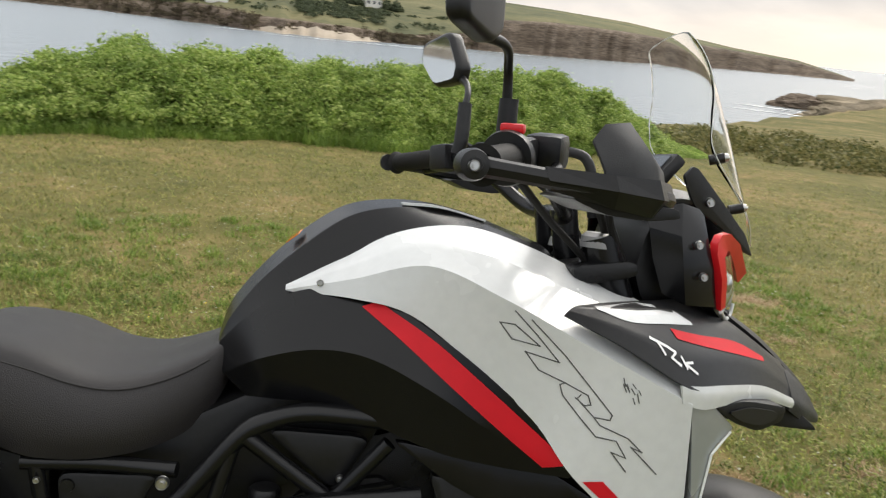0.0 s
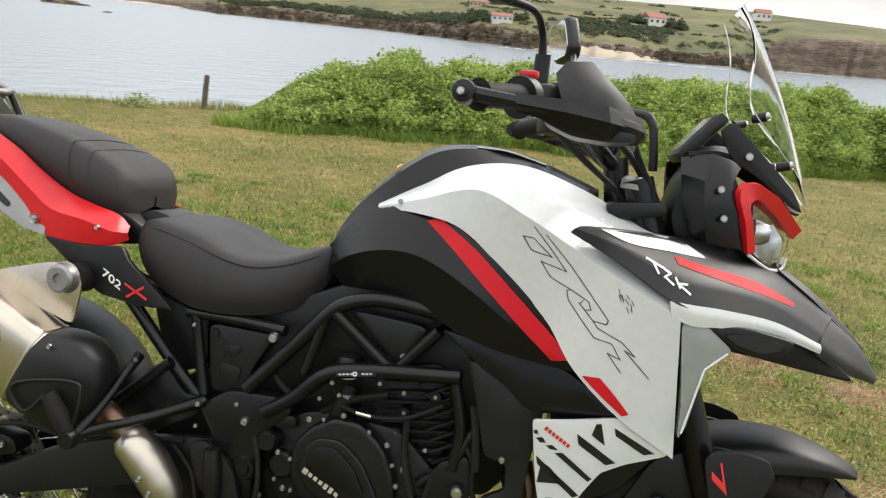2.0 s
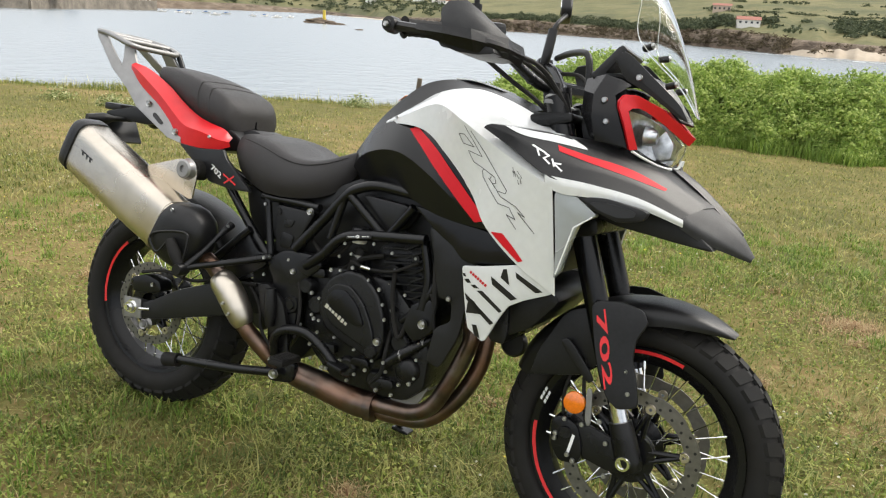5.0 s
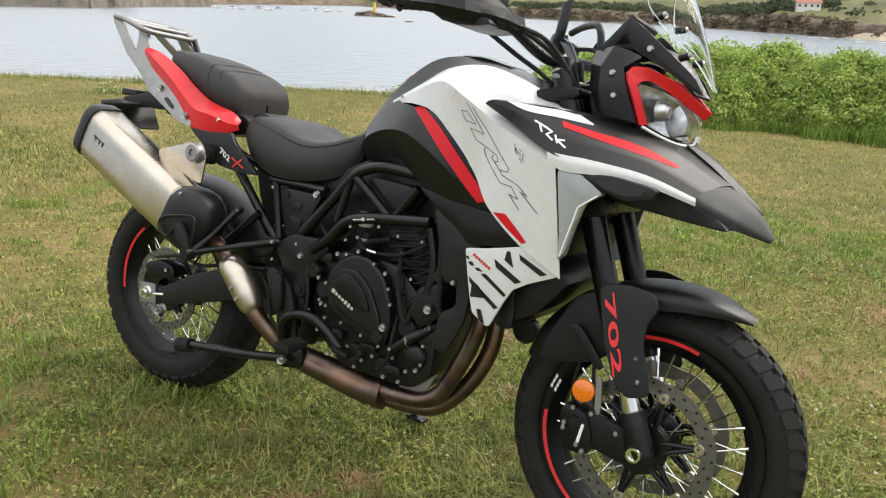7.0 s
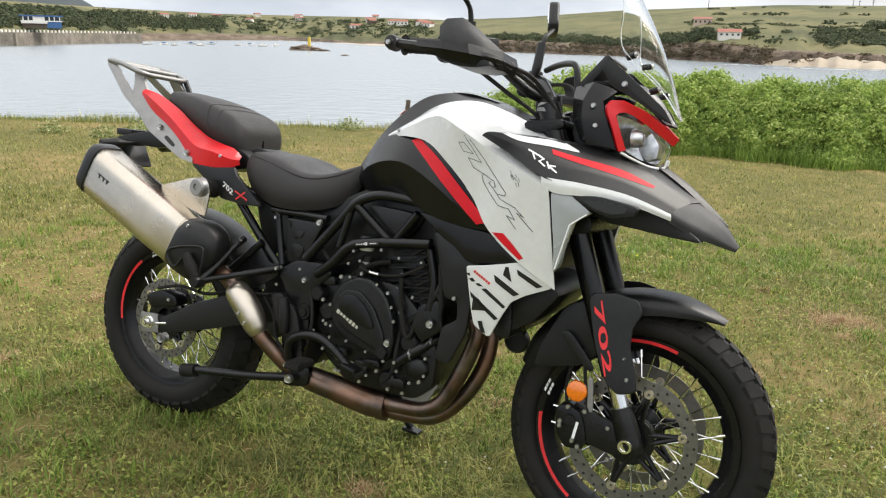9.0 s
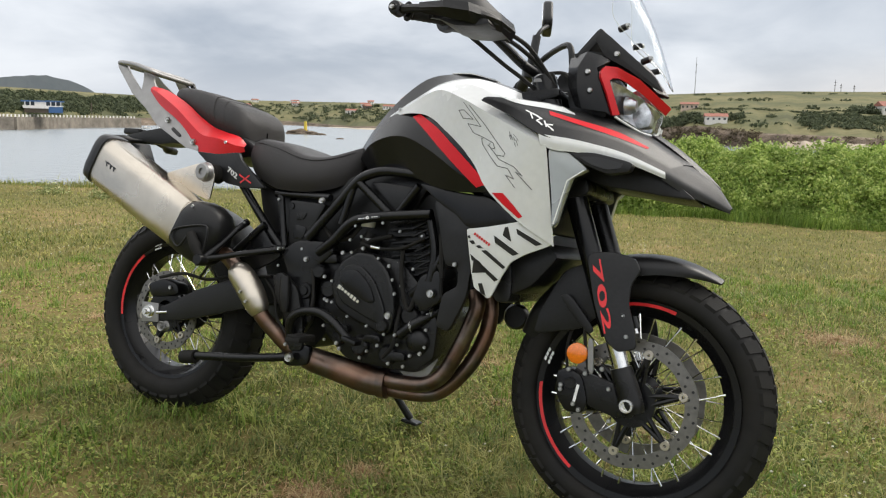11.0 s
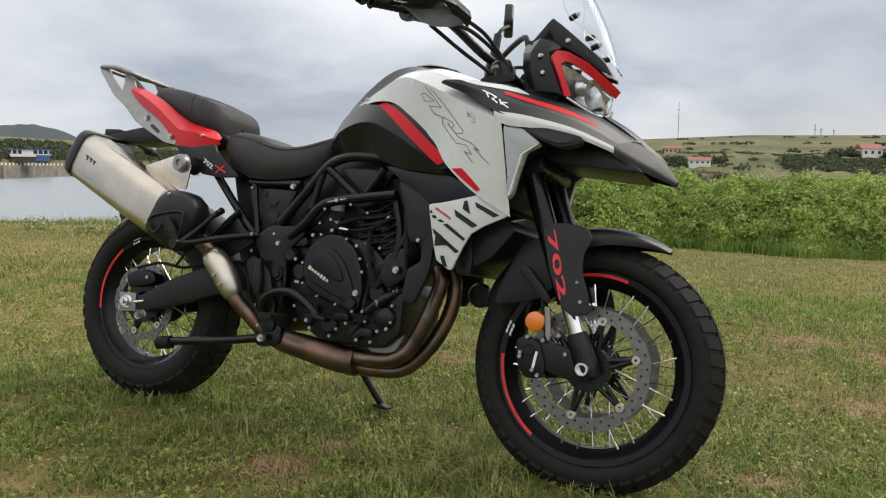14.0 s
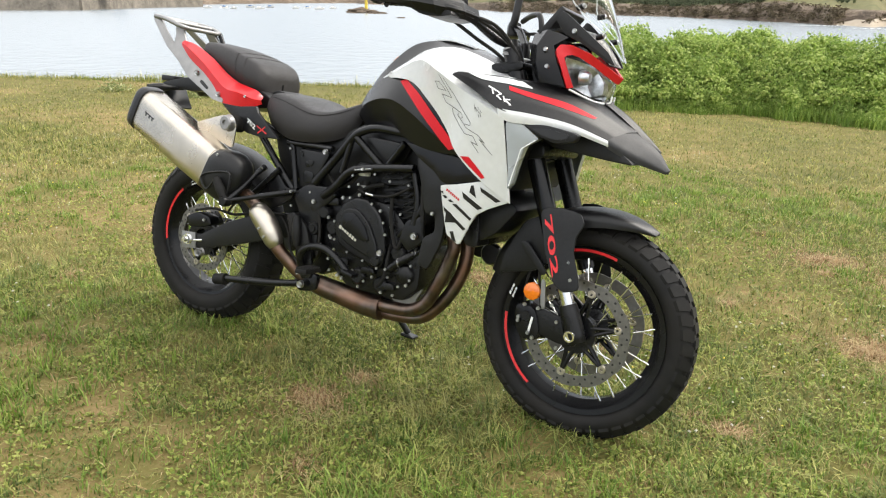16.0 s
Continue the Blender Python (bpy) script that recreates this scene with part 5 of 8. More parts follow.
# ---- frame ----
for s in (-1, 1):
    y = s * 0.150
    for pts, r in (([(0.560, y, 0.295), (0.640, y, 0.392), (0.695, y, 0.462), (0.730, y, 0.487), (0.790, y, 0.503), (0.900, y * 1.05, 0.500)], 0.0165),
                   ([(0.700, y, 0.470), (0.828, y, 0.378)], 0.0145), ([(0.828, y, 0.378), (0.900, y * 1.1, 0.470)], 0.0135),
                   ([(0.692, y, 0.460), (0.665, y, 0.345)], 0.013),
                   ([(0.600, y, 0.258), (0.655, y * 1.06, 0.300), (0.705, y * 1.1, 0.352), (0.770, y * 1.1, 0.374), (0.950, y * 1.16, 0.400)], 0.0165),
                   ([(0.936, y, 0.392), (0.962, y, 0.300), (0.958, y, 0.225)], 0.0145), ([(0.985, y, 0.300), (0.955, y, 0.235), (0.900, y * 0.9, 0.180)], 0.012),
                   ([(0.420, y * 0.88, 0.412), (0.520, y * 0.88, 0.414), (0.620, y, 0.415)], 0.013), ([(0.285, y * 0.85, 0.430), (0.400, y * 0.88, 0.312), (0.480, y * 0.9, 0.240)], 0.0145),
                   ([(0.437, y * 0.88, 0.412), (0.452, y * 0.88, 0.340), (0.472, y * 0.9, 0.262)], 0.0125), ([(0.44, y * 0.8, 0.42), (0.25, y * 0.8, 0.475), (-0.02, y * 0.7, 0.58)], 0.013)):
        part("frame_tube", tube(pts, r * 0.84, 24, 14), FRAME_BLACK, MC)
    part("pivot_plate", plate(rounded([(0.470, 0.246), (0.528, 0.287), (0.640, 0.292), (0.652, 0.264), (0.600, 0.215), (0.590, 0.150), (0.596, 0.060), (0.56, 0.00), (0.510, 0.02), (0.500, 0.090), (0.505, 0.190)], 4, 0.22), s * 0.118, s * 0.152, 0.008), FRAME_BLACK, MC, "black swingarm pivot plate")
    part("pivot_cap", lathe([(0.0, -0.008), (0.012, -0.008), (0.014, -0.003), (0.021, -0.003), (0.025, 0.004), (0.028, 0.012), (0.0, 0.012)], 28, centre=(0.574, s * 0.155, 0.146), close=False), BLACK_SATIN, MC)
for at, k in (((0.605, -0.167, 0.404), 1.5), ((0.566, -0.153, 0.235), 1.3), ((0.974, -0.168, 0.195), 1.9), ((0.725, -0.172, 0.345), 0.7), ((0.812, -0.178, 0.362), 0.7), ((0.479, -0.150, 0.256), 1.0), ((0.395, -0.150, 0.305), 1.0)):
    bolt(MC, at, k)
part("frame_badge", plate([(0.733, 0.360), (0.803, 0.374), (0.804, 0.382), (0.732, 0.368)], -0.183, -0.1815, 0.0), DECAL_BLACK, MC)
bm = bmesh.new()
for i in range(9):
    if 3 < i < 6:
        lathe([(0.002, -0.0008), (0.0045, -0.0008), (0.0045, 0.0), (0.002, 0.0)], 12, centre=(0.766, -0.1838, 0.3715), bm=bm)
        continue
    box(bm, (0.0050, 0.0008, 0.0022), (0.7395 + 0.0068 * i, -0.1834, 0.3655 + 0.00145 * i))
part("frame_badge_marks", bm, DECAL_WHITE, MC, smooth=False)
# covers in the frame's openings
cov = part("airbox_cover", plate(rounded([(0.728, 0.474), (0.880, 0.468), (0.838, 0.394), (0.820, 0.396)], 4, 0.2), -0.140, -0.118, 0.005), BLACK, MC, "black triangular frame cover")
bolt(cov, (0.839, -0.1425, 0.408), 1.0)
cov = part("battery_cover", plate(rounded([(0.462, 0.398), (0.595, 0.398), (0.560, 0.330), (0.545, 0.275), (0.480, 0.270)], 4, 0.15), -0.130, -0.108, 0.006), BLACK, MC, "black battery cover with recesses")
part("recess", plate(rounded([(0.500, 0.362), (0.535, 0.366), (0.525, 0.345), (0.500, 0.340)]), -0.1335, -0.131, 0.001), ENGINE_BLACK, cov)
part("recess", plate(rounded([(0.495, 0.330), (0.540, 0.325), (0.530, 0.288), (0.495, 0.286)]), -0.1335, -0.131, 0.001), ENGINE_BLACK, cov)
part("recess", lathe([(0.0, -0.002), (0.009, -0.002), (0.010, 0.001), (0.0, 0.001)], 18, centre=(0.478, -0.131, 0.380), close=False), ENGINE_BLACK, cov)
part("inner_fairing", plate(rounded([(0.31, 0.45), (0.44, 0.42), (0.45, 0.30), (0.38, 0.27), (0.34, 0.35)], 3, 0.2), -0.085, 0.085, 0.01), BLACK, MC)
part("airbox", plate(rounded([(0.46, 0.435), (0.62, 0.470), (0.72, 0.520), (0.92, 0.520), (0.86, 0.40), (0.70, 0.36), (0.62, 0.28), (0.48, 0.26)], 3, 0.2), -0.10, 0.10, 0.012), BLACK, MC)
# dark filler added so that no bright grass shows between tyre and engine
part("inner_mudguard", plate(rounded([(0.345, 0.230), (0.450, 0.300), (0.600, 0.290), (0.625, 0.050), (0.570, -0.030), (0.490, -0.005), (0.405, 0.085)], 4, 0.2), -0.072, 0.072, 0.01), BLACK, MC, "black filler plate ahead of the rear wheel")
# black plate added to darken the see-through gaps above the engine
part("throttle_body", plate(rounded([(0.600, 0.220), (0.620, 0.390), (0.790, 0.430), (0.950, 0.470), (1.080, 0.450), (1.085, 0.250), (1.010, 0.150), (0.800, 0.240)], 4, 0.2), -0.088, 0.088, 0.01), ENGINE_BLACK, MC, "black filler plate closing the gap between frame and tank")
res = part("brake_reservoir", lathe([(0.0, -0.016), (0.018, -0.016), (0.020, -0.012), (0.020, 0.010), (0.0, 0.010)], 24, "z", centre=(0.737, -0.126, 0.362), close=False), RESERVOIR, MC, "translucent brake fluid reservoir with a black cap")
part("cap", lathe([(0.0, 0.024), (0.019, 0.024), (0.022, 0.020), (0.022, 0.009), (0.0, 0.009)], 24, "z", centre=(0.737, -0.126, 0.362), close=False), BLACK, res)

# ---- engine ----
part("crankcase", plate(rounded([(0.600, 0.235), (0.690, 0.275), (0.850, 0.270), (0.930, 0.200), (0.985, 0.120), (0.985, 0.020), (0.930, -0.030), (0.720, -0.030), (0.640, 0.030), (0.600, 0.110)], 4, 0.2), -0.128, 0.128, 0.012), ENGINE_BLACK, MC, "black engine crankcase")
part("sump", plate(rounded([(0.70, -0.01), (0.95, -0.01), (0.93, -0.055), (0.74, -0.060)], 4, 0.25), -0.085, 0.085, 0.012), ENGINE_BLACK, MC)
ccov = plate(rounded([(0.660, 0.165), (0.664, 0.215), (0.694, 0.254), (0.735, 0.278), (0.785, 0.276), (0.832, 0.240), (0.858, 0.185), (0.868, 0.120), (0.862, 0.075), (0.840, 0.058), (0.805, 0.072), (0.735, 0.090), (0.684, 0.115)], 4, 0.3), -0.125, -0.160, 0.010, segments=3)
clutch = part("clutch_cover", ccov, ENGINE_BLACK, MC, "black clutch cover with raised rim and badge")
part("cover_rim", plate(rounded([(0.680, 0.168), (0.686, 0.212), (0.712, 0.238), (0.755, 0.240), (0.800, 0.205), (0.838, 0.140), (0.846, 0.096), (0.826, 0.090), (0.770, 0.108), (0.705, 0.132)], 5, 0.3), -0.158, -0.167, 0.005, segments=3), ENGINE_BLACK, clutch)
part("cover_face", plate(rounded([(0.690, 0.186), (0.708, 0.222), (0.745, 0.228), (0.786, 0.196), (0.812, 0.150), (0.790, 0.140)], 5, 0.3), -0.165, -0.172, 0.003), BLACK_SATIN, clutch)
bm = bmesh.new()
for i in range(7):
    f = i / 6
    box(bm, (0.0075 if i else 0.010, 0.0015, 0.0105 if i in (0, 4, 5) else 0.0072), (0.698 + 0.062 * f, -0.1728, 0.174 - 0.031 * f), 0.0, Matrix.Rotation(radians(26), 4, "Y"))
part("badge", bm, GOLD, clutch, "pale raised badge", smooth=False)
part("filler_cap", lathe([(0.0, -0.006), (0.014, -0.006), (0.017, -0.002), (0.018, 0.004), (0.0, 0.004)], 24, centre=(0.840, -0.164, 0.088), close=False), ENGINE_BLACK, clutch)
for x, z, k in ((0.856, 0.119, 1.7), (0.690, 0.268, 1.0), (0.752, 0.287, 0.9), (0.838, 0.250, 0.9), (0.864, 0.178, 0.8), (0.657, 0.130, 0.9), (0.640, 0.195, 0.9), (0.655, 0.060, 0.8), (0.880, 0.070, 0.8)):
    bolt(clutch, (x, -0.162 if k < 1.5 else -0.166, z), k)
for x, z in ((0.664, 0.186), (0.716, 0.272), (0.802, 0.266), (0.852, 0.214), (0.846, 0.066), (0.790, 0.080), (0.726, 0.096), (0.672, 0.128)):
    bolt(clutch, (x, -0.161, z), 0.72)
for i in range(9):
    x, z = 0.872 + 0.0065 * i, 0.352 - 0.0195 * i
    rib = plate([(x, z), (x + 0.058, z + 0.034), (x + 0.056, z + 0.039), (x - 0.002, z + 0.005)], -0.116, -0.127, 0.001, segments=1)
    part("head_rib", rib, ENGINE_BLACK, MC)
for x, y, z, ax in ((0.918, -0.143, 0.098, "x"), (0.962, -0.118, 0.136, "x"), (0.742, -0.124, 0.312, "z"), (0.728, -0.120, 0.262, "z")):
    part("hose_clamp", lathe([(0.0150, -0.004), (0.0168, -0.004), (0.0168, 0.004), (0.0150, 0.004)], 20, ax, centre=(x, y, z)), ALLOY, MC, "bare steel hose clamp")
# oil gallery covers and small castings on the right side
for x, z, r, y in ((0.905, 0.125, 0.030, -0.132), (0.935, 0.060, 0.034, -0.134), (0.760, 0.020, 0.030, -0.130), (0.690, 0.030, 0.022, -0.13), (0.850, 0.010, 0.028, -0.131), (0.640, 0.160, 0.030, -0.128)):
    part("engine_boss", lathe([(0.0, -0.012), (r * 0.7, -0.012), (r * 0.9, -0.007), (r, 0.004), (0.0, 0.004)], 24, centre=(x, y, z), close=False), ENGINE_BLACK, MC)
rng = random.Random(4)
for x, z in ((0.905, 0.150), (0.960, 0.095), (0.922, 0.020), (0.880, 0.042), (0.790, 0.010), (0.820, 0.030), (0.742, 0.034), (0.702, 0.002), (0.950, 0.030), (0.770, -0.012), (0.860, -0.012), (0.905, -0.012), (0.66, 0.09), (0.63, 0.13), (0.955, 0.135), (0.918, 0.205), (0.868, 0.200)):
    bolt(MC, (x, -0.142 if z < 0.1 else -0.134, z), rng.uniform(0.75, 1.05))
cyl = part("cylinder", plate(rounded([(0.790, 0.262), (0.772, 0.365), (0.910, 0.400), (0.946, 0.300), (0.920, 0.170), (0.850, 0.160)], 4, 0.2), -0.098, 0.098, 0.010), ENGINE_BLACK, MC, "black finned cylinder block")
for i in range(11):
    f = i / 10
    a, b = Vector((0.832 - 0.03 * f, 0.185 + 0.175 * f)), Vector((0.926 - 0.008 * f + 0.016 * math.sin(f * 3), 0.200 + 0.185 * f))
    bm = plate([(a.x, a.y), (b.x, b.y), (b.x - 0.001, b.y + 0.0062), (a.x - 0.001, a.y + 0.0062)], -0.098, -0.116, 0.0012, segments=1)
    part("fin", bm, ENGINE_BLACK, cyl)
for x, z in ((0.842, 0.26), (0.852, 0.30), (0.905, 0.34), (0.888, 0.19)):
    part("stud_boss", lathe([(0.0, -0.02), (0.010, -0.02), (0.013, 0.0), (0.0, 0.0)], 16, centre=(x, -0.104, z), close=False), ENGINE_BLACK, cyl)
    bolt(cyl, (x, -0.122, z), 0.7)
part("cable", tube([(0.735, -0.150, 0.300), (0.79, -0.155, 0.292), (0.86, -0.150, 0.300), (0.925, -0.145, 0.335)], 0.0042, 30, 8), RUBBER, MC)
part("cable_end", tube([(0.772, -0.156, 0.294), (0.800, -0.156, 0.292)], 0.0048, seg=10), CHROME, MC)
part("hose", tube([(0.93, -0.15, 0.22), (0.905, -0.15, 0.14), (0.87, -0.145, 0.22), (0.862, -0.14, 0.30)], 0.006, 30, 8), RUBBER, MC)
part("coolant_pipe", tube([(0.985, -0.10, 0.155), (0.930, -0.142, 0.110), (0.885, -0.146, 0.070)], 0.014, 24, 12), ENGINE_BLACK, MC)
part("coolant_pipe", tube([(0.72, -0.11, 0.245), (0.735, -0.13, 0.285), (0.745, -0.12, 0.33)], 0.015, 20, 12), RUBBER, MC)
part("engine_mount", plate(rounded([(0.930, 0.235), (0.985, 0.260), (1.000, 0.180), (0.950, 0.140), (0.915, 0.170)], 4, 0.25), -0.140, -0.158, 0.005), FRAME_BLACK, MC)
part("bash_bracket", plate(rounded([(0.86, -0.025), (0.93, 0.005), (0.985, 0.02), (0.960, -0.035), (0.90, -0.055)], 4, 0.25), -0.095, -0.085, 0.002), ALLOY, MC, "bare alloy bracket")

# ---- exhaust ----
part("exhaust_header", tube([(1.060, -0.085, 0.215), (1.074, -0.088, 0.175), (1.062, -0.090, 0.120), (1.035, -0.092, 0.045), (1.002, -0.094, -0.022), (0.955, -0.096, -0.056), (0.880, -0.098, -0.065), (0.800, -0.100, -0.066)], 0.0215, 44, 18), HEADER, MC, "heat-browned exhaust header")
part("exhaust_header", tube([(1.075, -0.020, 0.215), (1.090, -0.024, 0.160), (1.084, -0.030, 0.085), (1.045, -0.040, -0.005), (0.975, -0.050, -0.080), (0.890, -0.062, -0.096), (0.800, -0.075, -0.092)], 0.0215, 44, 18), HEADER, MC, "heat-browned exhaust header")
part("collector", tube([(0.830, -0.088, -0.078), (0.790, -0.092, -0.078), (0.740, -0.100, -0.070), (0.680, -0.110, -0.060), (0.600, -0.125, -0.046), (0.560, -0.138, -0.030)], [0.036, 0.040, 0.040, 0.037, 0.034, 0.026], 34, 20), HEADER, MC, "brown collector pipe")
part("collector_band", tube([(0.838, -0.087, -0.078), (0.815, -0.089, -0.079)], 0.042, seg=24), HEADER, MC)
part("link_pipe", tube([(0.580, -0.132, -0.040), (0.545, -0.150, -0.022), (0.505, -0.172, 0.016), (0.464, -0.190, 0.058), (0.428, -0.198, 0.106), (0.385, -0.203, 0.160), (0.340, -0.206, 0.205), (0.270, -0.210, 0.240), (0.200, -0.215, 0.272)], 0.0225, 44, 18), HEADER, MC, "bronze-tinted link pipe")
shield = part("heat_shield", tube([(0.458, -0.192, 0.066), (0.450, -0.195, 0.080), (0.436, -0.198, 0.104), (0.416, -0.201, 0.132), (0.394, -0.203, 0.156), (0.374, -0.205, 0.174), (0.363, -0.206, 0.183)], [0.0250, 0.032, 0.0365, 0.0380, 0.0375, 0.034, 0.0260], 34, 22), STEEL, MC, "satin steel heat shield")
bolt(shield, (0.416, -0.2390, 0.122), 0.8)
bolt(shield, (0.435, -0.2345, 0.096), 0.8)


def oval_loft(stations, n=32, power=2.6):
    """sections across the muffler's axis: (along, half height, half width, and how far its middle is raised)"""
    d, up = Vector((0.906, 0, -0.421)), Vector((0.421, 0, 0.906))
    base = Vector((0.1447, -0.228, 0.311))
    bm = bmesh.new()
    rings = []
    for s, hh, hw, *raised in stations:
        ring, s0 = [], up * (raised[0] if raised else 0.0)
        for j in range(n):
            a = 2 * math.pi * j / n
            c, sn = math.cos(a), math.sin(a)
            ring.append(bm.verts.new(base + s0 + d * s + up * hh * math.copysign(abs(c) ** (2 / power), c) + Vector((0, 1, 0)) * hw * math.copysign(abs(sn) ** (2 / power), sn)))
        rings.append(ring)
    for a, b in zip(rings, rings[1:]):
        for j in range(n):
            bm.faces.new((a[j - 1], a[j], b[j], b[j - 1]))
    bm.faces.new(rings[0])
    bm.faces.new(rings[-1][::-1])
    bmesh.ops.recalc_face_normals(bm, faces=bm.faces)
    return bm


muffler = part("muffler", oval_loft([(-0.343, 0.074, 0.054), (-0.337, 0.078, 0.057), (-0.05, 0.078, 0.057), (0.085, 0.074, 0.055), (0.09, 0.071, 0.053)], 48, 4.2), STEEL, MC, "brushed steel muffler with a small dark badge")
part("end_cap", oval_loft([(-0.374, 0.058, 0.040), (-0.371, 0.070, 0.050), (-0.362, 0.0775, 0.0565), (-0.345, 0.0800, 0.0590), (-0.331, 0.0805, 0.0595), (-0.329, 0.0785, 0.0575)], 48, 4.2), BLACK, muffler, "black end cap")
part("outlet", tube([(-0.185, -0.228, 0.440), (-0.212, -0.228, 0.446)], 0.026, seg=20), STEEL, muffler)
part("muffler_shield", oval_loft([(0.052, 0.0765, 0.058), (0.060, 0.0805, 0.061, 0.002), (0.085, 0.087, 0.063, 0.007), (0.120, 0.090, 0.061, 0.011), (0.155, 0.084, 0.055, 0.010), (0.178, 0.070, 0.046, 0.006), (0.190, 0.048, 0.036, 0.002), (0.193, 0.030, 0.024, 0.0)], 40, 3.2), BLACK, MC, "black plastic muffler cover")
part("muffler_seam", oval_loft([(0.0455, 0.0775, 0.0572), (0.0505, 0.0775, 0.0572)], 48, 4.2), STEEL, muffler)
brk = part("muffler_bracket", plate(rounded([(0.050, 0.432), (0.185, 0.475), (0.235, 0.468), (0.246, 0.440), (0.236, 0.365), (0.150, 0.390)], 4, 0.18), -0.205, -0.200, 0.001), STEEL, MC, "bent steel muffler bracket")
part("big_bolt", lathe([(0.0, -0.016), (0.009, -0.016), (0.010, -0.022), (0.021, -0.022), (0.026, -0.017), (0.027, -0.004), (0.030, 0.0), (0.0, 0.0)], 28, centre=(0.212, -0.205, 0.449), close=False), ALLOY, brk)
part("rubber_bush", lathe([(0.0, -0.01), (0.026, -0.01), (0.028, 0.03), (0.0, 0.03)], 24, centre=(0.222, -0.19, 0.448), close=False), RUBBER, brk)
bm = bmesh.new()
for k, (s0, s1) in enumerate(((-0.288, -0.270), (-0.267, -0.254), (-0.251, -0.238))):
    d, up, base = Vector((0.906, 0, -0.421)), Vector((0.421, 0, 0.906)), Vector((0.1447, -0.2858, 0.311))
    for u0, u1, a0, a1 in ((0.014, 0.0175, s0, s1), (0.005, 0.014, (s0 + s1) / 2 - 0.002, (s0 + s1) / 2 + 0.003)):
        bm.faces.new([bm.verts.new(base + d * a + up * u) for a, u in ((a0, u0), (a1, u0), (a1 - 0.003, u1), (a0 - 0.003, u1))])
bmesh.ops.recalc_face_normals(bm, faces=bm.faces)
part("dark_badge", bm, DECAL_BLACK, muffler, smooth=False)
bolt(MC, (0.250, -0.2860, 0.345), 0.7)

# ---- rear suspension and controls ----
SWING = rounded([(-0.030, 0.022), (0.050, 0.024), (0.170, 0.092), (0.300, 0.142), (0.520, 0.190), (0.540, 0.110), (0.420, 0.080), (0.285, 0.038), (0.110, -0.014), (-0.02, -0.040)], 4, 0.2)
for s in (-1, 1):
    part("swingarm", plate(SWING, s * 0.112, s * 0.144, 0.007), BLACK, MC, "black swingarm")
part("axle_block", plate([(-0.034, 0.026), (0.034, 0.030), (0.040, -0.028), (-0.028, -0.036)], -0.1445, -0.149, 0.001), ALLOY, MC, "bare alloy axle block")
part("chain_adjuster", tube([(0.03, -0.147, 0.0), (0.072, -0.147, 0.008)], 0.005, seg=10), CHROME, MC)
turned("spool", 0.070, -0.150, -0.036, [(0.0, -0.022), (0.006, -0.022), (0.007, -0.014), (0.014, -0.018), (0.016, -0.014), (0.010, -0.004), (0.016, 0.004), (0.0, 0.004)], ALLOY)
part("rear_caliper", plate(rounded([(-0.020, 0.085), (0.040, 0.110), (0.100, 0.100), (0.110, 0.070), (0.060, 0.055), (0.0, 0.045)]), -0.100, -0.150, 0.007), BLACK_SATIN, MC, "black rear caliper")
bolt(MC, (0.078, -0.152, 0.086), 1.0)
part("hose", tube([(0.02, -0.140, 0.11), (0.12, -0.150, 0.135), (0.22, -0.15, 0.130), (0.32, -0.15, 0.155), (0.45, -0.150, 0.170)], 0.005, 30, 8), RUBBER, MC)
HUG = []
for a, r, w in ((25, 0.345, 0.070), (45, 0.352, 0.088), (65, 0.357, 0.092), (85, 0.360, 0.092), (105, 0.360, 0.085), (122, 0.358, 0.06)):
    c, sn = math.cos(radians(a)), math.sin(radians(a))
    HUG.append([((r - 0.05) * c, -w, (r - 0.05) * sn), ((r - 0.01) * c, -w * 0.9, (r - 0.01) * sn), ((r + 0.006) * c, 0, (r + 0.006) * sn), ((r - 0.01) * c, w * 0.9, (r - 0.01) * sn), ((r - 0.05) * c, w, (r - 0.05) * sn)])
part("rear_hugger", skin(HUG, 30, 17, 0.004, centre=(0, 0, 0)), BLACK, MC, "black rear wheel hugger")
bm = plate(rounded([(0.250, 0.205), (0.300, 0.165), (0.340, 0.150), (0.470, 0.225), (0.480, 0.262), (0.440, 0.262), (0.392, 0.315), (0.370, 0.300), (0.300, 0.220)], 4, 0.2), -0.140, -0.152, 0.004)
part("peg_hanger", bm, FRAME_BLACK, MC, "black pillion peg hanger")
part("peg_strut", tube([(0.319, -0.296, 0.2015), (0.345, -0.262, 0.210), (0.403, -0.230, 0.228), (0.475, -0.152, 0.253)], [0.010, 0.0085, 0.0085, 0.012], 24, 12), FRAME_BLACK, MC)
part("peg_strut", tube([(0.319, -0.296, 0.2015), (0.335, -0.255, 0.240), (0.345, -0.200, 0.290), (0.345, -0.156, 0.317)], [0.010, 0.008, 0.008, 0.011], 24, 12), FRAME_BLACK, MC)
bolt(MC, (0.350, -0.176, 0.314), 0.8)
bolt(MC, (0.478, -0.168, 0.255), 0.9)
part("peg_joint", lathe([(0.0, -0.016), (0.014, -0.016), (0.017, -0.010), (0.017, 0.014), (0.0, 0.014)], 20, centre=(0.316, -0.302, 0.198), close=False), FRAME_BLACK, MC)
part("pillion_peg", tube([(0.312, -0.304, 0.205), (0.292, -0.304, 0.236), (0.268, -0.302, 0.268)], [0.012, 0.016, 0.013], 16, 12), RUBBER, MC, "folded pillion peg")
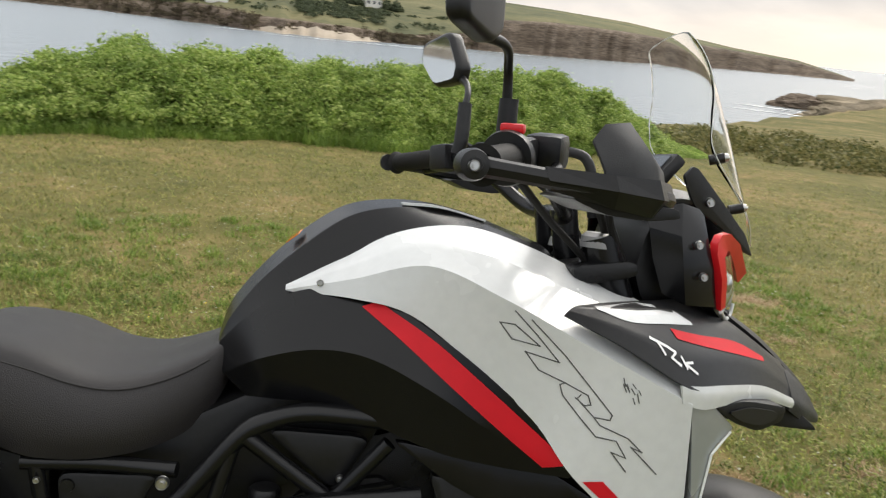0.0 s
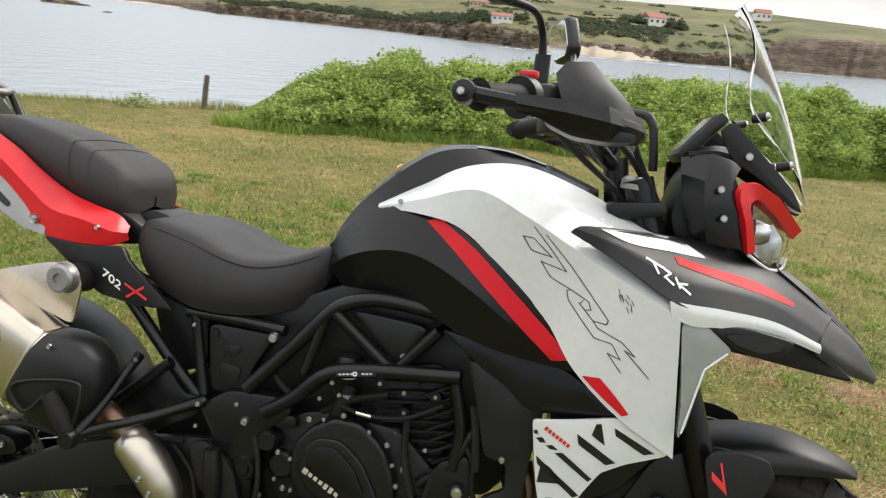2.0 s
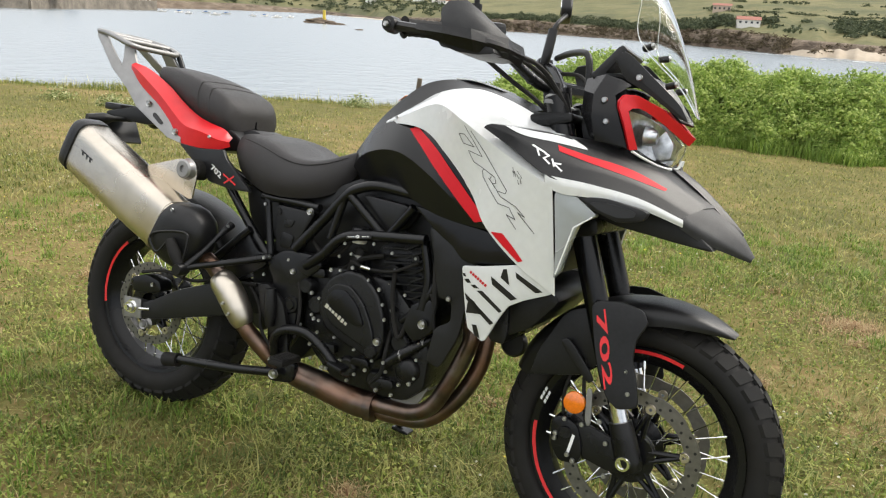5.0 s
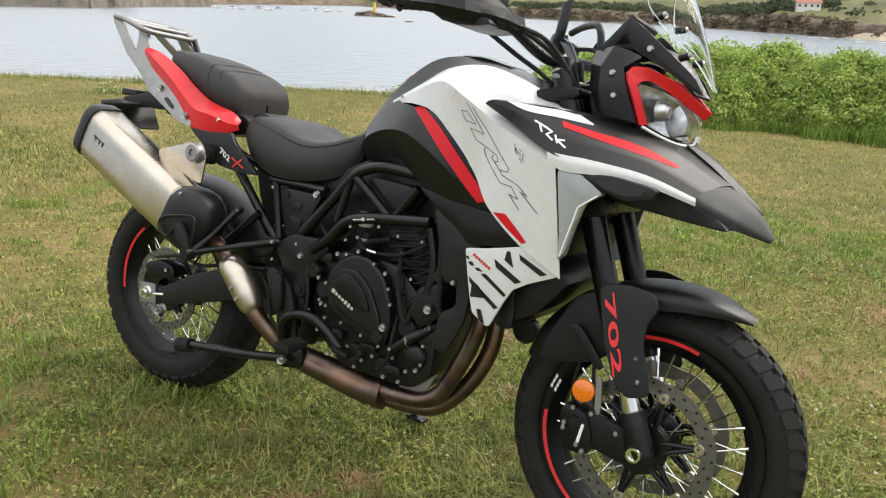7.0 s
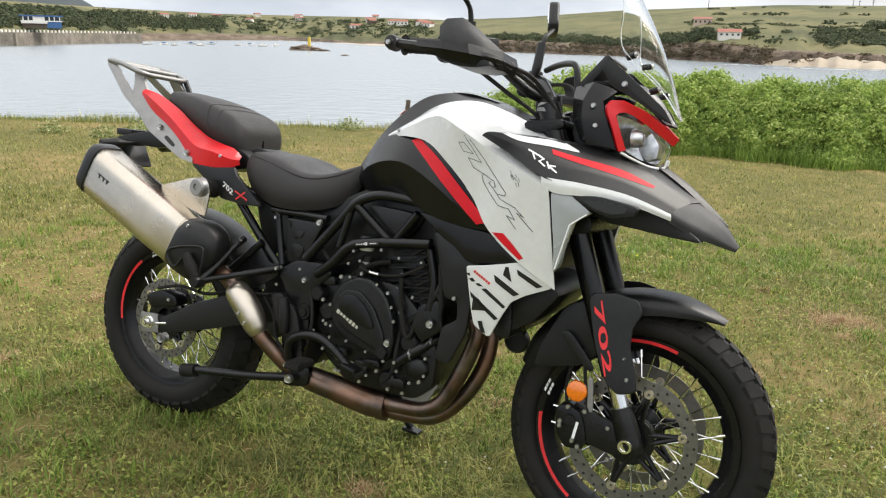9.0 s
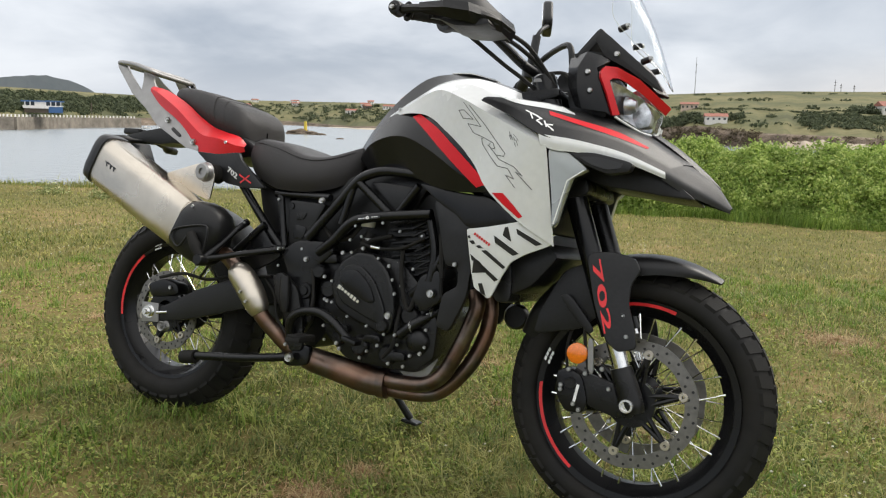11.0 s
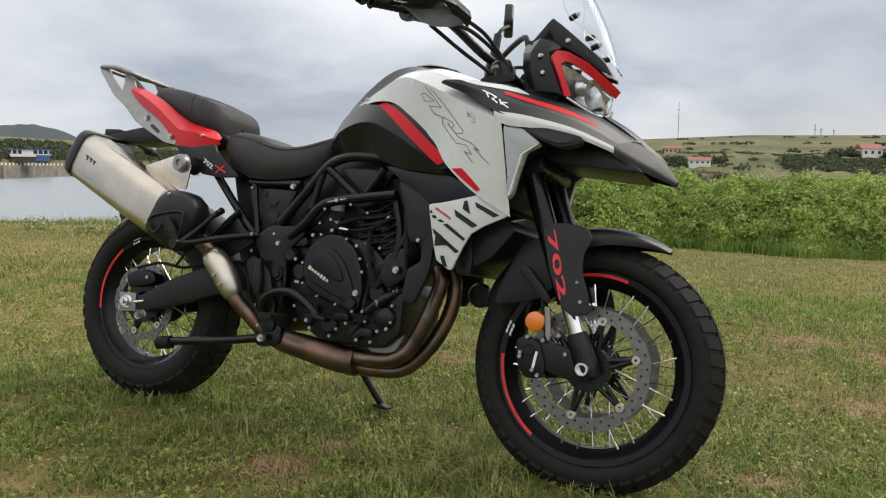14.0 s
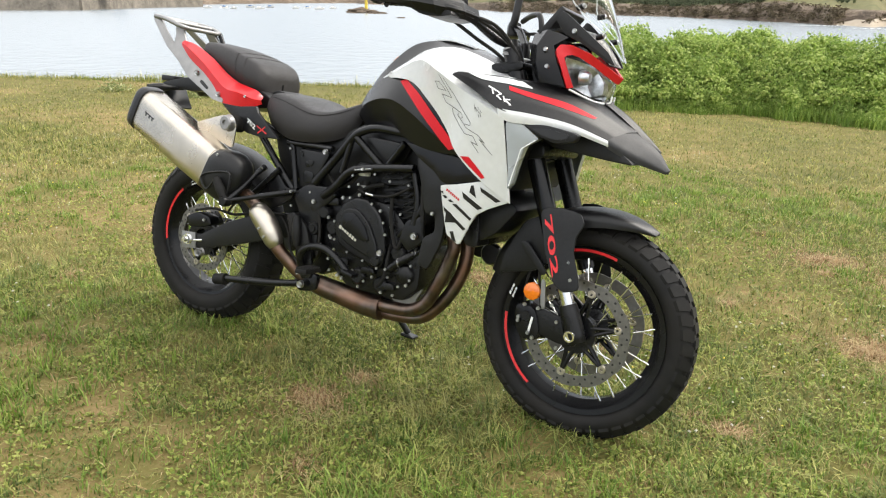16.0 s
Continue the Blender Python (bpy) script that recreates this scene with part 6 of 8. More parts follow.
part("wire_guard", tube([(0.262, -0.300, 0.266), (0.222, -0.296, 0.226), (0.190, -0.294, 0.256), (0.215, -0.294, 0.278), (0.307, -0.294, 0.294), (0.323, -0.296, 0.268), (0.312, -0.298, 0.205)], 0.0032, 50, 8), BLACK, MC)
part("shock_spring", tube([(0.40, 0, 0.10), (0.46, 0, 0.34)], 0.030, seg=18), ENGINE_BLACK, MC)
cs = part("centre_stand", tube([(0.185, -0.170, -0.104), (0.260, -0.170, -0.095), (0.420, -0.168, -0.072), (0.560, -0.165, -0.045)], 0.0125, 24, 14), FRAME_BLACK, MC, "black folded centre stand")
part("rubber_foot", tube([(0.175, -0.170, -0.112), (0.225, -0.170, -0.102)], 0.020, seg=16), RUBBER, cs)
bolt(cs, (0.569, -0.182, -0.043), 2.1)
part("stand_bracket", plate(rounded([(0.52, -0.02), (0.62, 0.0), (0.62, -0.06), (0.54, -0.075)]), -0.145, -0.165, 0.004), FRAME_BLACK, MC)
part("peg_plate", plate(rounded([(0.470, 0.175), (0.500, 0.190), (0.560, 0.150), (0.590, 0.060), (0.600, -0.020), (0.555, -0.030), (0.530, 0.060), (0.490, 0.110)], 4, 0.25), -0.156, -0.172, 0.004), ENGINE_BLACK, MC, "black footrest plate")
part("hydraulic_cylinder", tube([(0.520, -0.178, 0.180), (0.532, -0.178, 0.080)], [0.014, 0.017, 0.017, 0.012], 10, 14), ENGINE_BLACK, MC)
bm = bmesh.new()
box(bm, (0.046, 0.080, 0.014), (0.634, -0.235, 0.022), 0.004, Matrix.Rotation(radians(-4), 4, "Y"))
peg = part("footpeg", bm, RUBBER, MC, "black ribbed rubber footpeg")
for i in range(7):
    bm = bmesh.new()
    box(bm, (0.044, 0.005, 0.007), (0.634, -0.203 - 0.0108 * i, 0.031), 0.001)
    part("rib", bm, RUBBER, peg)
part("heel_guard", tube([(0.560, -0.180, 0.010), (0.566, -0.195, 0.060), (0.600, -0.200, 0.090), (0.660, -0.200, 0.098), (0.715, -0.200, 0.075), (0.762, -0.200, 0.040)], 0.0125, 34, 12), FRAME_BLACK, MC, "black tubular brake pedal")
bm = bmesh.new()
box(bm, (0.046, 0.040, 0.014), (0.775, -0.205, 0.040), 0.004, Matrix.Rotation(radians(12), 4, "Y"))
part("pedal_pad", bm, FRAME_BLACK, MC)
for at in ((0.532, -0.180, 0.095), (0.545, -0.174, 0.045), (0.545, -0.174, -0.010), (0.735, -0.213, 0.028)):
    bolt(MC, at, 1.0)
stand = part("side_stand", tube([(0.640, 0.150, -0.020), (0.715, 0.185, -0.150), (0.775, 0.213, -0.236)], [0.015, 0.012, 0.012], 20, 12), FRAME_BLACK, MC, "black side stand carrying the weight")
part("stand_foot", plate(rounded([(0.752, -0.236), (0.808, -0.242), (0.808, -0.252), (0.752, -0.248)]), 0.195, 0.235, 0.003), FRAME_BLACK, stand)
part("gear_side_case", lathe([(0.0, 0.03), (0.07, 0.03), (0.085, 0.02), (0.09, 0.0), (0.0, 0.0)], 36, centre=(0.78, 0.125, 0.16), close=False), ENGINE_BLACK, MC)
part("horn", lathe([(0.0, -0.012), (0.030, -0.012), (0.036, -0.004), (0.036, 0.008), (0.012, 0.016), (0.0, 0.016)], 26, centre=(1.135, 0.06, 0.150), close=False), BLACK, MC, "round black horn")
part("horn_stay", tube([(1.128, 0.055, 0.24), (1.135, 0.062, 0.17)], 0.008, seg=8), BLACK, MC)

# ---- cockpit ----
def bar_path(s):
    return [(1.150, 0.0, 0.800), (1.145, s * 0.055, 0.800), (1.125, s * 0.120, 0.812), (1.060, s * 0.200, 0.868), (1.010, s * 0.270, 0.878), (0.930, s * 0.410, 0.858)]


for s in (-1, 1):
    part("handlebar", tube(bar_path(s), 0.0125, 40, 14), BLACK_SATIN, MC, "black tapered handlebar")
    part("riser", tube([(1.165, s * 0.045, 0.735), (1.150, s * 0.045, 0.812)], 0.021, seg=18), BLACK_SATIN, MC)
    grip = lathe([(0.0135, -0.062), (0.0185, -0.062)] + [(0.0185 - 0.0014 * (i % 2), -0.06 + 0.008 * i) for i in range(16)] + [(0.023, 0.066), (0.0135, 0.066)], 22, "x")
    ax = (Vector((0.930, s * 0.410, 0.858)) - Vector((1.010, s * 0.270, 0.878))).normalized()
    part("grip", grip, RUBBER, MC, "black ribbed grip", local=Matrix.Translation(Vector((0.968, s * 0.345, 0.867))) @ ax.to_track_quat("X", "Z").to_matrix().to_4x4())
    q = ax.to_track_quat("X", "Z").to_matrix().to_4x4()
    sw = bmesh.new()
    box(sw, (0.050, 0.044, 0.050), (0, 0, 0), 0.010)
    part("switch_block", sw, BLACK, MC, local=Matrix.Translation((1.010, s * 0.262, 0.876)) @ q)
    if s < 0:
        rs = lathe([(0.019, -0.010), (0.032, -0.010), (0.034, 0.0), (0.032, 0.010), (0.019, 0.010)], 28, "x")
        part("throttle_collar", rs, BLACK, MC, local=Matrix.Translation((0.988, -0.300, 0.872)) @ q)
        sb = bmesh.new()
        box(sb, (0.014, 0.030, 0.012), (0, 0, 0.034), 0.004)
        part("kill_switch", sb, RED, MC, "red engine stop switch", local=Matrix.Translation((0.994, -0.292, 0.874)) @ q)
        mc = bmesh.new()
        box(mc, (0.055, 0.05, 0.045), (1.055, -0.235, 0.888), 0.010, q)
        part("brake_master_cylinder", mc, BLACK, MC)
    lev = tube([(1.055, s * 0.235, 0.872), (1.060, s * 0.27, 0.868), (1.035, s * 0.33, 0.860), (0.995, s * 0.40, 0.850)], [0.010, 0.007, 0.006, 0.008], 24, 10)
    part("lever", lev, BLACK_SATIN, MC, "black hand lever")
    # hand guard: end boss, outer spar, cover and deflector
    spar = tube([(0.922, s * 0.423, 0.858), (0.960, s * 0.436, 0.855), (1.040, s * 0.456, 0.849), (1.100, s * 0.445, 0.846), (1.150, s * 0.395, 0.842), (1.165, s * 0.330, 0.838)], [0.0115, 0.0105, 0.0100, 0.0105, 0.0105, 0.009], 36, 8)
    hg = part("hand_guard", spar, BLACK, MC, "black hand guard with a raised wind deflector")
    part("guard_shell", skin([[(0.990, s * 0.452, 0.864), (0.994, s * 0.458, 0.850), (1.000, s * 0.446, 0.840)], [(1.058, s * 0.470, 0.862), (1.062, s * 0.474, 0.846), (1.066, s * 0.456, 0.828)], [(1.112, s * 0.455, 0.862), (1.118, s * 0.458, 0.842), (1.116, s * 0.436, 0.822)], [(1.160, s * 0.380, 0.860), (1.168, s * 0.382, 0.840), (1.160, s * 0.362, 0.822)], [(1.166, s * 0.305, 0.856), (1.172, s * 0.303, 0.838), (1.162, s * 0.297, 0.816)]], 0, 0, 0.006, centre=(1.05, s * 0.30, 0.84), faceted=True), BLACK, hg, smooth=False)
    part("deflector", skin([[(1.038, s * 0.446, 0.896), (1.044, s * 0.456, 0.880), (1.050, s * 0.460, 0.866), (1.056, s * 0.458, 0.850)], [(1.050, s * 0.443, 0.913), (1.066, s * 0.455, 0.892), (1.080, s * 0.458, 0.872), (1.090, s * 0.453, 0.852)], [(1.082, s * 0.430, 0.919), (1.100, s * 0.438, 0.896), (1.114, s * 0.438, 0.876), (1.124, s * 0.430, 0.854)], [(1.108, s * 0.396, 0.901), (1.128, s * 0.398, 0.886), (1.142, s * 0.396, 0.872), (1.150, s * 0.388, 0.856)], [(1.124, s * 0.350, 0.876), (1.142, s * 0.350, 0.870), (1.152, s * 0.350, 0.864), (1.158, s * 0.346, 0.857)]], 0, 0, 0.006, centre=(1.0, s * 0.30, 0.85), faceted=True), GREY_PLASTIC, hg, "dark grey wind deflector", sharp=75)
    part("guard_floor", plate(rounded([(1.03, 0.834), (1.07, 0.820), (1.12, 0.818), (1.155, 0.824), (1.15, 0.835), (1.04, 0.838)], 3, 0.2), s * 0.300, s * 0.425, 0.006), BLACK, hg)
    part("end_weight", lathe([(0.0, -0.022), (0.007, -0.022), (0.008, -0.019), (0.0150, -0.017), (0.0170, -0.008), (0.0170, 0.012), (0.0, 0.012)], 24, centre=(0, 0, 0), close=False), BLACK, hg, local=Matrix.Translation((0.920, s * 0.425, 0.858)) @ Matrix.Rotation(0 if s < 0 else math.pi, 4, "Z"))
    bolt(hg, (0.918, s * 0.446, 0.857), 1.0, Matrix.Rotation(0 if s < 0 else math.pi, 4, "Z"))
    # mirror
    bx = 1.005 if s < 0 else 1.030
    part("mirror_boss", tube([(bx, s * 0.215, 0.885), (bx - 0.001, s * 0.214, 0.905), (bx - 0.002, s * 0.216, 0.950)] if s < 0 else [(bx - 0.006, s * 0.220, 0.885), (bx - 0.001, s * 0.220, 0.915), (bx + 0.001, s * 0.228, 0.978)], [0.012, 0.0135, 0.0125], 10, 14), BLACK, MC)
    if s < 0:
        head = (0.922, s * 0.345, 1.040)
        path = [(1.002, s * 0.210, 0.945), (0.996, s * 0.222, 0.985), (0.980, s * 0.262, 1.008), (head[0] + 0.012, head[1] - s * 0.035, head[2] - 0.030)]
        shape = rounded([(-0.070, -0.038), (-0.062, 0.046), (0.030, 0.060), (0.072, 0.040), (0.066, -0.028), (0.030, -0.048)], 5, 0.22)
        R = Matrix.Translation(head) @ Matrix.Rotation(radians(58), 4, "Z") @ Matrix.Rotation(radians(-4), 4, "X") @ Matrix.Scale(0.92, 4)
    else:
        head = (1.034, s * 0.300, 1.030)
        path = [(1.031, s * 0.226, 0.975), (1.036, s * 0.240, 0.998), (1.038, s * 0.268, 1.016), head]
        shape = rounded([(-0.010, 0.022), (0.000, -0.006), (0.088, -0.014), (0.150, 0.040), (0.142, 0.078), (0.034, 0.094)], 5, 0.22)
        R = Matrix.Translation(head) @ Matrix.Rotation(radians(110), 4, "Z") @ Matrix.Rotation(radians(-4), 4, "X")
    part("mirror_stem", tube(path, [0.007, 0.006, 0.006, 0.008], 24, 10), BLACK, MC)
    mh = bmesh.new()
    plate(shape, -0.016, 0.014, 0.010, mh, segments=3)
    mir = part("mirror", mh, BLACK, MC, "black rear-view mirror", local=R)
    ca, cb0 = sum(q[0] for q in shape) / len(shape), sum(q[1] for q in shape) / len(shape)
    gm = bmesh.new()
    plate([(ca + (a - ca) * 0.86, cb0 + (b - cb0) * 0.84) for a, b in shape], 0.0145, 0.0160, 0.0, gm)
    part("mirror_glass", gm, MIRROR, mir, "silver mirror glass", smooth=False)

part("screen_brace", tube([(1.060, 0.215, 0.902), (1.120, 0.135, 0.908), (1.185, 0.045, 0.903), (1.206, 0.024, 0.888), (1.215, 0.020, 0.850), (1.222, 0.020, 0.800)], 0.0085, 34, 10), BLACK, MC, "black bent bar behind the dash")
part("key_lock", lathe([(0.0, 0.010), (0.020, 0.010), (0.026, 0.006), (0.028, -0.006), (0.0, -0.006)], 28, "z", centre=(1.175, 0.0, 0.757), close=False), ALLOY, MC)
part("fork_cap", lathe([(0.0, 0.012), (0.020, 0.012), (0.027, 0.006), (0.0275, -0.01), (0.0, -0.01)], 28, "z", centre=(fork_x(0.775), -0.108, 0.772), close=False), ALLOY, MC, "bare alloy fork cap")
part("fork_cap", lathe([(0.0, 0.012), (0.020, 0.012), (0.027, 0.006), (0.0275, -0.01), (0.0, -0.01)], 28, "z", centre=(fork_x(0.775), 0.108, 0.772), close=False), ALLOY, MC, "bare alloy fork cap")
for pts in ([(1.145, -0.30, 0.842), (1.165, -0.20, 0.835), (1.19, -0.14, 0.80), (1.235, -0.11, 0.735)], [(1.06, -0.22, 0.86), (1.13, -0.20, 0.84), (1.19, -0.12, 0.79), (1.23, -0.08, 0.72)],
            [(1.05, 0.22, 0.86), (1.14, 0.19, 0.86), (1.20, 0.11, 0.81), (1.24, 0.06, 0.73)], [(1.02, -0.23, 0.852), (1.09, -0.16, 0.80), (1.15, -0.11, 0.76), (1.22, -0.10, 0.70)]):
    part("cable", tube(pts, 0.0055, 30, 8), RUBBER, MC)
# nacelle, dash, headlight, screen
NAC = [[(1.252, -0.110, 0.828), (1.255, -0.130, 0.800), (1.262, -0.140, 0.755), (1.285, -0.135, 0.705)],
       [(1.300, -0.135, 0.840), (1.289, -0.168, 0.793), (1.295, -0.174, 0.745), (1.310, -0.164, 0.694)],
       [(1.332, -0.124, 0.834), (1.324, -0.163, 0.791), (1.337, -0.165, 0.745), (1.364, -0.147, 0.692)],
       [(1.352, -0.104, 0.826), (1.334, -0.157, 0.796), (1.350, -0.157, 0.750), (1.376, -0.134, 0.687)]]
nac_r, nac_l = both("nacelle", lambda m: skin([flip(q) for q in NAC] if m else NAC, 0, 0, 0.005, centre=(1.30, 0, 0.75), faceted=True), BLACK_SATIN, "black angular headlight nacelle side", sharp=30)
for at in ((1.316, -0.168, 0.783), (1.328, -0.170, 0.738)):
    bolt(nac_r, at, 1.05)
part("lamp_bowl", plate(rounded([(1.36, 0.690), (1.43, 0.672), (1.454, 0.680), (1.456, 0.712), (1.425, 0.752), (1.37, 0.770)], 4, 0.2), -0.042, 0.042, 0.004), LENS_IN, MC)
part("nacelle_core", plate(rounded([(1.262, 0.79), (1.28, 0.825), (1.34, 0.82), (1.368, 0.775), (1.362, 0.68), (1.27, 0.68), (1.25, 0.73)], 3, 0.25), -0.105, 0.105, 0.012), BLACK, MC)
part("nacelle_top", skin([[(1.262, -0.120, 0.838), (1.27, 0, 0.845), (1.262, 0.120, 0.838)], [(1.32, -0.108, 0.846), (1.33, 0, 0.862), (1.32, 0.108, 0.846)], [(1.39, -0.075, 0.826), (1.415, 0, 0.842), (1.39, 0.075, 0.826)], [(1.46, -0.030, 0.766), (1.485, 0, 0.762), (1.46, 0.030, 0.766)]], 24, 17, 0.006, centre=(1.3, 0, 0.7)), BLACK, MC)
REDL = [[(1.382, -0.137, 0.686), (1.396, -0.124, 0.690)], [(1.366, -0.156, 0.735), (1.380, -0.146, 0.735)], [(1.349, -0.164, 0.772), (1.368, -0.153, 0.766)], [(1.348, -0.164, 0.788), (1.374, -0.146, 0.774)], [(1.356, -0.158, 0.800), (1.385, -0.130, 0.777)],
        [(1.380, -0.139, 0.802), (1.399, -0.112, 0.772)], [(1.425, -0.093, 0.785), (1.432, -0.070, 0.752)], [(1.492, -0.010, 0.735), (1.480, -0.008, 0.717)]]
both("lamp_surround", lambda m: skin(REDL, 34, 7, 0.012, centre=(1.35, 0, 0.72), mirror=m, faceted=True), RED, "red headlight surround", sharp=60)
LENS = [[(1.388, -0.127, 0.690), (1.378, -0.142, 0.738), (1.374, -0.143, 0.768)], [(1.412, -0.090, 0.678), (1.412, -0.098, 0.725), (1.405, -0.105, 0.768)], [(1.440, -0.045, 0.668), (1.448, -0.052, 0.708), (1.438, -0.058, 0.748)], [(1.462, 0.0, 0.664), (1.474, 0.0, 0.694), (1.476, 0.0, 0.716)]]
both("lamp_lens", lambda m: skin(LENS, 22, 12, 0.003, centre=(1.35, 0, 0.70), mirror=m), CLEAR, "clear headlight lens")
for s in (-1, 1):
    part("lamp_reflector", skin([[(1.382, s * 0.124, 0.692), (1.368, s * 0.138, 0.738), (1.368, s * 0.138, 0.768)], [(1.392, s * 0.085, 0.682), (1.380, s * 0.085, 0.725), (1.392, s * 0.090, 0.764)], [(1.425, s * 0.040, 0.672), (1.405, s * 0.045, 0.708), (1.425, s * 0.050, 0.746)], [(1.452, s * 0.002, 0.668), (1.455, s * 0.002, 0.694), (1.468, s * 0.002, 0.714)]], 20, 12, 0.002, centre=(1.30, 0, 0.70)), LENS_IN, MC, "faceted bright reflector")
    part("lamp_projector", lathe([(0.0, 0.03), (0.014, 0.028), (0.021, 0.016), (0.022, 0.0), (0.0, 0.0)], 22, "x", centre=(1.395, s * 0.075, 0.722), close=False), LENS_IN, MC)
    part("running_light", tube([(1.386, s * 0.130, 0.684), (1.412, s * 0.094, 0.671), (1.442, s * 0.048, 0.660), (1.468, s * 0.016, 0.662), (1.474, s * 0.012, 0.682)], 0.0032, 30, 10), EDGE, MC, "clear lower running light")
part("lamp_chin", skin([[(1.380, -0.120, 0.684), (1.39, 0, 0.66), (1.380, 0.120, 0.684)], [(1.440, -0.050, 0.655), (1.455, 0, 0.650), (1.440, 0.050, 0.655)], [(1.476, -0.012, 0.660), (1.480, 0, 0.660), (1.476, 0.012, 0.660)]], 20, 13, 0.01, centre=(1.38, 0, 0.72)), BLACK, MC)
dash = bmesh.new()
box(dash, (0.022, 0.165, 0.105), (0, 0, 0), 0.008)
dsh = part("dash_display", dash, BLACK, MC, "black dash with a grey display", local=Matrix.Translation((1.285, 0, 0.868)) @ Matrix.Rotation(radians(38), 4, "Y"))
sd = bmesh.new()
box(sd, (0.002, 0.145, 0.086), (-0.0125, 0, 0.0), 0.0)
part("display_glass", sd, SCREEN_GLASS, dsh, "grey display glass")
for s in (-1, 1):
    sp = part("screen_bracket", plate(rounded([(1.306, 0.880), (1.322, 0.896), (1.335, 0.893), (1.40, 0.843), (1.455, 0.800), (1.478, 0.765), (1.455, 0.772), (1.39, 0.812), (1.335, 0.836)], 4, 0.2), s * 0.074, s * 0.082, 0.003, tilt=-s * 0.42), BLACK, MC, "black screen bracket")
    if s < 0:
        bolt(sp, (1.363, -0.094, 0.845), 1.2)
SCR = []
for u in range(7):
    f = u / 6
    c = Vector((1.492, 0, 0.780)).lerp(Vector((1.322, 0, 1.108)), f) + Vector((0.016, 0, 0.0)) * math.sin(math.pi * f)
    w = (0.012, 0.060, 0.102, 0.112, 0.108, 0.098, 0.078)[u]
    back = (4.0, 8.0, 8.6, 6.5, 4.5, 3.0, 2.0)[u] * w * w
    lift = (0.0, 0.008, 0.022, 0.02, 0.01, 0.0, -0.018)[u]
    SCR.append([(c.x - back * t * t, w * t, c.z + lift * t * t) for t in (-1, -0.66, -0.33, 0, 0.33, 0.66, 1)])
screen = part("windscreen", skin(SCR, 34, 21, 0.0035, centre=(1.2, 0, 0.9)), CLEAR, MC, "tall clear windscreen")
screen.visible_shadow = False
rimv = spline([SCR[i][0] for i in range(7)] + [SCR[6][2], SCR[6][4]] + [SCR[i][6] for i in range(6, -1, -1)], 80)
part("screen_edge", tube([tuple(v) for v in rimv[::4]] + [tuple(rimv[-1])], 0.0007, 90, 6), EDGE, screen, "pale polished edge")
for y, z, x in ((-0.092, 0.915, 1.381), (-0.062, 0.842, 1.440), (0.092, 0.915, 1.381), (0.062, 0.842, 1.440)):
    part("screen_mount", tube([(x - 0.022, y * 0.9, z - 0.006), (x - 0.002, y, z)], 0.008, seg=14), BLACK, MC)
    bolt(MC, (x - 0.002, y, z), 1.15, Matrix.Rotation(radians(62 if y < 0 else 118), 4, "Z"))

# wiring, hoses and small castings round the engine and the swingarm
for pts, r in (([(0.600, -0.135, 0.330), (0.640, -0.140, 0.300), (0.690, -0.140, 0.310), (0.720, -0.135, 0.345)], 0.006), ([(0.560, -0.130, 0.250), (0.590, -0.150, 0.200), (0.605, -0.155, 0.130), (0.600, -0.155, 0.060)], 0.005),
               ([(0.865, -0.120, 0.150), (0.875, -0.150, 0.100), (0.870, -0.150, 0.040), (0.840, -0.140, 0.000)], 0.0055), ([(0.960, -0.150, 0.290), (0.992, -0.160, 0.250), (0.998, -0.160, 0.200), (1.020, -0.155, 0.150)], 0.005),
               ([(0.980, -0.160, 0.350), (0.992, -0.170, 0.300), (1.000, -0.172, 0.240)], 0.008), ([(0.430, -0.150, 0.160), (0.480, -0.165, 0.120), (0.500, -0.170, 0.060), (0.540, -0.172, 0.020)], 0.0045),
               ([(0.700, -0.120, 0.270), (0.760, -0.135, 0.310), (0.820, -0.130, 0.330)], 0.007), ([(0.19, -0.155, 0.130), (0.230, -0.165, 0.180), (0.250, -0.170, 0.240), (0.200, -0.235, 0.262)], 0.004)):
    part("hose", tube(pts, r, 26, 8), RUBBER, MC)
part("subframe_strut", tube([(0.290, -0.155, 0.205), (0.350, -0.155, 0.262), (0.408, -0.152, 0.318)], 0.0105, 16, 12), FRAME_BLACK, MC)
part("linkage", plate(rounded([(0.430, 0.100), (0.500, 0.130), (0.520, 0.080), (0.470, 0.040), (0.440, 0.050)], 4, 0.25), -0.110, -0.130, 0.005), ENGINE_BLACK, MC)
part("starter_boss", lathe([(0.0, -0.03), (0.016, -0.03), (0.022, -0.022), (0.024, 0.0), (0.0, 0.0)], 22, centre=(0.612, -0.128, 0.205), close=False), ENGINE_BLACK, MC)
for x, z, w, h in ((0.895, 0.075, 0.05, 0.035), (0.925, 0.105, 0.035, 0.03), (0.700, 0.055, 0.05, 0.03), (0.800, 0.045, 0.06, 0.025), (0.880, 0.010, 0.06, 0.028), (0.640, 0.245, 0.045, 0.03), (0.945, 0.165, 0.03, 0.05)):
    part("engine_lug", plate(rounded([(x - w / 2, z - h / 2), (x + w / 2, z - h / 2 * 0.6), (x + w / 2 * 0.8, z + h / 2), (x - w / 2 * 0.7, z + h / 2 * 0.8)], 4, 0.3), -0.126, -0.146, 0.004), ENGINE_BLACK, MC)
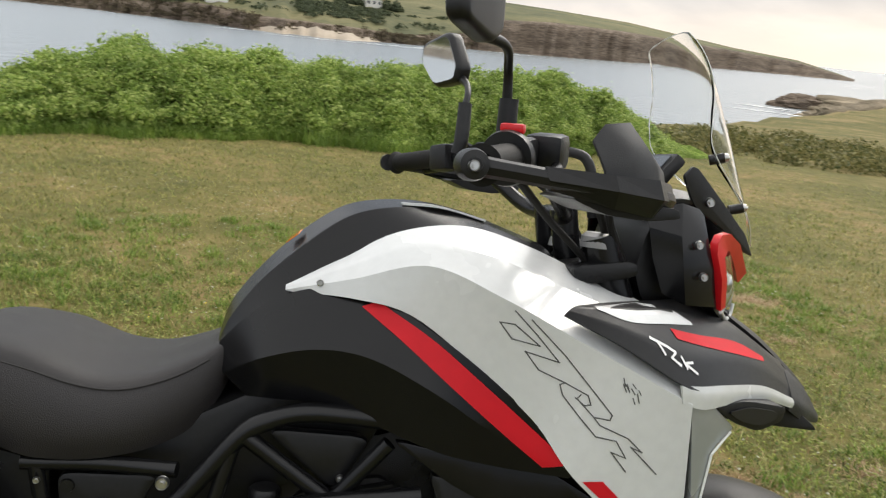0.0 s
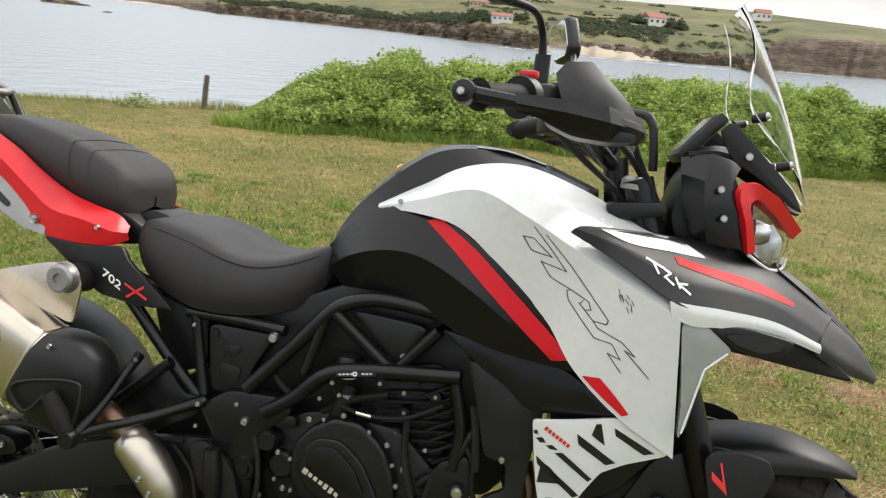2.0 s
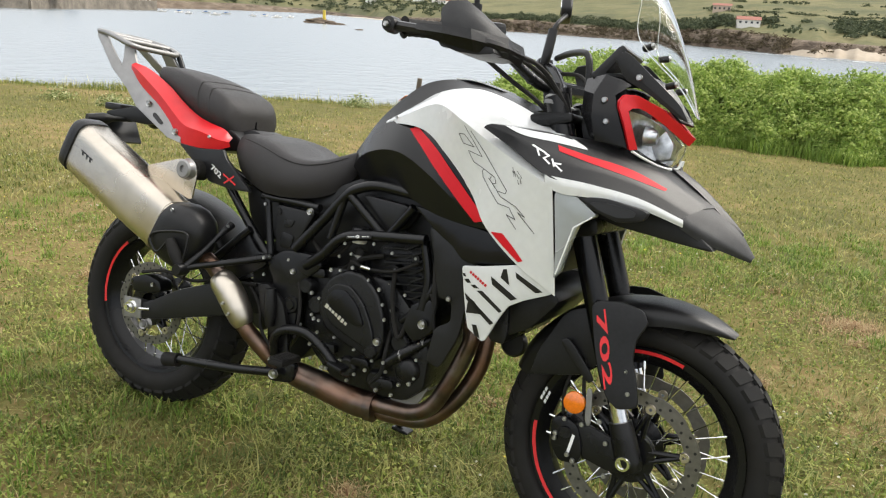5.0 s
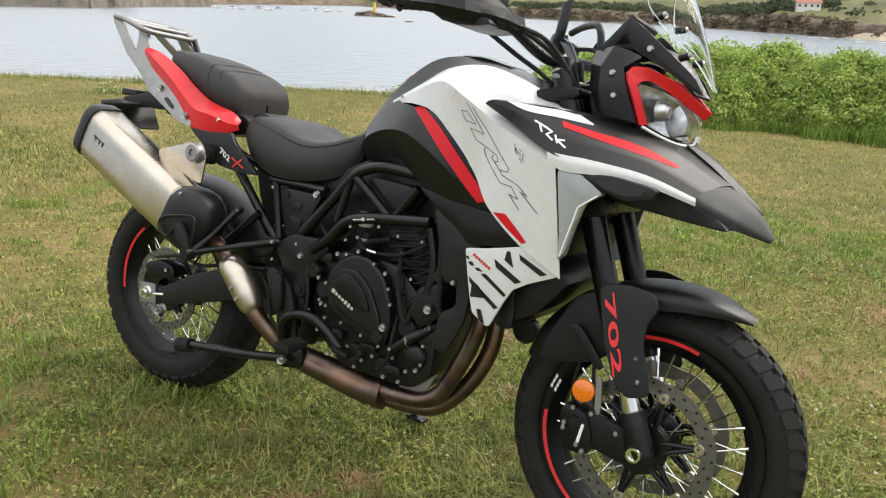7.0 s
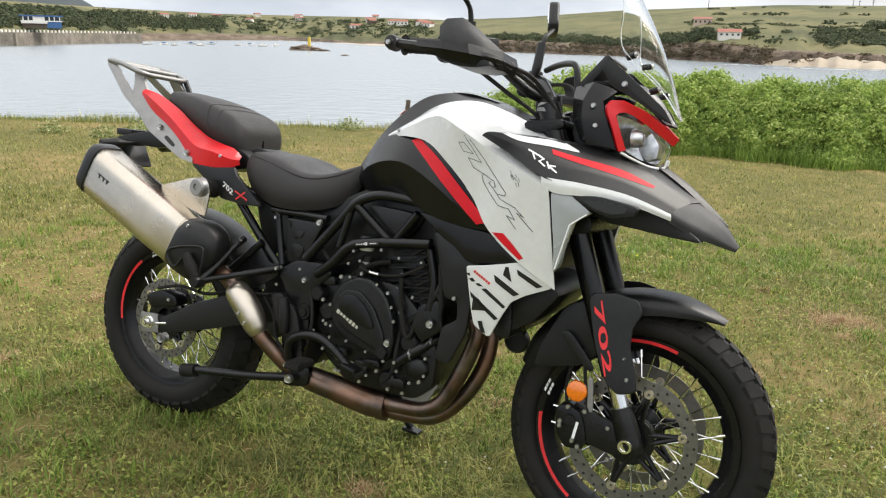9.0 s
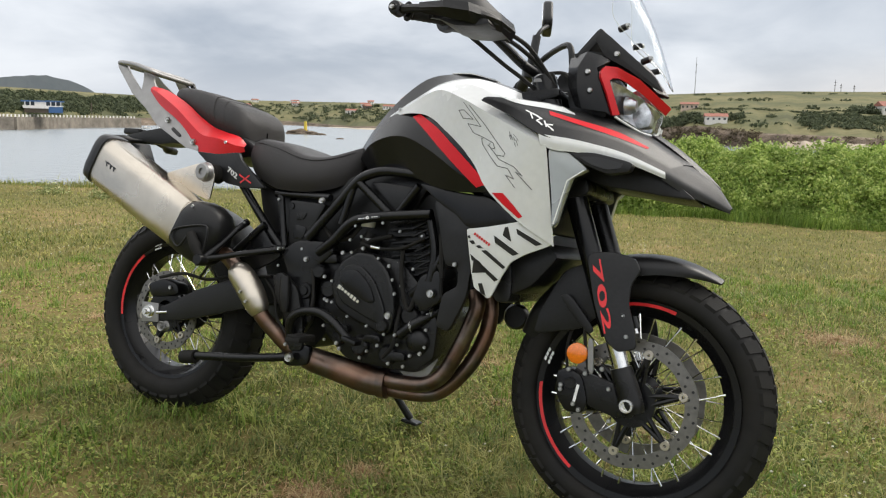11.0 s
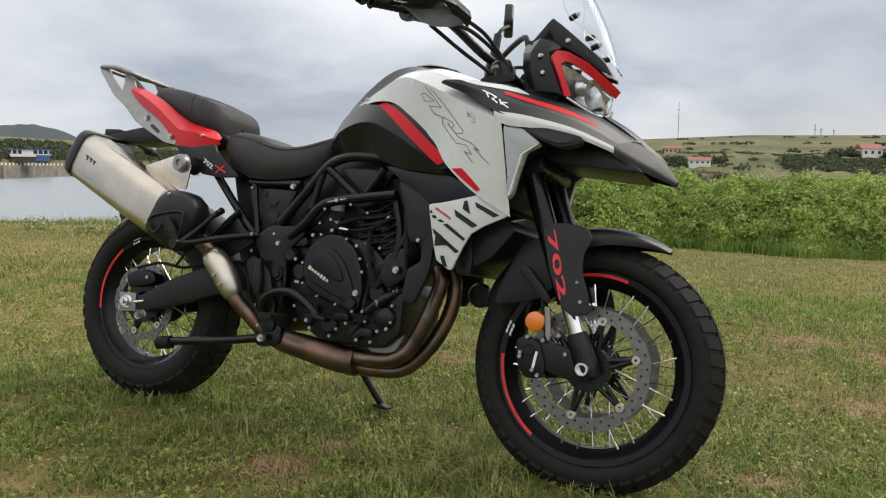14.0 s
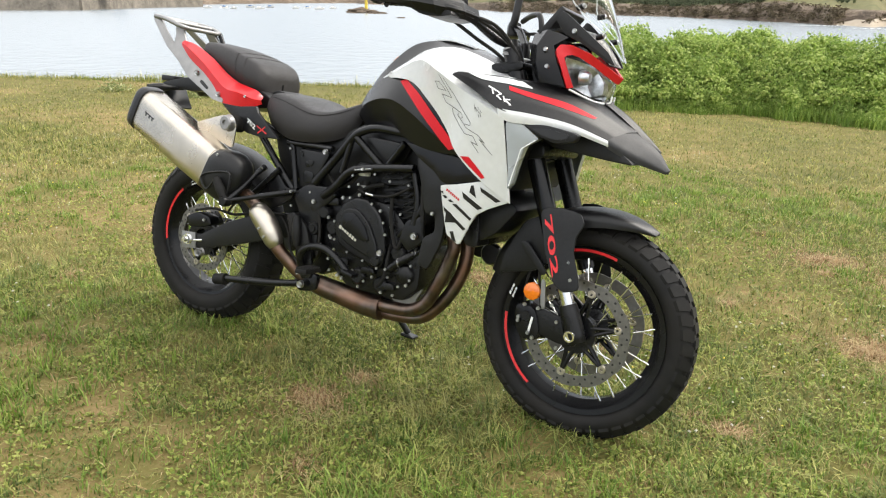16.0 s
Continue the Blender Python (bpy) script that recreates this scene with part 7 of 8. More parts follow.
for x, z in ((0.735, 0.318), (0.700, 0.305), (0.852, 0.345), (0.470, 0.205), (0.545, 0.262), (0.905, 0.250), (0.965, 0.050), (1.000, 0.130), (0.655, 0.020), (0.610, 0.100), (1.062, 0.340), (0.445, 0.395)):
    bolt(MC, (x, -0.150, z), 0.75)

# ---- the lawn's grass ----
rs = np.random.RandomState(7)
PATCHES = [(2.00, 2.30, 0.24), (2.25, 1.21, 0.20), (2.36, 2.08, 0.22), (0.76, -0.23, 0.17), (0.80, -0.04, 0.10), (2.60, 1.95, 0.20), (3.5, 3.4, 0.28), (-1.2, 2.6, 0.22), (1.92, 0.31, 0.10)]


def dryness(x, y):
    d = np.zeros_like(x)
    for px, py, r in PATCHES:
        d = np.maximum(d, 1 - smooth01(0.25 * r, r, np.hypot(x - px, (y - py) * 1.2)))
    return d


def lumps(x, y, k, seed):
    """smooth random field from a few waves"""
    r = np.random.RandomState(seed)
    out = np.zeros_like(x)
    for _ in range(9):
        a, f, p = r.uniform(0, 6.28), k * r.uniform(0.5, 1.8), r.uniform(0, 6.28)
        out += np.sin(f * (x * np.cos(a) + y * np.sin(a)) + p)
    return out / 9 * 2.2


def blades(x, y, h, w, bend):
    n = len(x)
    z = ground_height(x, y) - 0.004
    a = rs.uniform(0, 2 * np.pi, n)
    lean = rs.uniform(0.15, 1.0, n) * bend
    dirv = np.stack([np.cos(a), np.sin(a), np.zeros(n)], -1)
    side = np.stack([-np.sin(a), np.cos(a), np.zeros(n)], -1)
    base = np.stack([x, y, z], -1)
    verts = np.zeros((n, 6, 3))
    for k, (f, ww) in enumerate(((0.0, 1.0), (0.55, 0.8), (1.0, 0.12))):
        c = base + dirv * (h * lean * f ** 1.8)[:, None] + np.array([0, 0, 1.0]) * (h * f * (1 - 0.35 * lean * f))[:, None]
        verts[:, 2 * k] = c - side * (w * ww / 2)[:, None]
        verts[:, 2 * k + 1] = c + side * (w * ww / 2)[:, None]
    i = np.arange(n)[:, None] * 6
    faces = np.concatenate([i + np.array([[0, 1, 3, 2]]), i + np.array([[2, 3, 5, 4]])], 1).reshape(-1, 4)
    return verts.reshape(-1, 3), faces


def leaf_cloud(p, nrm, size, mat, name, spread=0.9):
    """folded leaves of two halves each, facing roughly along nrm"""
    n = len(p)
    d = nrm + rs.normal(0, spread, (n, 3))
    d /= np.linalg.norm(d, axis=1)[:, None]
    t = np.cross(d, rs.normal(0, 1, (n, 3)))
    t /= np.linalg.norm(t, axis=1)[:, None]
    b = np.cross(d, t)
    L, W = size, size * rs.uniform(0.26, 0.42, n)
    fold = -d * (W * 0.45)[:, None]
    droop = -d * (L * 0.18)[:, None]
    root, tip = p - t * (L * 0.5)[:, None], p + t * (L * 0.5)[:, None] + droop
    l1, r1 = p - t * (L * 0.12)[:, None] + b * W[:, None] + fold, p - t * (L * 0.12)[:, None] - b * W[:, None] + fold
    verts = np.stack([root, l1, tip, r1, p], 1).reshape(-1, 3)
    i = np.arange(n)[:, None] * 5
    faces = np.concatenate([i + np.array([[0, 4, 1]]), i + np.array([[1, 4, 2]]), i + np.array([[0, 3, 4]]), i + np.array([[4, 3, 2]])], 1).reshape(-1, 3)
    return raw_object(name, verts, faces, mat)


def scatter(n, x0, x1, y0, y1):
    return rs.uniform(x0, x1, n), rs.uniform(y0, y1, n)


# near lawn, thinning with distance from the place where one stands
x1, y1 = scatter(560000, -2.6, 4.6, -1.9, 3.4)
keep = rs.rand(len(x1)) < np.clip(1.25 - 0.28 * np.hypot(x1 - 1.4, y1 + 1.0), 0.22, 1) * (0.60 + 0.40 * np.clip(lumps(x1, y1, 5.0, 3) + 1.1 * lumps(x1, y1, 26.0, 4), -1, 1)) * (1 - 0.75 * dryness(x1, y1))
x1, y1 = x1[keep], y1[keep]
t1 = lumps(x1, y1, 3.0, 5)
h1 = np.clip(0.026 + 0.012 * t1 + 0.011 * lumps(x1, y1, 24.0, 6) + rs.exponential(0.010, len(x1)), 0.012, 0.11)
h1 *= 1 - 0.5 * dryness(x1, y1)
V1, F1 = blades(x1, y1, h1, rs.uniform(0.0022, 0.0048, len(x1)), 1.55)
near_grass = raw_object("grass", V1, F1, NEAR_GRASS)
tagged(near_grass, "short uneven green grass with straw-coloured blades", "grass", kind="stuff")
x2, y2 = scatter(440000, -12.0, 10.0, 2.6, 17.0)
keep = (y2 < lawn_edge(x2) + 0.3) & (rs.rand(len(x2)) < np.clip(1.3 - 0.09 * np.hypot(x2 - 1.2, y2 + 1.3), 0.15, 1))
extra = [scatter(70000, -10.0, -2.6, -1.9, 2.6), scatter(90000, -10.0, 10.0, -7.0, -1.9), scatter(34000, 4.6, 10.0, -1.9, 3.0)]
extra_x, extra_y = np.concatenate([e[0] for e in extra]), np.concatenate([e[1] for e in extra])
x2, y2 = np.concatenate([x2[keep], extra_x]), np.concatenate([y2[keep], extra_y])
h2 = np.clip(0.026 + 0.012 * lumps(x2, y2, 1.6, 9) + rs.exponential(0.010, len(x2)), 0.012, 0.11) * (1 - 0.5 * dryness(x2, y2))
V2, F2 = blades(x2, y2, h2, rs.uniform(0.0040, 0.0085, len(x2)), 1.45)
far_grass = raw_object("lawn_grass", V2, F2, GRASS)
tagged(far_grass, "rough mown grass reaching the lawn's edge", "grass", kind="stuff")
# long grass and seed heads where the lawn breaks off
ex = rs.uniform(-13.5, -3.0, 9000)
ey = lawn_edge(ex) + rs.normal(0.1, 0.28, 9000)
eh = np.clip(0.035 + 0.17 * np.clip(lumps(ex, ey, 2.6, 11) - 0.45, 0, 1) + rs.exponential(0.030, 9000), 0.03, 0.40)
V3, F3 = blades(ex, ey, eh, rs.uniform(0.005, 0.010, 9000), 0.55)
edge_grass = raw_object("edge_grass", V3, F3, GRASS)
tagged(edge_grass, "long seeding grass along the break of the bank", "grass", kind="stuff")


# small broad leaves, clover and plantain, matted between the blades
def herbs(n, x0, x1, y0, y1, size, name, label, mat, seed, low):
    x, y = scatter(n, x0, x1, y0, y1)
    f = lumps(x, y, 9.0, seed) + 0.6 * lumps(x, y, 28.0, seed + 1)
    k = (f > low) & (rs.rand(n) < np.clip(1.2 - 0.22 * np.hypot(x - 1.4, y + 1.0), 0.2, 1)) & (dryness(x, y) < 0.5)
    x, y, f = x[k], y[k], f[k]
    z = ground_height(x, y) + np.clip(0.008 + 0.014 * (f - low), 0.006, 0.045) * rs.uniform(0.5, 1.2, len(x))
    up = np.tile(np.array([[0.0, 0.0, 1.0]]), (len(x), 1))
    ob = leaf_cloud(np.stack([x, y, z], -1), up, rs.uniform(*size, len(x)), mat, name, 0.55)
    return tagged(ob, label, "plants", kind="stuff")


# tufts of longer, greener grass and straw in the dry patches
tx, ty = scatter(5200, -2.5, 4.6, -1.8, 4.6)
pick = np.argsort(-(lumps(tx, ty, 2.6, 61) + rs.normal(0, 0.45, 5200)))[:2300]
tx, ty = tx[pick], ty[pick]
cx0 = np.repeat(tx, 34) + rs.normal(0, 0.034, 2300 * 34)
cy0 = np.repeat(ty, 34) + rs.normal(0, 0.034, 2300 * 34)
th = np.clip(np.repeat(rs.uniform(0.025, 0.062, 2300), 34) * rs.uniform(0.5, 1.3, 2300 * 34), 0.02, 0.10) * (1 - 0.5 * dryness(cx0, cy0))
V4, F4 = blades(cx0, cy0, th, rs.uniform(0.0028, 0.006, len(cx0)), 1.1)
TUFT = foliage("fresh_grass_tufts", (0.09, 0.16, 0.022), (0.19, 0.29, 0.045), (0.36, 0.45, 0.10), mottle=3.0)
tagged(raw_object("grass_tufts", V4, F4, TUFT), "fresh green tufts in the short lawn", "grass", kind="stuff")
sx, sy = [], []
for px, py, rr in PATCHES + [(rs.uniform(-1.5, 3.6), rs.uniform(-1.4, 3.0), rs.uniform(0.04, 0.13)) for _ in range(60)]:
    n = int(3600 * rr * rr / 0.09) + 60
    q, a = rr * np.abs(rs.normal(0, 0.75, n)), rs.uniform(0, 6.28, n)
    sx.append(px + q * np.cos(a)), sy.append(py + q * np.sin(a) * 0.8)
sx, sy = np.concatenate(sx), np.concatenate(sy)
lx0, ly0 = scatter(15000, -2.2, 4.4, -1.9, 3.4)
sx, sy = np.concatenate([sx, lx0]), np.concatenate([sy, ly0])
V5, F5 = blades(sx, sy, rs.uniform(0.008, 0.045, len(sx)), rs.uniform(0.002, 0.0042, len(sx)), 2.2)
STRAW = foliage("dry_straw", (0.22, 0.115, 0.062), (0.43, 0.29, 0.15), (0.58, 0.48, 0.26))
tagged(raw_object("dry_grass", V5, F5, STRAW), "brown and straw-coloured dead grass in worn patches", "grass", kind="stuff")


HERB = foliage("lawn_herbs", (0.07, 0.12, 0.018), (0.24, 0.285, 0.055), (0.43, 0.45, 0.13))
herbs(170000, -2.4, 4.4, -1.9, 3.2, (0.008, 0.020), "lawn_herbs", "small clover and plantain leaves matted in the lawn", HERB, 51, -0.35)


def florets(n, x0, x1, y0, y1, size, mat, name, label, lift):
    x, y = scatter(n, x0, x1, y0, y1)
    k = lumps(x, y, 2.4, 21) > 0.15
    x, y = x[k], y[k]
    m = len(x)
    z = ground_height(x, y) + rs.uniform(*lift, m)
    s = size * rs.uniform(0.6, 1.3, m)
    a = rs.uniform(0, 6.28, m)
    c = np.stack([x, y, z], -1)
    u = np.stack([np.cos(a), np.sin(a), rs.uniform(-.4, .4, m)], -1)
    v = np.stack([-np.sin(a), np.cos(a), rs.uniform(-.4, .4, m)], -1)
    top = np.array([0, 0, 1.0])
    ring = [c + (u * math.cos(q) + v * math.sin(q)) * s[:, None] for q in (0, 1.57, 3.14, 4.71)]
    verts = np.stack(ring + [c + top * s[:, None] * 0.8], 1).reshape(-1, 3)
    i = np.arange(m)[:, None] * 5
    faces = np.concatenate([i + np.array([[a0, a1, 4]]) for a0, a1 in ((0, 1), (1, 2), (2, 3), (3, 0))], 1).reshape(-1, 3)
    return tagged(raw_object(name, verts, faces, mat), label, "flowers", kind="stuff")


CLOVER = material("clover_white", (0.50, 0.49, 0.38), 0.8)
BUTTER = material("yellow_petals", (0.75, 0.58, 0.05), 0.7)
florets(3400, -4.0, 5.0, -1.9, 6.0, 0.0050, CLOVER, "clover", "small white clover heads in the grass", (0.025, 0.055))
florets(220, -3.0, 4.0, -1.9, 4.0, 0.0048, BUTTER, "yellow_flowers", "small yellow flowers in the grass", (0.03, 0.07))

# clumps of seeding plants on the break of the bank
bpx, bpn = [], []
for px, py, w, h, m in ((-6.25, 5.95, 0.34, 0.26, 700), (-5.85, 6.15, 0.26, 0.20, 420), (-6.7, 5.7, 0.22, 0.18, 300), (-5.30, 9.35, 0.30, 0.22, 420), (-7.6, 5.6, 0.25, 0.2, 260)):
    q = rs.normal(0, 1, (m, 3))
    q /= np.linalg.norm(q, axis=1)[:, None]
    q[:, 2] = np.abs(q[:, 2])
    bpx.append(np.array([px, py, float(ground_height(px, py))]) + q * np.array([w, w, h]) * rs.uniform(0.35, 1.05, (m, 1)))
    bpn.append(q)
bpx, bpn = np.concatenate(bpx), np.concatenate(bpn)
BANK = foliage("bank_plants", (0.10, 0.14, 0.04), (0.26, 0.30, 0.11), (0.55, 0.56, 0.30))
tagged(leaf_cloud(bpx, bpn, rs.uniform(0.02, 0.05, len(bpx)), BANK, "bank_plants", 0.8), "pale green seeding plants on the bank", "plants", kind="stuff")

# ---- the bramble hedge ----
HB = np.array([(-4.1, 9.35), (-3.7, 8.8), (-2.7, 8.4), (-1.45, 8.9), (0.0, 9.5), (1.8, 10.3), (3.4, 10.85), (5.2, 11.6), (6.9, 12.5), (9.0, 13.7)])


def hedge_front(x):
    return np.interp(x, HB[:, 0], HB[:, 1]) + 0.20 * np.sin(2.5 * x + 0.5) + 0.12 * np.sin(5.9 * x) + 0.16 * np.sin(1.3 * x + 2.0) + 0.06 * np.sin(11.3 * x + 1.0)


def hedge_height(x, y):
    s = y - hedge_front(x)
    top = 1.14 - 0.20 * (1 - smooth01(-0.5, 3.2, x)) + 0.13 * lumps(x, y, 1.3, 31) + 0.12 * lumps(x, y, 4.0, 33) + 0.05 * lumps(x, y, 9.0, 35)
    ends = smooth01(-4.2, -1.8, x) ** 0.8 * (1 - 0.9 * smooth01(5.0, 8.8, x))
    front = np.clip(s / 1.25, 0, 1) ** 0.58
    backs = 1 - smooth01(2.4, 3.8, s)
    return np.where(s > 0, top * front * ends * backs, 0.0)


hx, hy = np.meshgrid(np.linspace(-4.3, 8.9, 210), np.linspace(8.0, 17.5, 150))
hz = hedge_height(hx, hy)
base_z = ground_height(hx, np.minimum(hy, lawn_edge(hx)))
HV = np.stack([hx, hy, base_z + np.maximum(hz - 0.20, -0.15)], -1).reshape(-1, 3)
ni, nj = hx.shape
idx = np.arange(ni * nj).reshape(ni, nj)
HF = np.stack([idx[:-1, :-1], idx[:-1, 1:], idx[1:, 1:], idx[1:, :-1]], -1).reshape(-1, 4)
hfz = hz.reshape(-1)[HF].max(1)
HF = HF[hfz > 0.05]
# dark mound added under the leaves to block light, its colour painting inner shade
HEDGE_SHADE = ground_material("hedge_shade_core", [(0.0, (0.02, 0.035, 0.010)), (1.0, (0.12, 0.15, 0.045)), (0.5, (0.05, 0.08, 0.022))], (1.0, 6.0, 40.0), bump=1.0, distance=0.05)
hedge_core = raw_object("hedge_shade_core", HV, HF, HEDGE_SHADE, True)
tagged(hedge_core, "dark mound inside the hedge, shade put into its colour", "hedge", kind="stuff")


NL = 370000
lx = rs.uniform(-4.3, 8.8, NL)
ls = np.where(rs.rand(NL) < 0.62, rs.uniform(0, 1.35, NL), rs.uniform(0, 3.4, NL))
ly = hedge_front(lx) + ls
lh = hedge_height(lx, ly)
keep = lh > 0.06
lx, ly, lh, ls = lx[keep], ly[keep], lh[keep], ls[keep]
depth = rs.exponential(0.045, len(lx)) + 0.10 * np.clip(lumps(lx, ly + 0.7 * lh, 6.0, 37), -0.8, 1) + 0.08
wisps = (rs.rand(len(lx)) < 0.05) & (lh > 0.5)
depth[wisps] = -rs.exponential(0.022, wisps.sum())
frac = np.where((ls < 1.3) & (rs.rand(len(lx)) < 0.55), rs.uniform(0.05, 1.0, len(lx)), 1.0)
gz = ground_height(lx, np.minimum(ly, lawn_edge(lx)))
# on the front face leaves also stand at lower heights, pushed out to the skin
yy = np.where(frac < 1, hedge_front(lx) + 1.25 * np.clip(frac, 0, 1) ** (1 / 0.58) + depth, ly)
P = np.stack([lx, yy, gz + np.where(frac < 1, frac * lh, lh - depth)], -1)
N = np.stack([np.zeros(len(lx)), np.where(frac < 1, -0.8, -0.35), np.where(frac < 1, 0.55, 0.9)], -1)
hedge_leaves = leaf_cloud(P, N, rs.uniform(0.026, 0.072, len(lx)), LEAVES, "hedge_leaves")
tagged(hedge_leaves, "bright green bramble and nettle leaves of the hedge", "hedge", kind="stuff")
# bushy sprays standing proud of the hedge's face and top
SPRAY = foliage("young_bramble_leaves", (0.17, 0.26, 0.05), (0.34, 0.45, 0.10), (0.58, 0.64, 0.22), through_light=0.5)
kx = rs.uniform(-3.0, 7.6, 520)
kf = np.where(rs.rand(520) < 0.7, rs.uniform(0.25, 1.0, 520), 1.0)
ks = np.where(kf < 1, 1.25 * kf ** (1 / 0.58), rs.uniform(0.5, 2.2, 520))
ky = hedge_front(kx) + ks
kh = np.where(kf < 1, kf * hedge_height(kx, hedge_front(kx) + 1.25), hedge_height(kx, ky))
kz = ground_height(kx, np.minimum(ky, lawn_edge(kx))) + kh
kr = rs.uniform(0.06, 0.17, 520)
kn = rs.normal(0, 1, (520, 70, 3)) * np.array([1.0, 0.8, 0.75])
kp = (np.stack([kx, ky - 0.03, kz - 0.02], -1)[:, None, :] + kn * (kr * 0.55)[:, None, None]).reshape(-1, 3)
kd = (kn + np.array([0.0, -0.6, 0.9])).reshape(-1, 3)
sprays = leaf_cloud(kp, kd, rs.uniform(0.025, 0.060, len(kp)), SPRAY, "hedge_sprays", 0.6)
tagged(sprays, "lighter bushy sprays on the face of the hedge", "hedge", kind="stuff")
# tall grass along the hedge's foot
fx = rs.uniform(-3.6, 6.8, 6000)
fy = hedge_front(fx) + rs.normal(-0.02, 0.10, 6000)
fh = np.clip(0.08 + 0.10 * np.clip(lumps(fx, fy, 1.6, 41), -0.4, 1.5) + rs.exponential(0.05, 6000), 0.05, 0.5)
V6, F6 = blades(fx, fy, fh, rs.uniform(0.006, 0.012, 6000), 0.6)
tagged(raw_object("hedge_grass", V6, F6, TUFT), "tall green grass along the foot of the hedge", "grass", kind="stuff")
# arching shoots above the hedge
sh_v, sh_n = [], []
for k in range(520):
    x0 = rs.uniform(-2.2, 6.2)
    s0 = rs.uniform(0.1, 1.9)
    y0 = float(hedge_front(np.array([x0]))[0]) + s0
    z0 = float(ground_height(x0, y0)) + float(hedge_height(np.array([x0]), np.array([y0]))[0]) - 0.05
    a, ln = rs.uniform(0, 6.28), rs.uniform(0.06, 0.19)
    for q in np.linspace(0.2, 1, 9):
        sh_v.append((x0 + math.cos(a) * ln * 0.5 * q * q, y0 + math.sin(a) * ln * 0.5 * q * q, z0 + ln * q))
        sh_n.append((math.cos(a) * 0.4, math.sin(a) * 0.4, 0.8))
shoots = leaf_cloud(np.array(sh_v) + rs.normal(0, 0.011, (len(sh_v), 3)), np.array(sh_n), rs.uniform(0.03, 0.06, len(sh_v)), LEAVES, "hedge_shoots")
tagged(shoots, "leafy shoots standing above the hedge", "hedge", kind="stuff")
# paler scrub beyond the hedge's end and on the bank
SCRUB_NEAR = foliage("pale_coastal_scrub", (0.07, 0.085, 0.025), (0.17, 0.16, 0.055), (0.30, 0.27, 0.11))
cx, cy, cz, cn = [], [], [], []
for k in range(70):
    b = rs.uniform(22, 42)
    d = rs.uniform(17, 24)
    px, py = 1.0 + d * math.sin(radians(b)), -1.0 + d * math.cos(radians(b))
    r = rs.uniform(0.3, 0.8)
    m = 170
    q = rs.normal(0, 1, (m, 3))
    q /= np.linalg.norm(q, axis=1)[:, None]
    q[:, 2] = np.abs(q[:, 2]) * 0.62
    gz0 = float(ground_height(px, min(py, float(lawn_edge(px)))))
    cx.append(np.array([px, py, gz0]) + q * r * rs.uniform(0.75, 1.08, (m, 1)))
    cn.append(q)
bank_scrub = leaf_cloud(np.concatenate(cx), np.concatenate(cn), rs.uniform(0.05, 0.12, 70 * 170), SCRUB_NEAR, "bank_scrub")
tagged(bank_scrub, "dry yellow-green scrub at the edge of the bank", "scrub", kind="stuff")

# weathered post by the edge
pz = float(ground_height(-4.75, 10.3))
bm = bmesh.new()
tube([(0, 0, -0.2), (0.004, 0.003, 0.25), (0.016, 0.004, 0.52)], [0.046, 0.044, 0.040], 8, 9, bm=bm)
post = mesh_object("fence_post", bm, WOOD_GREY, local=Matrix.Translation((-4.75, 10.3, pz)) @ pose(0, 0, 0, 0, 4, 0))
tagged(post, "weathered grey wooden post at the lawn edge", "post")


# ---- far shore: houses, pier, boats, islet, trees, masts ----
def hill(b, d):
    """height of the far shore at a bearing and distance"""
    D, c, s = (float(np.interp(b, sh[:, 0], sh[:, i])) for i in (1, 2, 3))
    fd = D * 1.05 + 420
    zc0, zs0 = VIEW.z + D * 1.05 * math.tan(radians(c)), VIEW.z + fd * math.tan(radians(s))
    u = max(0.0, min(1.0, (d - D * 1.05) / 420))
    return zc0 + (zs0 - zc0) * u ** 0.8


def house(b, d, w, dep, h, roof_h, wall_mat, roof_mat, label, turn=0.0, windows=3, z=None):
    at = polar(b, d, hill(b, d) if z is None else z)
    e = new("house")
    e.matrix_world = Matrix.Translation(at) @ Matrix.Rotation(-radians(b) + turn, 4, "Z")
    tagged(e, label, "house")
    bm = bmesh.new()
    box(bm, (w, dep, h + 4), (0, 0, h / 2 - 2))
    part("wall", bm, wall_mat, e, smooth=False)
    bm = bmesh.new()
    o = 0.4
    vs = [bm.verts.new(q) for q in ((-w / 2 - o, -dep / 2 - o, h), (w / 2 + o, -dep / 2 - o, h), (w / 2 + o, dep / 2 + o, h), (-w / 2 - o, dep / 2 + o, h), (-w / 2 - o, 0, h + roof_h), (w / 2 + o, 0, h + roof_h))]
    for f in ((0, 1, 5, 4), (2, 3, 4, 5), (0, 4, 3), (1, 2, 5), (0, 3, 2, 1)):
        bm.faces.new([vs[i] for i in f])
    bmesh.ops.recalc_face_normals(bm, faces=bm.faces)
    part("roof", bm, roof_mat, e, smooth=False)
    for i in range(windows):
        bm = bmesh.new()
        box(bm, (w / windows * 0.38, 0.12, h * 0.36), (-w / 2 + w * (i + 0.5) / windows, -dep / 2 - 0.03, h * 0.55))
        part("window", bm, GLASS_DARK, e, smooth=False)
    return e


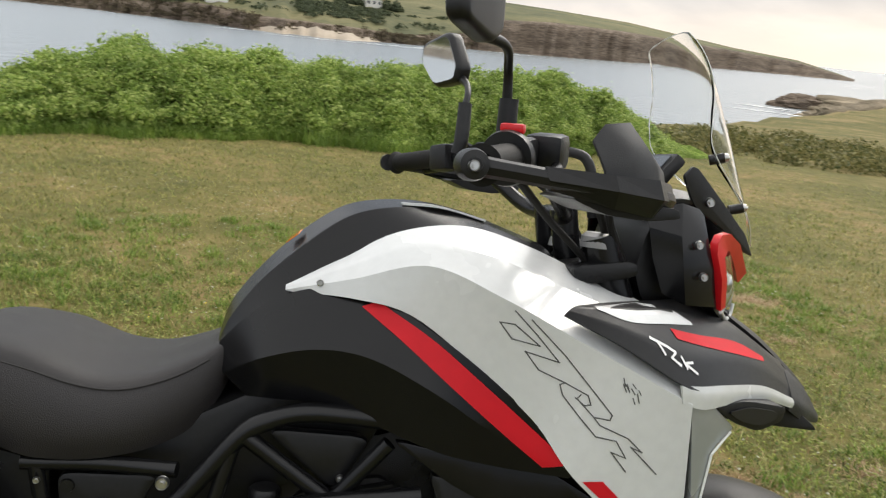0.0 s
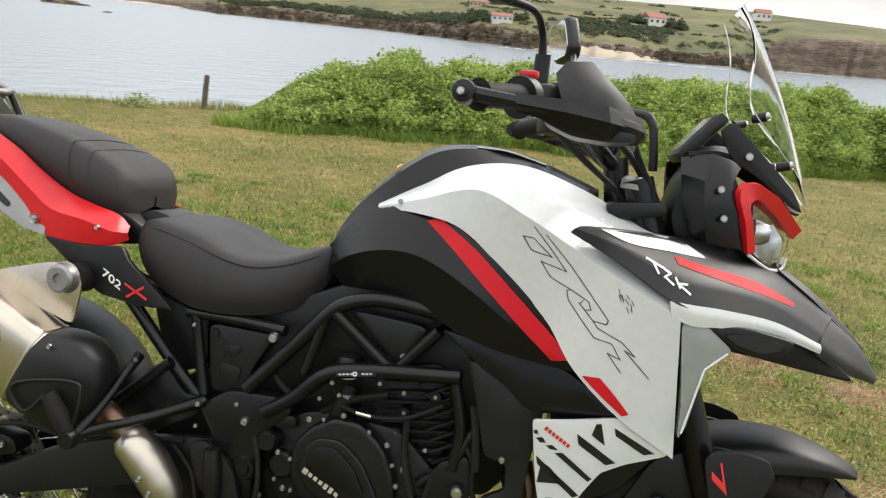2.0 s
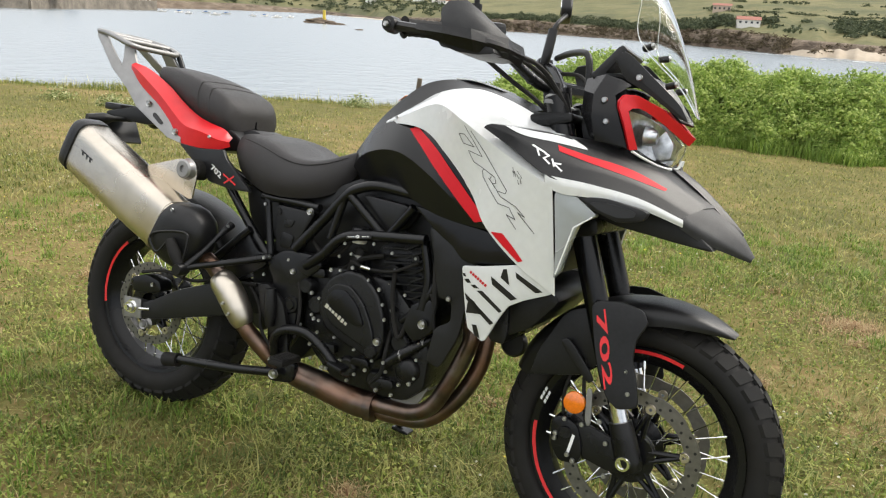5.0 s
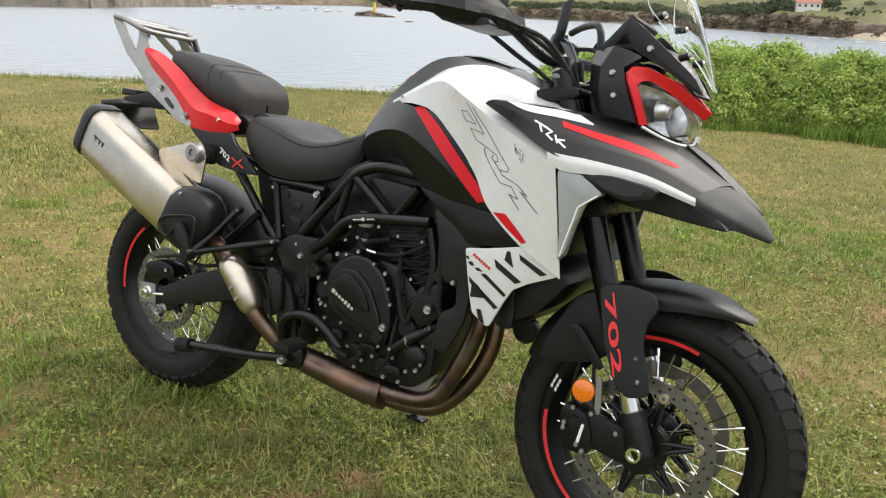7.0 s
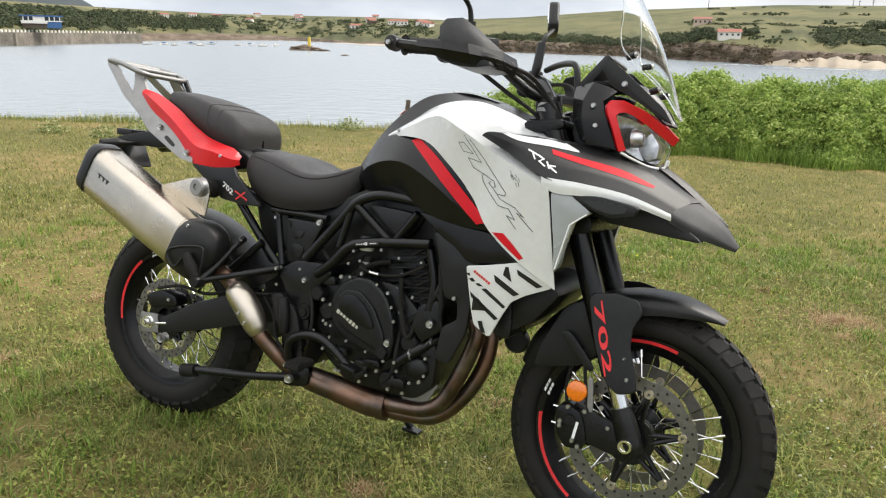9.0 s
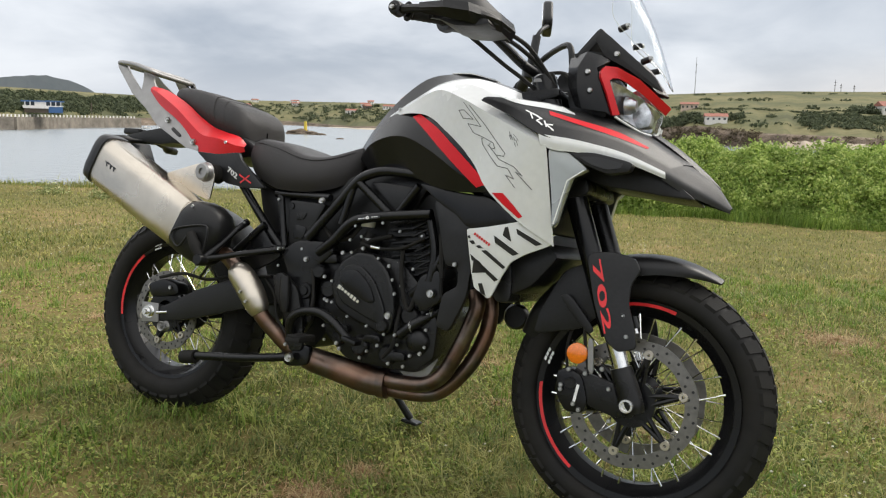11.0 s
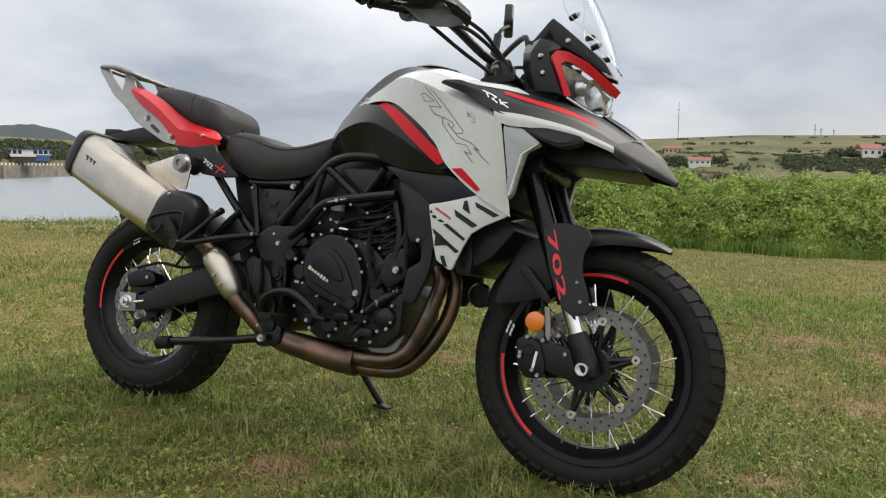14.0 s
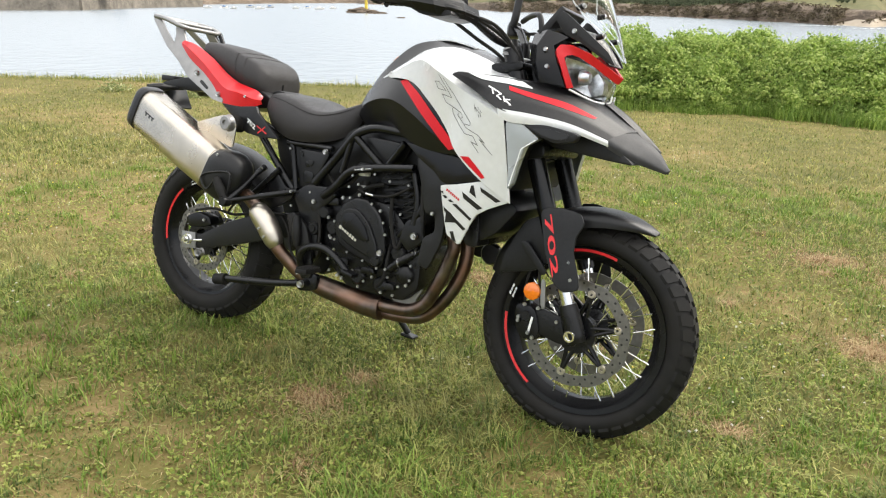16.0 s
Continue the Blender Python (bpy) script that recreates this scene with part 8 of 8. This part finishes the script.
house(-6.95, 345, 8.5, 6, 2.1, 1.3, WALL_WHITE, ROOF_RED, "long low white house with a red tiled roof", 0.1, 4)
house(-8.7, 430, 8.5, 7, 2.8, 1.1, material("tan_render", (0.50, 0.40, 0.32), 0.8), ROOF_RED, "tan house with a flat red roof on the slope", 0.0, 4)
house(3.25, 395, 9, 7, 3.4, 2.2, WALL_WHITE, ROOF_RED, "white house with a red gabled roof", 0.55, 3)
house(10.0, 560, 9.5, 7, 4.2, 2.4, WALL_WHITE, ROOF_RED, "white house with a red roof high on the hill", 0.3, 3)
for k in range(15):
    b = rs.uniform(-49, -26)
    d = float(np.interp(b, sh[:, 0], sh[:, 1])) * 1.05 + rs.uniform(110, 380)
    house(b, d, rs.uniform(7, 12), 8, rs.uniform(3, 5), 1.8, WALL_WHITE if rs.rand() < 0.6 else WOOD_GREY, ROOF_RED, "small far house with a red roof", rs.uniform(-0.6, 0.6), 3)
# flat-roofed blue and white building on the quay
qb = new("quay_building")
qb.matrix_world = Matrix.Translation(polar(-52.1, 455, 2.2)) @ Matrix.Rotation(radians(52), 4, "Z")
tagged(qb, "two-storey blue and white flat-roofed building on the quay", "building")
for nm, mat, size, at in (("wall", WOOD_GREY, (17, 9.4, 3.0), (0, 0, 1.5)), ("blue_wall", BLUE_PAINT, (6.5, 10, 3.0), (5.6, 0, 1.5)), ("balcony", WALL_WHITE, (11.5, 11.5, 0.9), (-3.2, -0.6, 2.55)), ("upper_wall", WALL_WHITE, (18.6, 10.4, 0.5), (0, 0, 3.25)), ("glazing", GLASS_DARK, (17, 9.6, 1.9), (0, 0, 4.45)), ("white_panel", WALL_WHITE, (5.2, 10.1, 1.9), (-1.2, 0, 4.45)), ("roof", BLUE_PAINT, (19.5, 11, 0.6), (0, 0, 5.7))):
    bm = bmesh.new()
    box(bm, size, at)
    part(nm, bm, mat, qb, smooth=False)
for i in range(8):
    bm = bmesh.new()
    box(bm, (0.5, 0.3, 1.8), (-8 + i * 2.3, -4.95, 4.5))
    part("mullion", bm, WALL_WHITE, qb, smooth=False)
QUAY = ground_material("quay_stone", [(0.0, (0.10, 0.09, 0.075)), (1.0, (0.33, 0.29, 0.24))], (0.2, 1.0, 4.0))
prev = None
quay = bmesh.new()
rail = bmesh.new()
for k in range(25):
    b = -72 + k * (72 - 46.5) / 24
    d = float(np.interp(b, (-72, -54, -50, -46.5), (400, 425, 520, 575)))
    p = polar(b, d, 0)
    if prev is not None:
        mid, run = (p + prev) / 2, (p - prev)
        box(quay, (run.length + 0.5, 5, 7.2), (mid.x, mid.y, SEA + 2.4), 0, Matrix.Rotation(math.atan2(run.y, run.x), 4, "Z"))
        for f in np.linspace(0, 1, 5, endpoint=False):
            q = prev + run * f
            box(rail, (0.7, 0.7, 1.3), (q.x, q.y, SEA + 6.6))
    prev = p
tagged(mesh_object("quay_wall", quay, QUAY, smooth=False), "brown stone quay wall along the water", "quay", kind="structure")
tagged(mesh_object("quay_posts", rail, WALL_WHITE, smooth=False), "row of white posts along the quay", "posts", kind="stuff")


def boat(b, d, ln, label):
    e = new("boat")
    e.matrix_world = Matrix.Translation(polar(b, d, SEA)) @ Matrix.Rotation(rs.uniform(-0.8, 0.8) - radians(b), 4, "Z")
    tagged(e, label, "boat", group="moored boats")
    part("hull", skin([[(-ln / 2, 0, -0.3), (-ln / 2, -ln * 0.15, 0.2), (-ln / 2, -ln * 0.16, 0.75)], [(0, 0, -0.35), (0, -ln * 0.17, 0.2), (0, -ln * 0.19, 0.8)], [(ln / 2, 0, 0.1), (ln / 2, -0.03, 0.5), (ln / 2 + 0.3, -0.03, 1.1)]], 10, 6, 0.05), WALL_WHITE, e)
    part("hull", skin([[(-ln / 2, 0, -0.3), (-ln / 2, ln * 0.15, 0.2), (-ln / 2, ln * 0.16, 0.75)], [(0, 0, -0.35), (0, ln * 0.17, 0.2), (0, ln * 0.19, 0.8)], [(ln / 2, 0, 0.1), (ln / 2, 0.03, 0.5), (ln / 2 + 0.3, 0.03, 1.1)]], 10, 6, 0.05), WALL_WHITE, e)
    bm = bmesh.new()
    box(bm, (ln * 0.3, ln * 0.22, 1.0), (-ln * 0.05, 0, 1.0), 0.1)
    part("cabin", bm, WALL_WHITE if rs.rand() < 0.6 else BLUE_PAINT, e)


for b in (-46.0, -44.9, -44.3, -43.2, -42.6, -41.9, -40.2, -39.4, -38.6, -37.7):
    boat(b, rs.uniform(470, 560), rs.uniform(4.0, 6.5), "small white moored motor boat")


def rock_lump(name, b, d, w, dep, h, label, mat, seed):
    bm = bmesh.new()
    bmesh.ops.create_icosphere(bm, subdivisions=5, radius=1.0)
    for v in bm.verts:
        n = 1 + 0.35 * noise.fractal(v.co * 1.6 + Vector((seed, 0, 0)), 1.0, 2.0, 5)
        v.co = Vector((v.co.x * w * n, v.co.y * dep * n, (v.co.z * h * n) if v.co.z > 0 else v.co.z * 1.0))
    ob = mesh_object(name, bm, mat, local=Matrix.Translation(polar(b, d, SEA)) @ Matrix.Rotation(-radians(b), 4, "Z"))
    return tagged(ob, label, "rock")


rock_lump("rock_islet", -35.7, 395, 7.5, 5, 2.2, "low dark rock islet in the bay", CLIFF, 1.0)
rock_lump("rock_islet", -34.6, 380, 4.0, 3, 0.9, "low dark rock islet in the bay", CLIFF, 2.0)
rock_lump("rock_islet", -33.0, 300, 1.6, 1.2, 0.4, "small rock awash in the bay", CLIFF, 3.0)
rock_lump("rock_islet", 32.6, 150, 5.5, 3.5, 2.0, "dark rock islet near the shore", CLIFF, 4.0)
for b, d, w, h, sd in ((36.0, 150, 10, 2.6, 5.0), (38.5, 120, 12, 3.4, 6.0), (41.0, 100, 10, 3.6, 7.0), (34.6, 128, 5, 1.6, 8.0), (37.2, 95, 7, 2.2, 9.0)):
    rock_lump("shore_rock", b, d, w, w * 0.6, h, "tawny shore rocks below the bank", SHORE_ROCK, sd)
bm = tube([(0, 0, 0), (0, 0, 4.6)], [0.8, 0.75, 0.6], 6, 12)
tagged(mesh_object("beacon", bm, YELLOW, local=Matrix.Translation(polar(-35.4, 394, SEA + 1.6))), "yellow beacon pillar on the islet", "beacon")
for b, d, h in ((-8.45, 760, 33), (0.1, 735, 11), (0.45, 735, 8), (1.2, 735, 7)):
    bm = tube([(0, 0, 0), (0, 0, h)], [0.35, 0.2], 4, 6)
    for f in (0.6, 0.8):
        box(bm, (1.6, 0.4, 0.5), (0, 0, h * f))
    tagged(mesh_object("radio_mast", bm, ALLOY, local=Matrix.Translation(polar(b, d, hill(b, d) - 1))), "thin radio mast on the hill", "mast")
# foam along the rocks
foam = bmesh.new()
FOAM = material("sea_foam", (0.80, 0.82, 0.82), 0.9)
for b0, d0, w0, seed in ((33.6, 128, 12, 1), (31.5, 140, 8, 2), (35.6, 135, 10, 3), (2.4, 262, 22, 4), (6.5, 270, 14, 5), (-0.5, 262, 16, 6), (13.0, 318, 10, 7), (-5.3, 285, 9, 8), (36.6, 420, 16, 9)):
    c = polar(b0, d0, SEA + 0.06)
    tx, ty = math.cos(radians(b0)), -math.sin(radians(b0))
    rows = []
    for i in range(24):
        f = i / 23 * 2 - 1
        th = 0.25 + 1.6 * max(0, noise.fractal(Vector((f * 3, seed, 0)), 1.0, 2.0, 4) + 0.3) * (1 - f * f)
        o = 2.5 * noise.fractal(Vector((f * 2, seed, 4)), 1.0, 2.0, 3)
        p = c + Vector((tx * w0 * f, ty * w0 * f, 0)) + Vector((-ty * o, tx * o, 0))
        rows.append((foam.verts.new(p + Vector((-ty * th, tx * th, 0))), foam.verts.new(p - Vector((-ty * th, tx * th, 0)))))
    for p, q in zip(rows, rows[1:]):
        foam.faces.new((p[0], p[1], q[1], q[0]))
tagged(mesh_object("sea_foam", foam, FOAM, smooth=False), "white foam where waves meet the rocks", "foam", kind="stuff")
# scrub and trees of the far shore
sp, sn, ss = [], [], []


def far_clump(b, d, w, h, m=46, z=None):
    at = np.array(polar(b, d, hill(b, d) if z is None else z))
    q = rs.normal(0, 1, (m, 3))
    q /= np.linalg.norm(q, axis=1)[:, None]
    q[:, 2] = np.abs(q[:, 2])
    sp.append(at + q * np.array([w, w, h]) * rs.uniform(0.6, 1.05, (m, 1)))
    sn.append(q)
    ss.append(np.full(m, 0.55 * max(w, h) * 0.8))


for k in range(560):
    b = rs.uniform(-26, -9)
    D = float(np.interp(b, sh[:, 0], sh[:, 1])) * 1.05
    far_clump(b, D + abs(rs.normal(6, 12)), rs.uniform(1.2, 3.0), rs.uniform(1.0, 2.6), 30)
# woods above the quay, hedge lines and thickets on the hillside
for k in range(620):
    b = rs.uniform(-64, -41)
    D = float(np.interp(b, sh[:, 0], sh[:, 1])) * 1.05
    far_clump(b, D + rs.uniform(35, 190), rs.uniform(3.5, 7.5), rs.uniform(3.0, 6.5), 40)
for b in np.arange(-9.5, 5.5, 0.13):
    D = float(np.interp(b, sh[:, 0], sh[:, 1])) * 1.05
    far_clump(b, D + 92 + 6 * math.sin(b), rs.uniform(0.8, 1.9), rs.uniform(0.6, 1.5), 26)
for k in range(150):
    b = rs.uniform(-1.5, 4.2)
    D = float(np.interp(b, sh[:, 0], sh[:, 1])) * 1.05
    far_clump(b, D + rs.uniform(18, 75), rs.uniform(1.6, 3.6), rs.uniform(0.8, 2.0), 30)
for k in range(700):
    b = rs.uniform(-60, -27)
    D = float(np.interp(b, sh[:, 0], sh[:, 1])) * 1.05
    far_clump(b, D + rs.uniform(3, 300) ** 1.0, rs.uniform(2, 6), rs.uniform(1.5, 4.5), 30)
for k in range(110):
    b = rs.uniform(-10, 11)
    D = float(np.interp(b, sh[:, 0], sh[:, 1])) * 1.05
    far_clump(b, D + rs.choice([20, 55, 60, 120, 200, 330]) + rs.normal(0, 4), rs.uniform(1.5, 4), rs.uniform(0.8, 2.2), 30)
for b, d in ((-8.9, 352), (-8.5, 355), (-8.1, 350), (-9.3, 356), (-5.6, 352), (2.1, 390), (1.6, 388), (4.4, 398), (5.0, 400), (-38.5, 1050), (-39.0, 1050)):
    for k in range(4):
        far_clump(b + rs.normal(0, 0.15), d + rs.normal(0, 3), rs.uniform(2.5, 4.5), rs.uniform(2.5, 4.5), 60)
green_n = len(sp)
for k in range(900):
    b = rs.uniform(-27, 11)
    if -4.2 < b < 3.8 and rs.rand() < 0.8:
        continue
    d, c = float(np.interp(b, bear, dist)), float(np.interp(b, bear, zc))
    f = rs.uniform(0.0, 1.0)
    far_clump(b, d * (1.004 + 0.03 * f), rs.uniform(0.8, 2.2), rs.uniform(0.5, 1.6), 24, SEA + (c - SEA) * (0.10 + 0.85 * f))
BROWN_SCRUB = foliage("brown_cliff_scrub", (0.060, 0.050, 0.034), (0.115, 0.092, 0.058), (0.19, 0.155, 0.095), rough=0.9)
cliff_scrub = leaf_cloud(np.concatenate(sp[green_n:]), np.concatenate(sn[green_n:]), np.concatenate(ss[green_n:]), BROWN_SCRUB, "cliff_scrub", 0.5)
tagged(cliff_scrub, "brown heath and broken rock on the far cliff face", "scrub", kind="stuff")
sp, sn, ss = sp[:green_n], sn[:green_n], ss[:green_n]
far_scrub = leaf_cloud(np.concatenate(sp), np.concatenate(sn), np.concatenate(ss), SCRUB, "far_scrub", 0.5)
tagged(far_scrub, "dark scrub and small trees of the far shore", "scrub", kind="stuff")
# palm on the quay
palm = new("palm_tree")
palm.matrix_world = Matrix.Translation(polar(-49.3, 640, hill(-49.3, 640)))
tagged(palm, "far palm tree with a round crown", "tree")
part("trunk", tube([(0, 0, -2), (0.2, 0, 5), (0.1, 0, 9)], [0.5, 0.4, 0.35], 8, 8), WOOD_GREY, palm)
q = rs.normal(0, 1, (160, 3))
q /= np.linalg.norm(q, axis=1)[:, None]
crown = leaf_cloud(np.array([0.1, 0, 9.6]) + q * np.array([2.6, 2.6, 1.8]) * rs.uniform(0.3, 1.0, (160, 1)), q, rs.uniform(1.2, 2.2, 160), SCRUB, "crown", 0.4)
crown.parent = palm
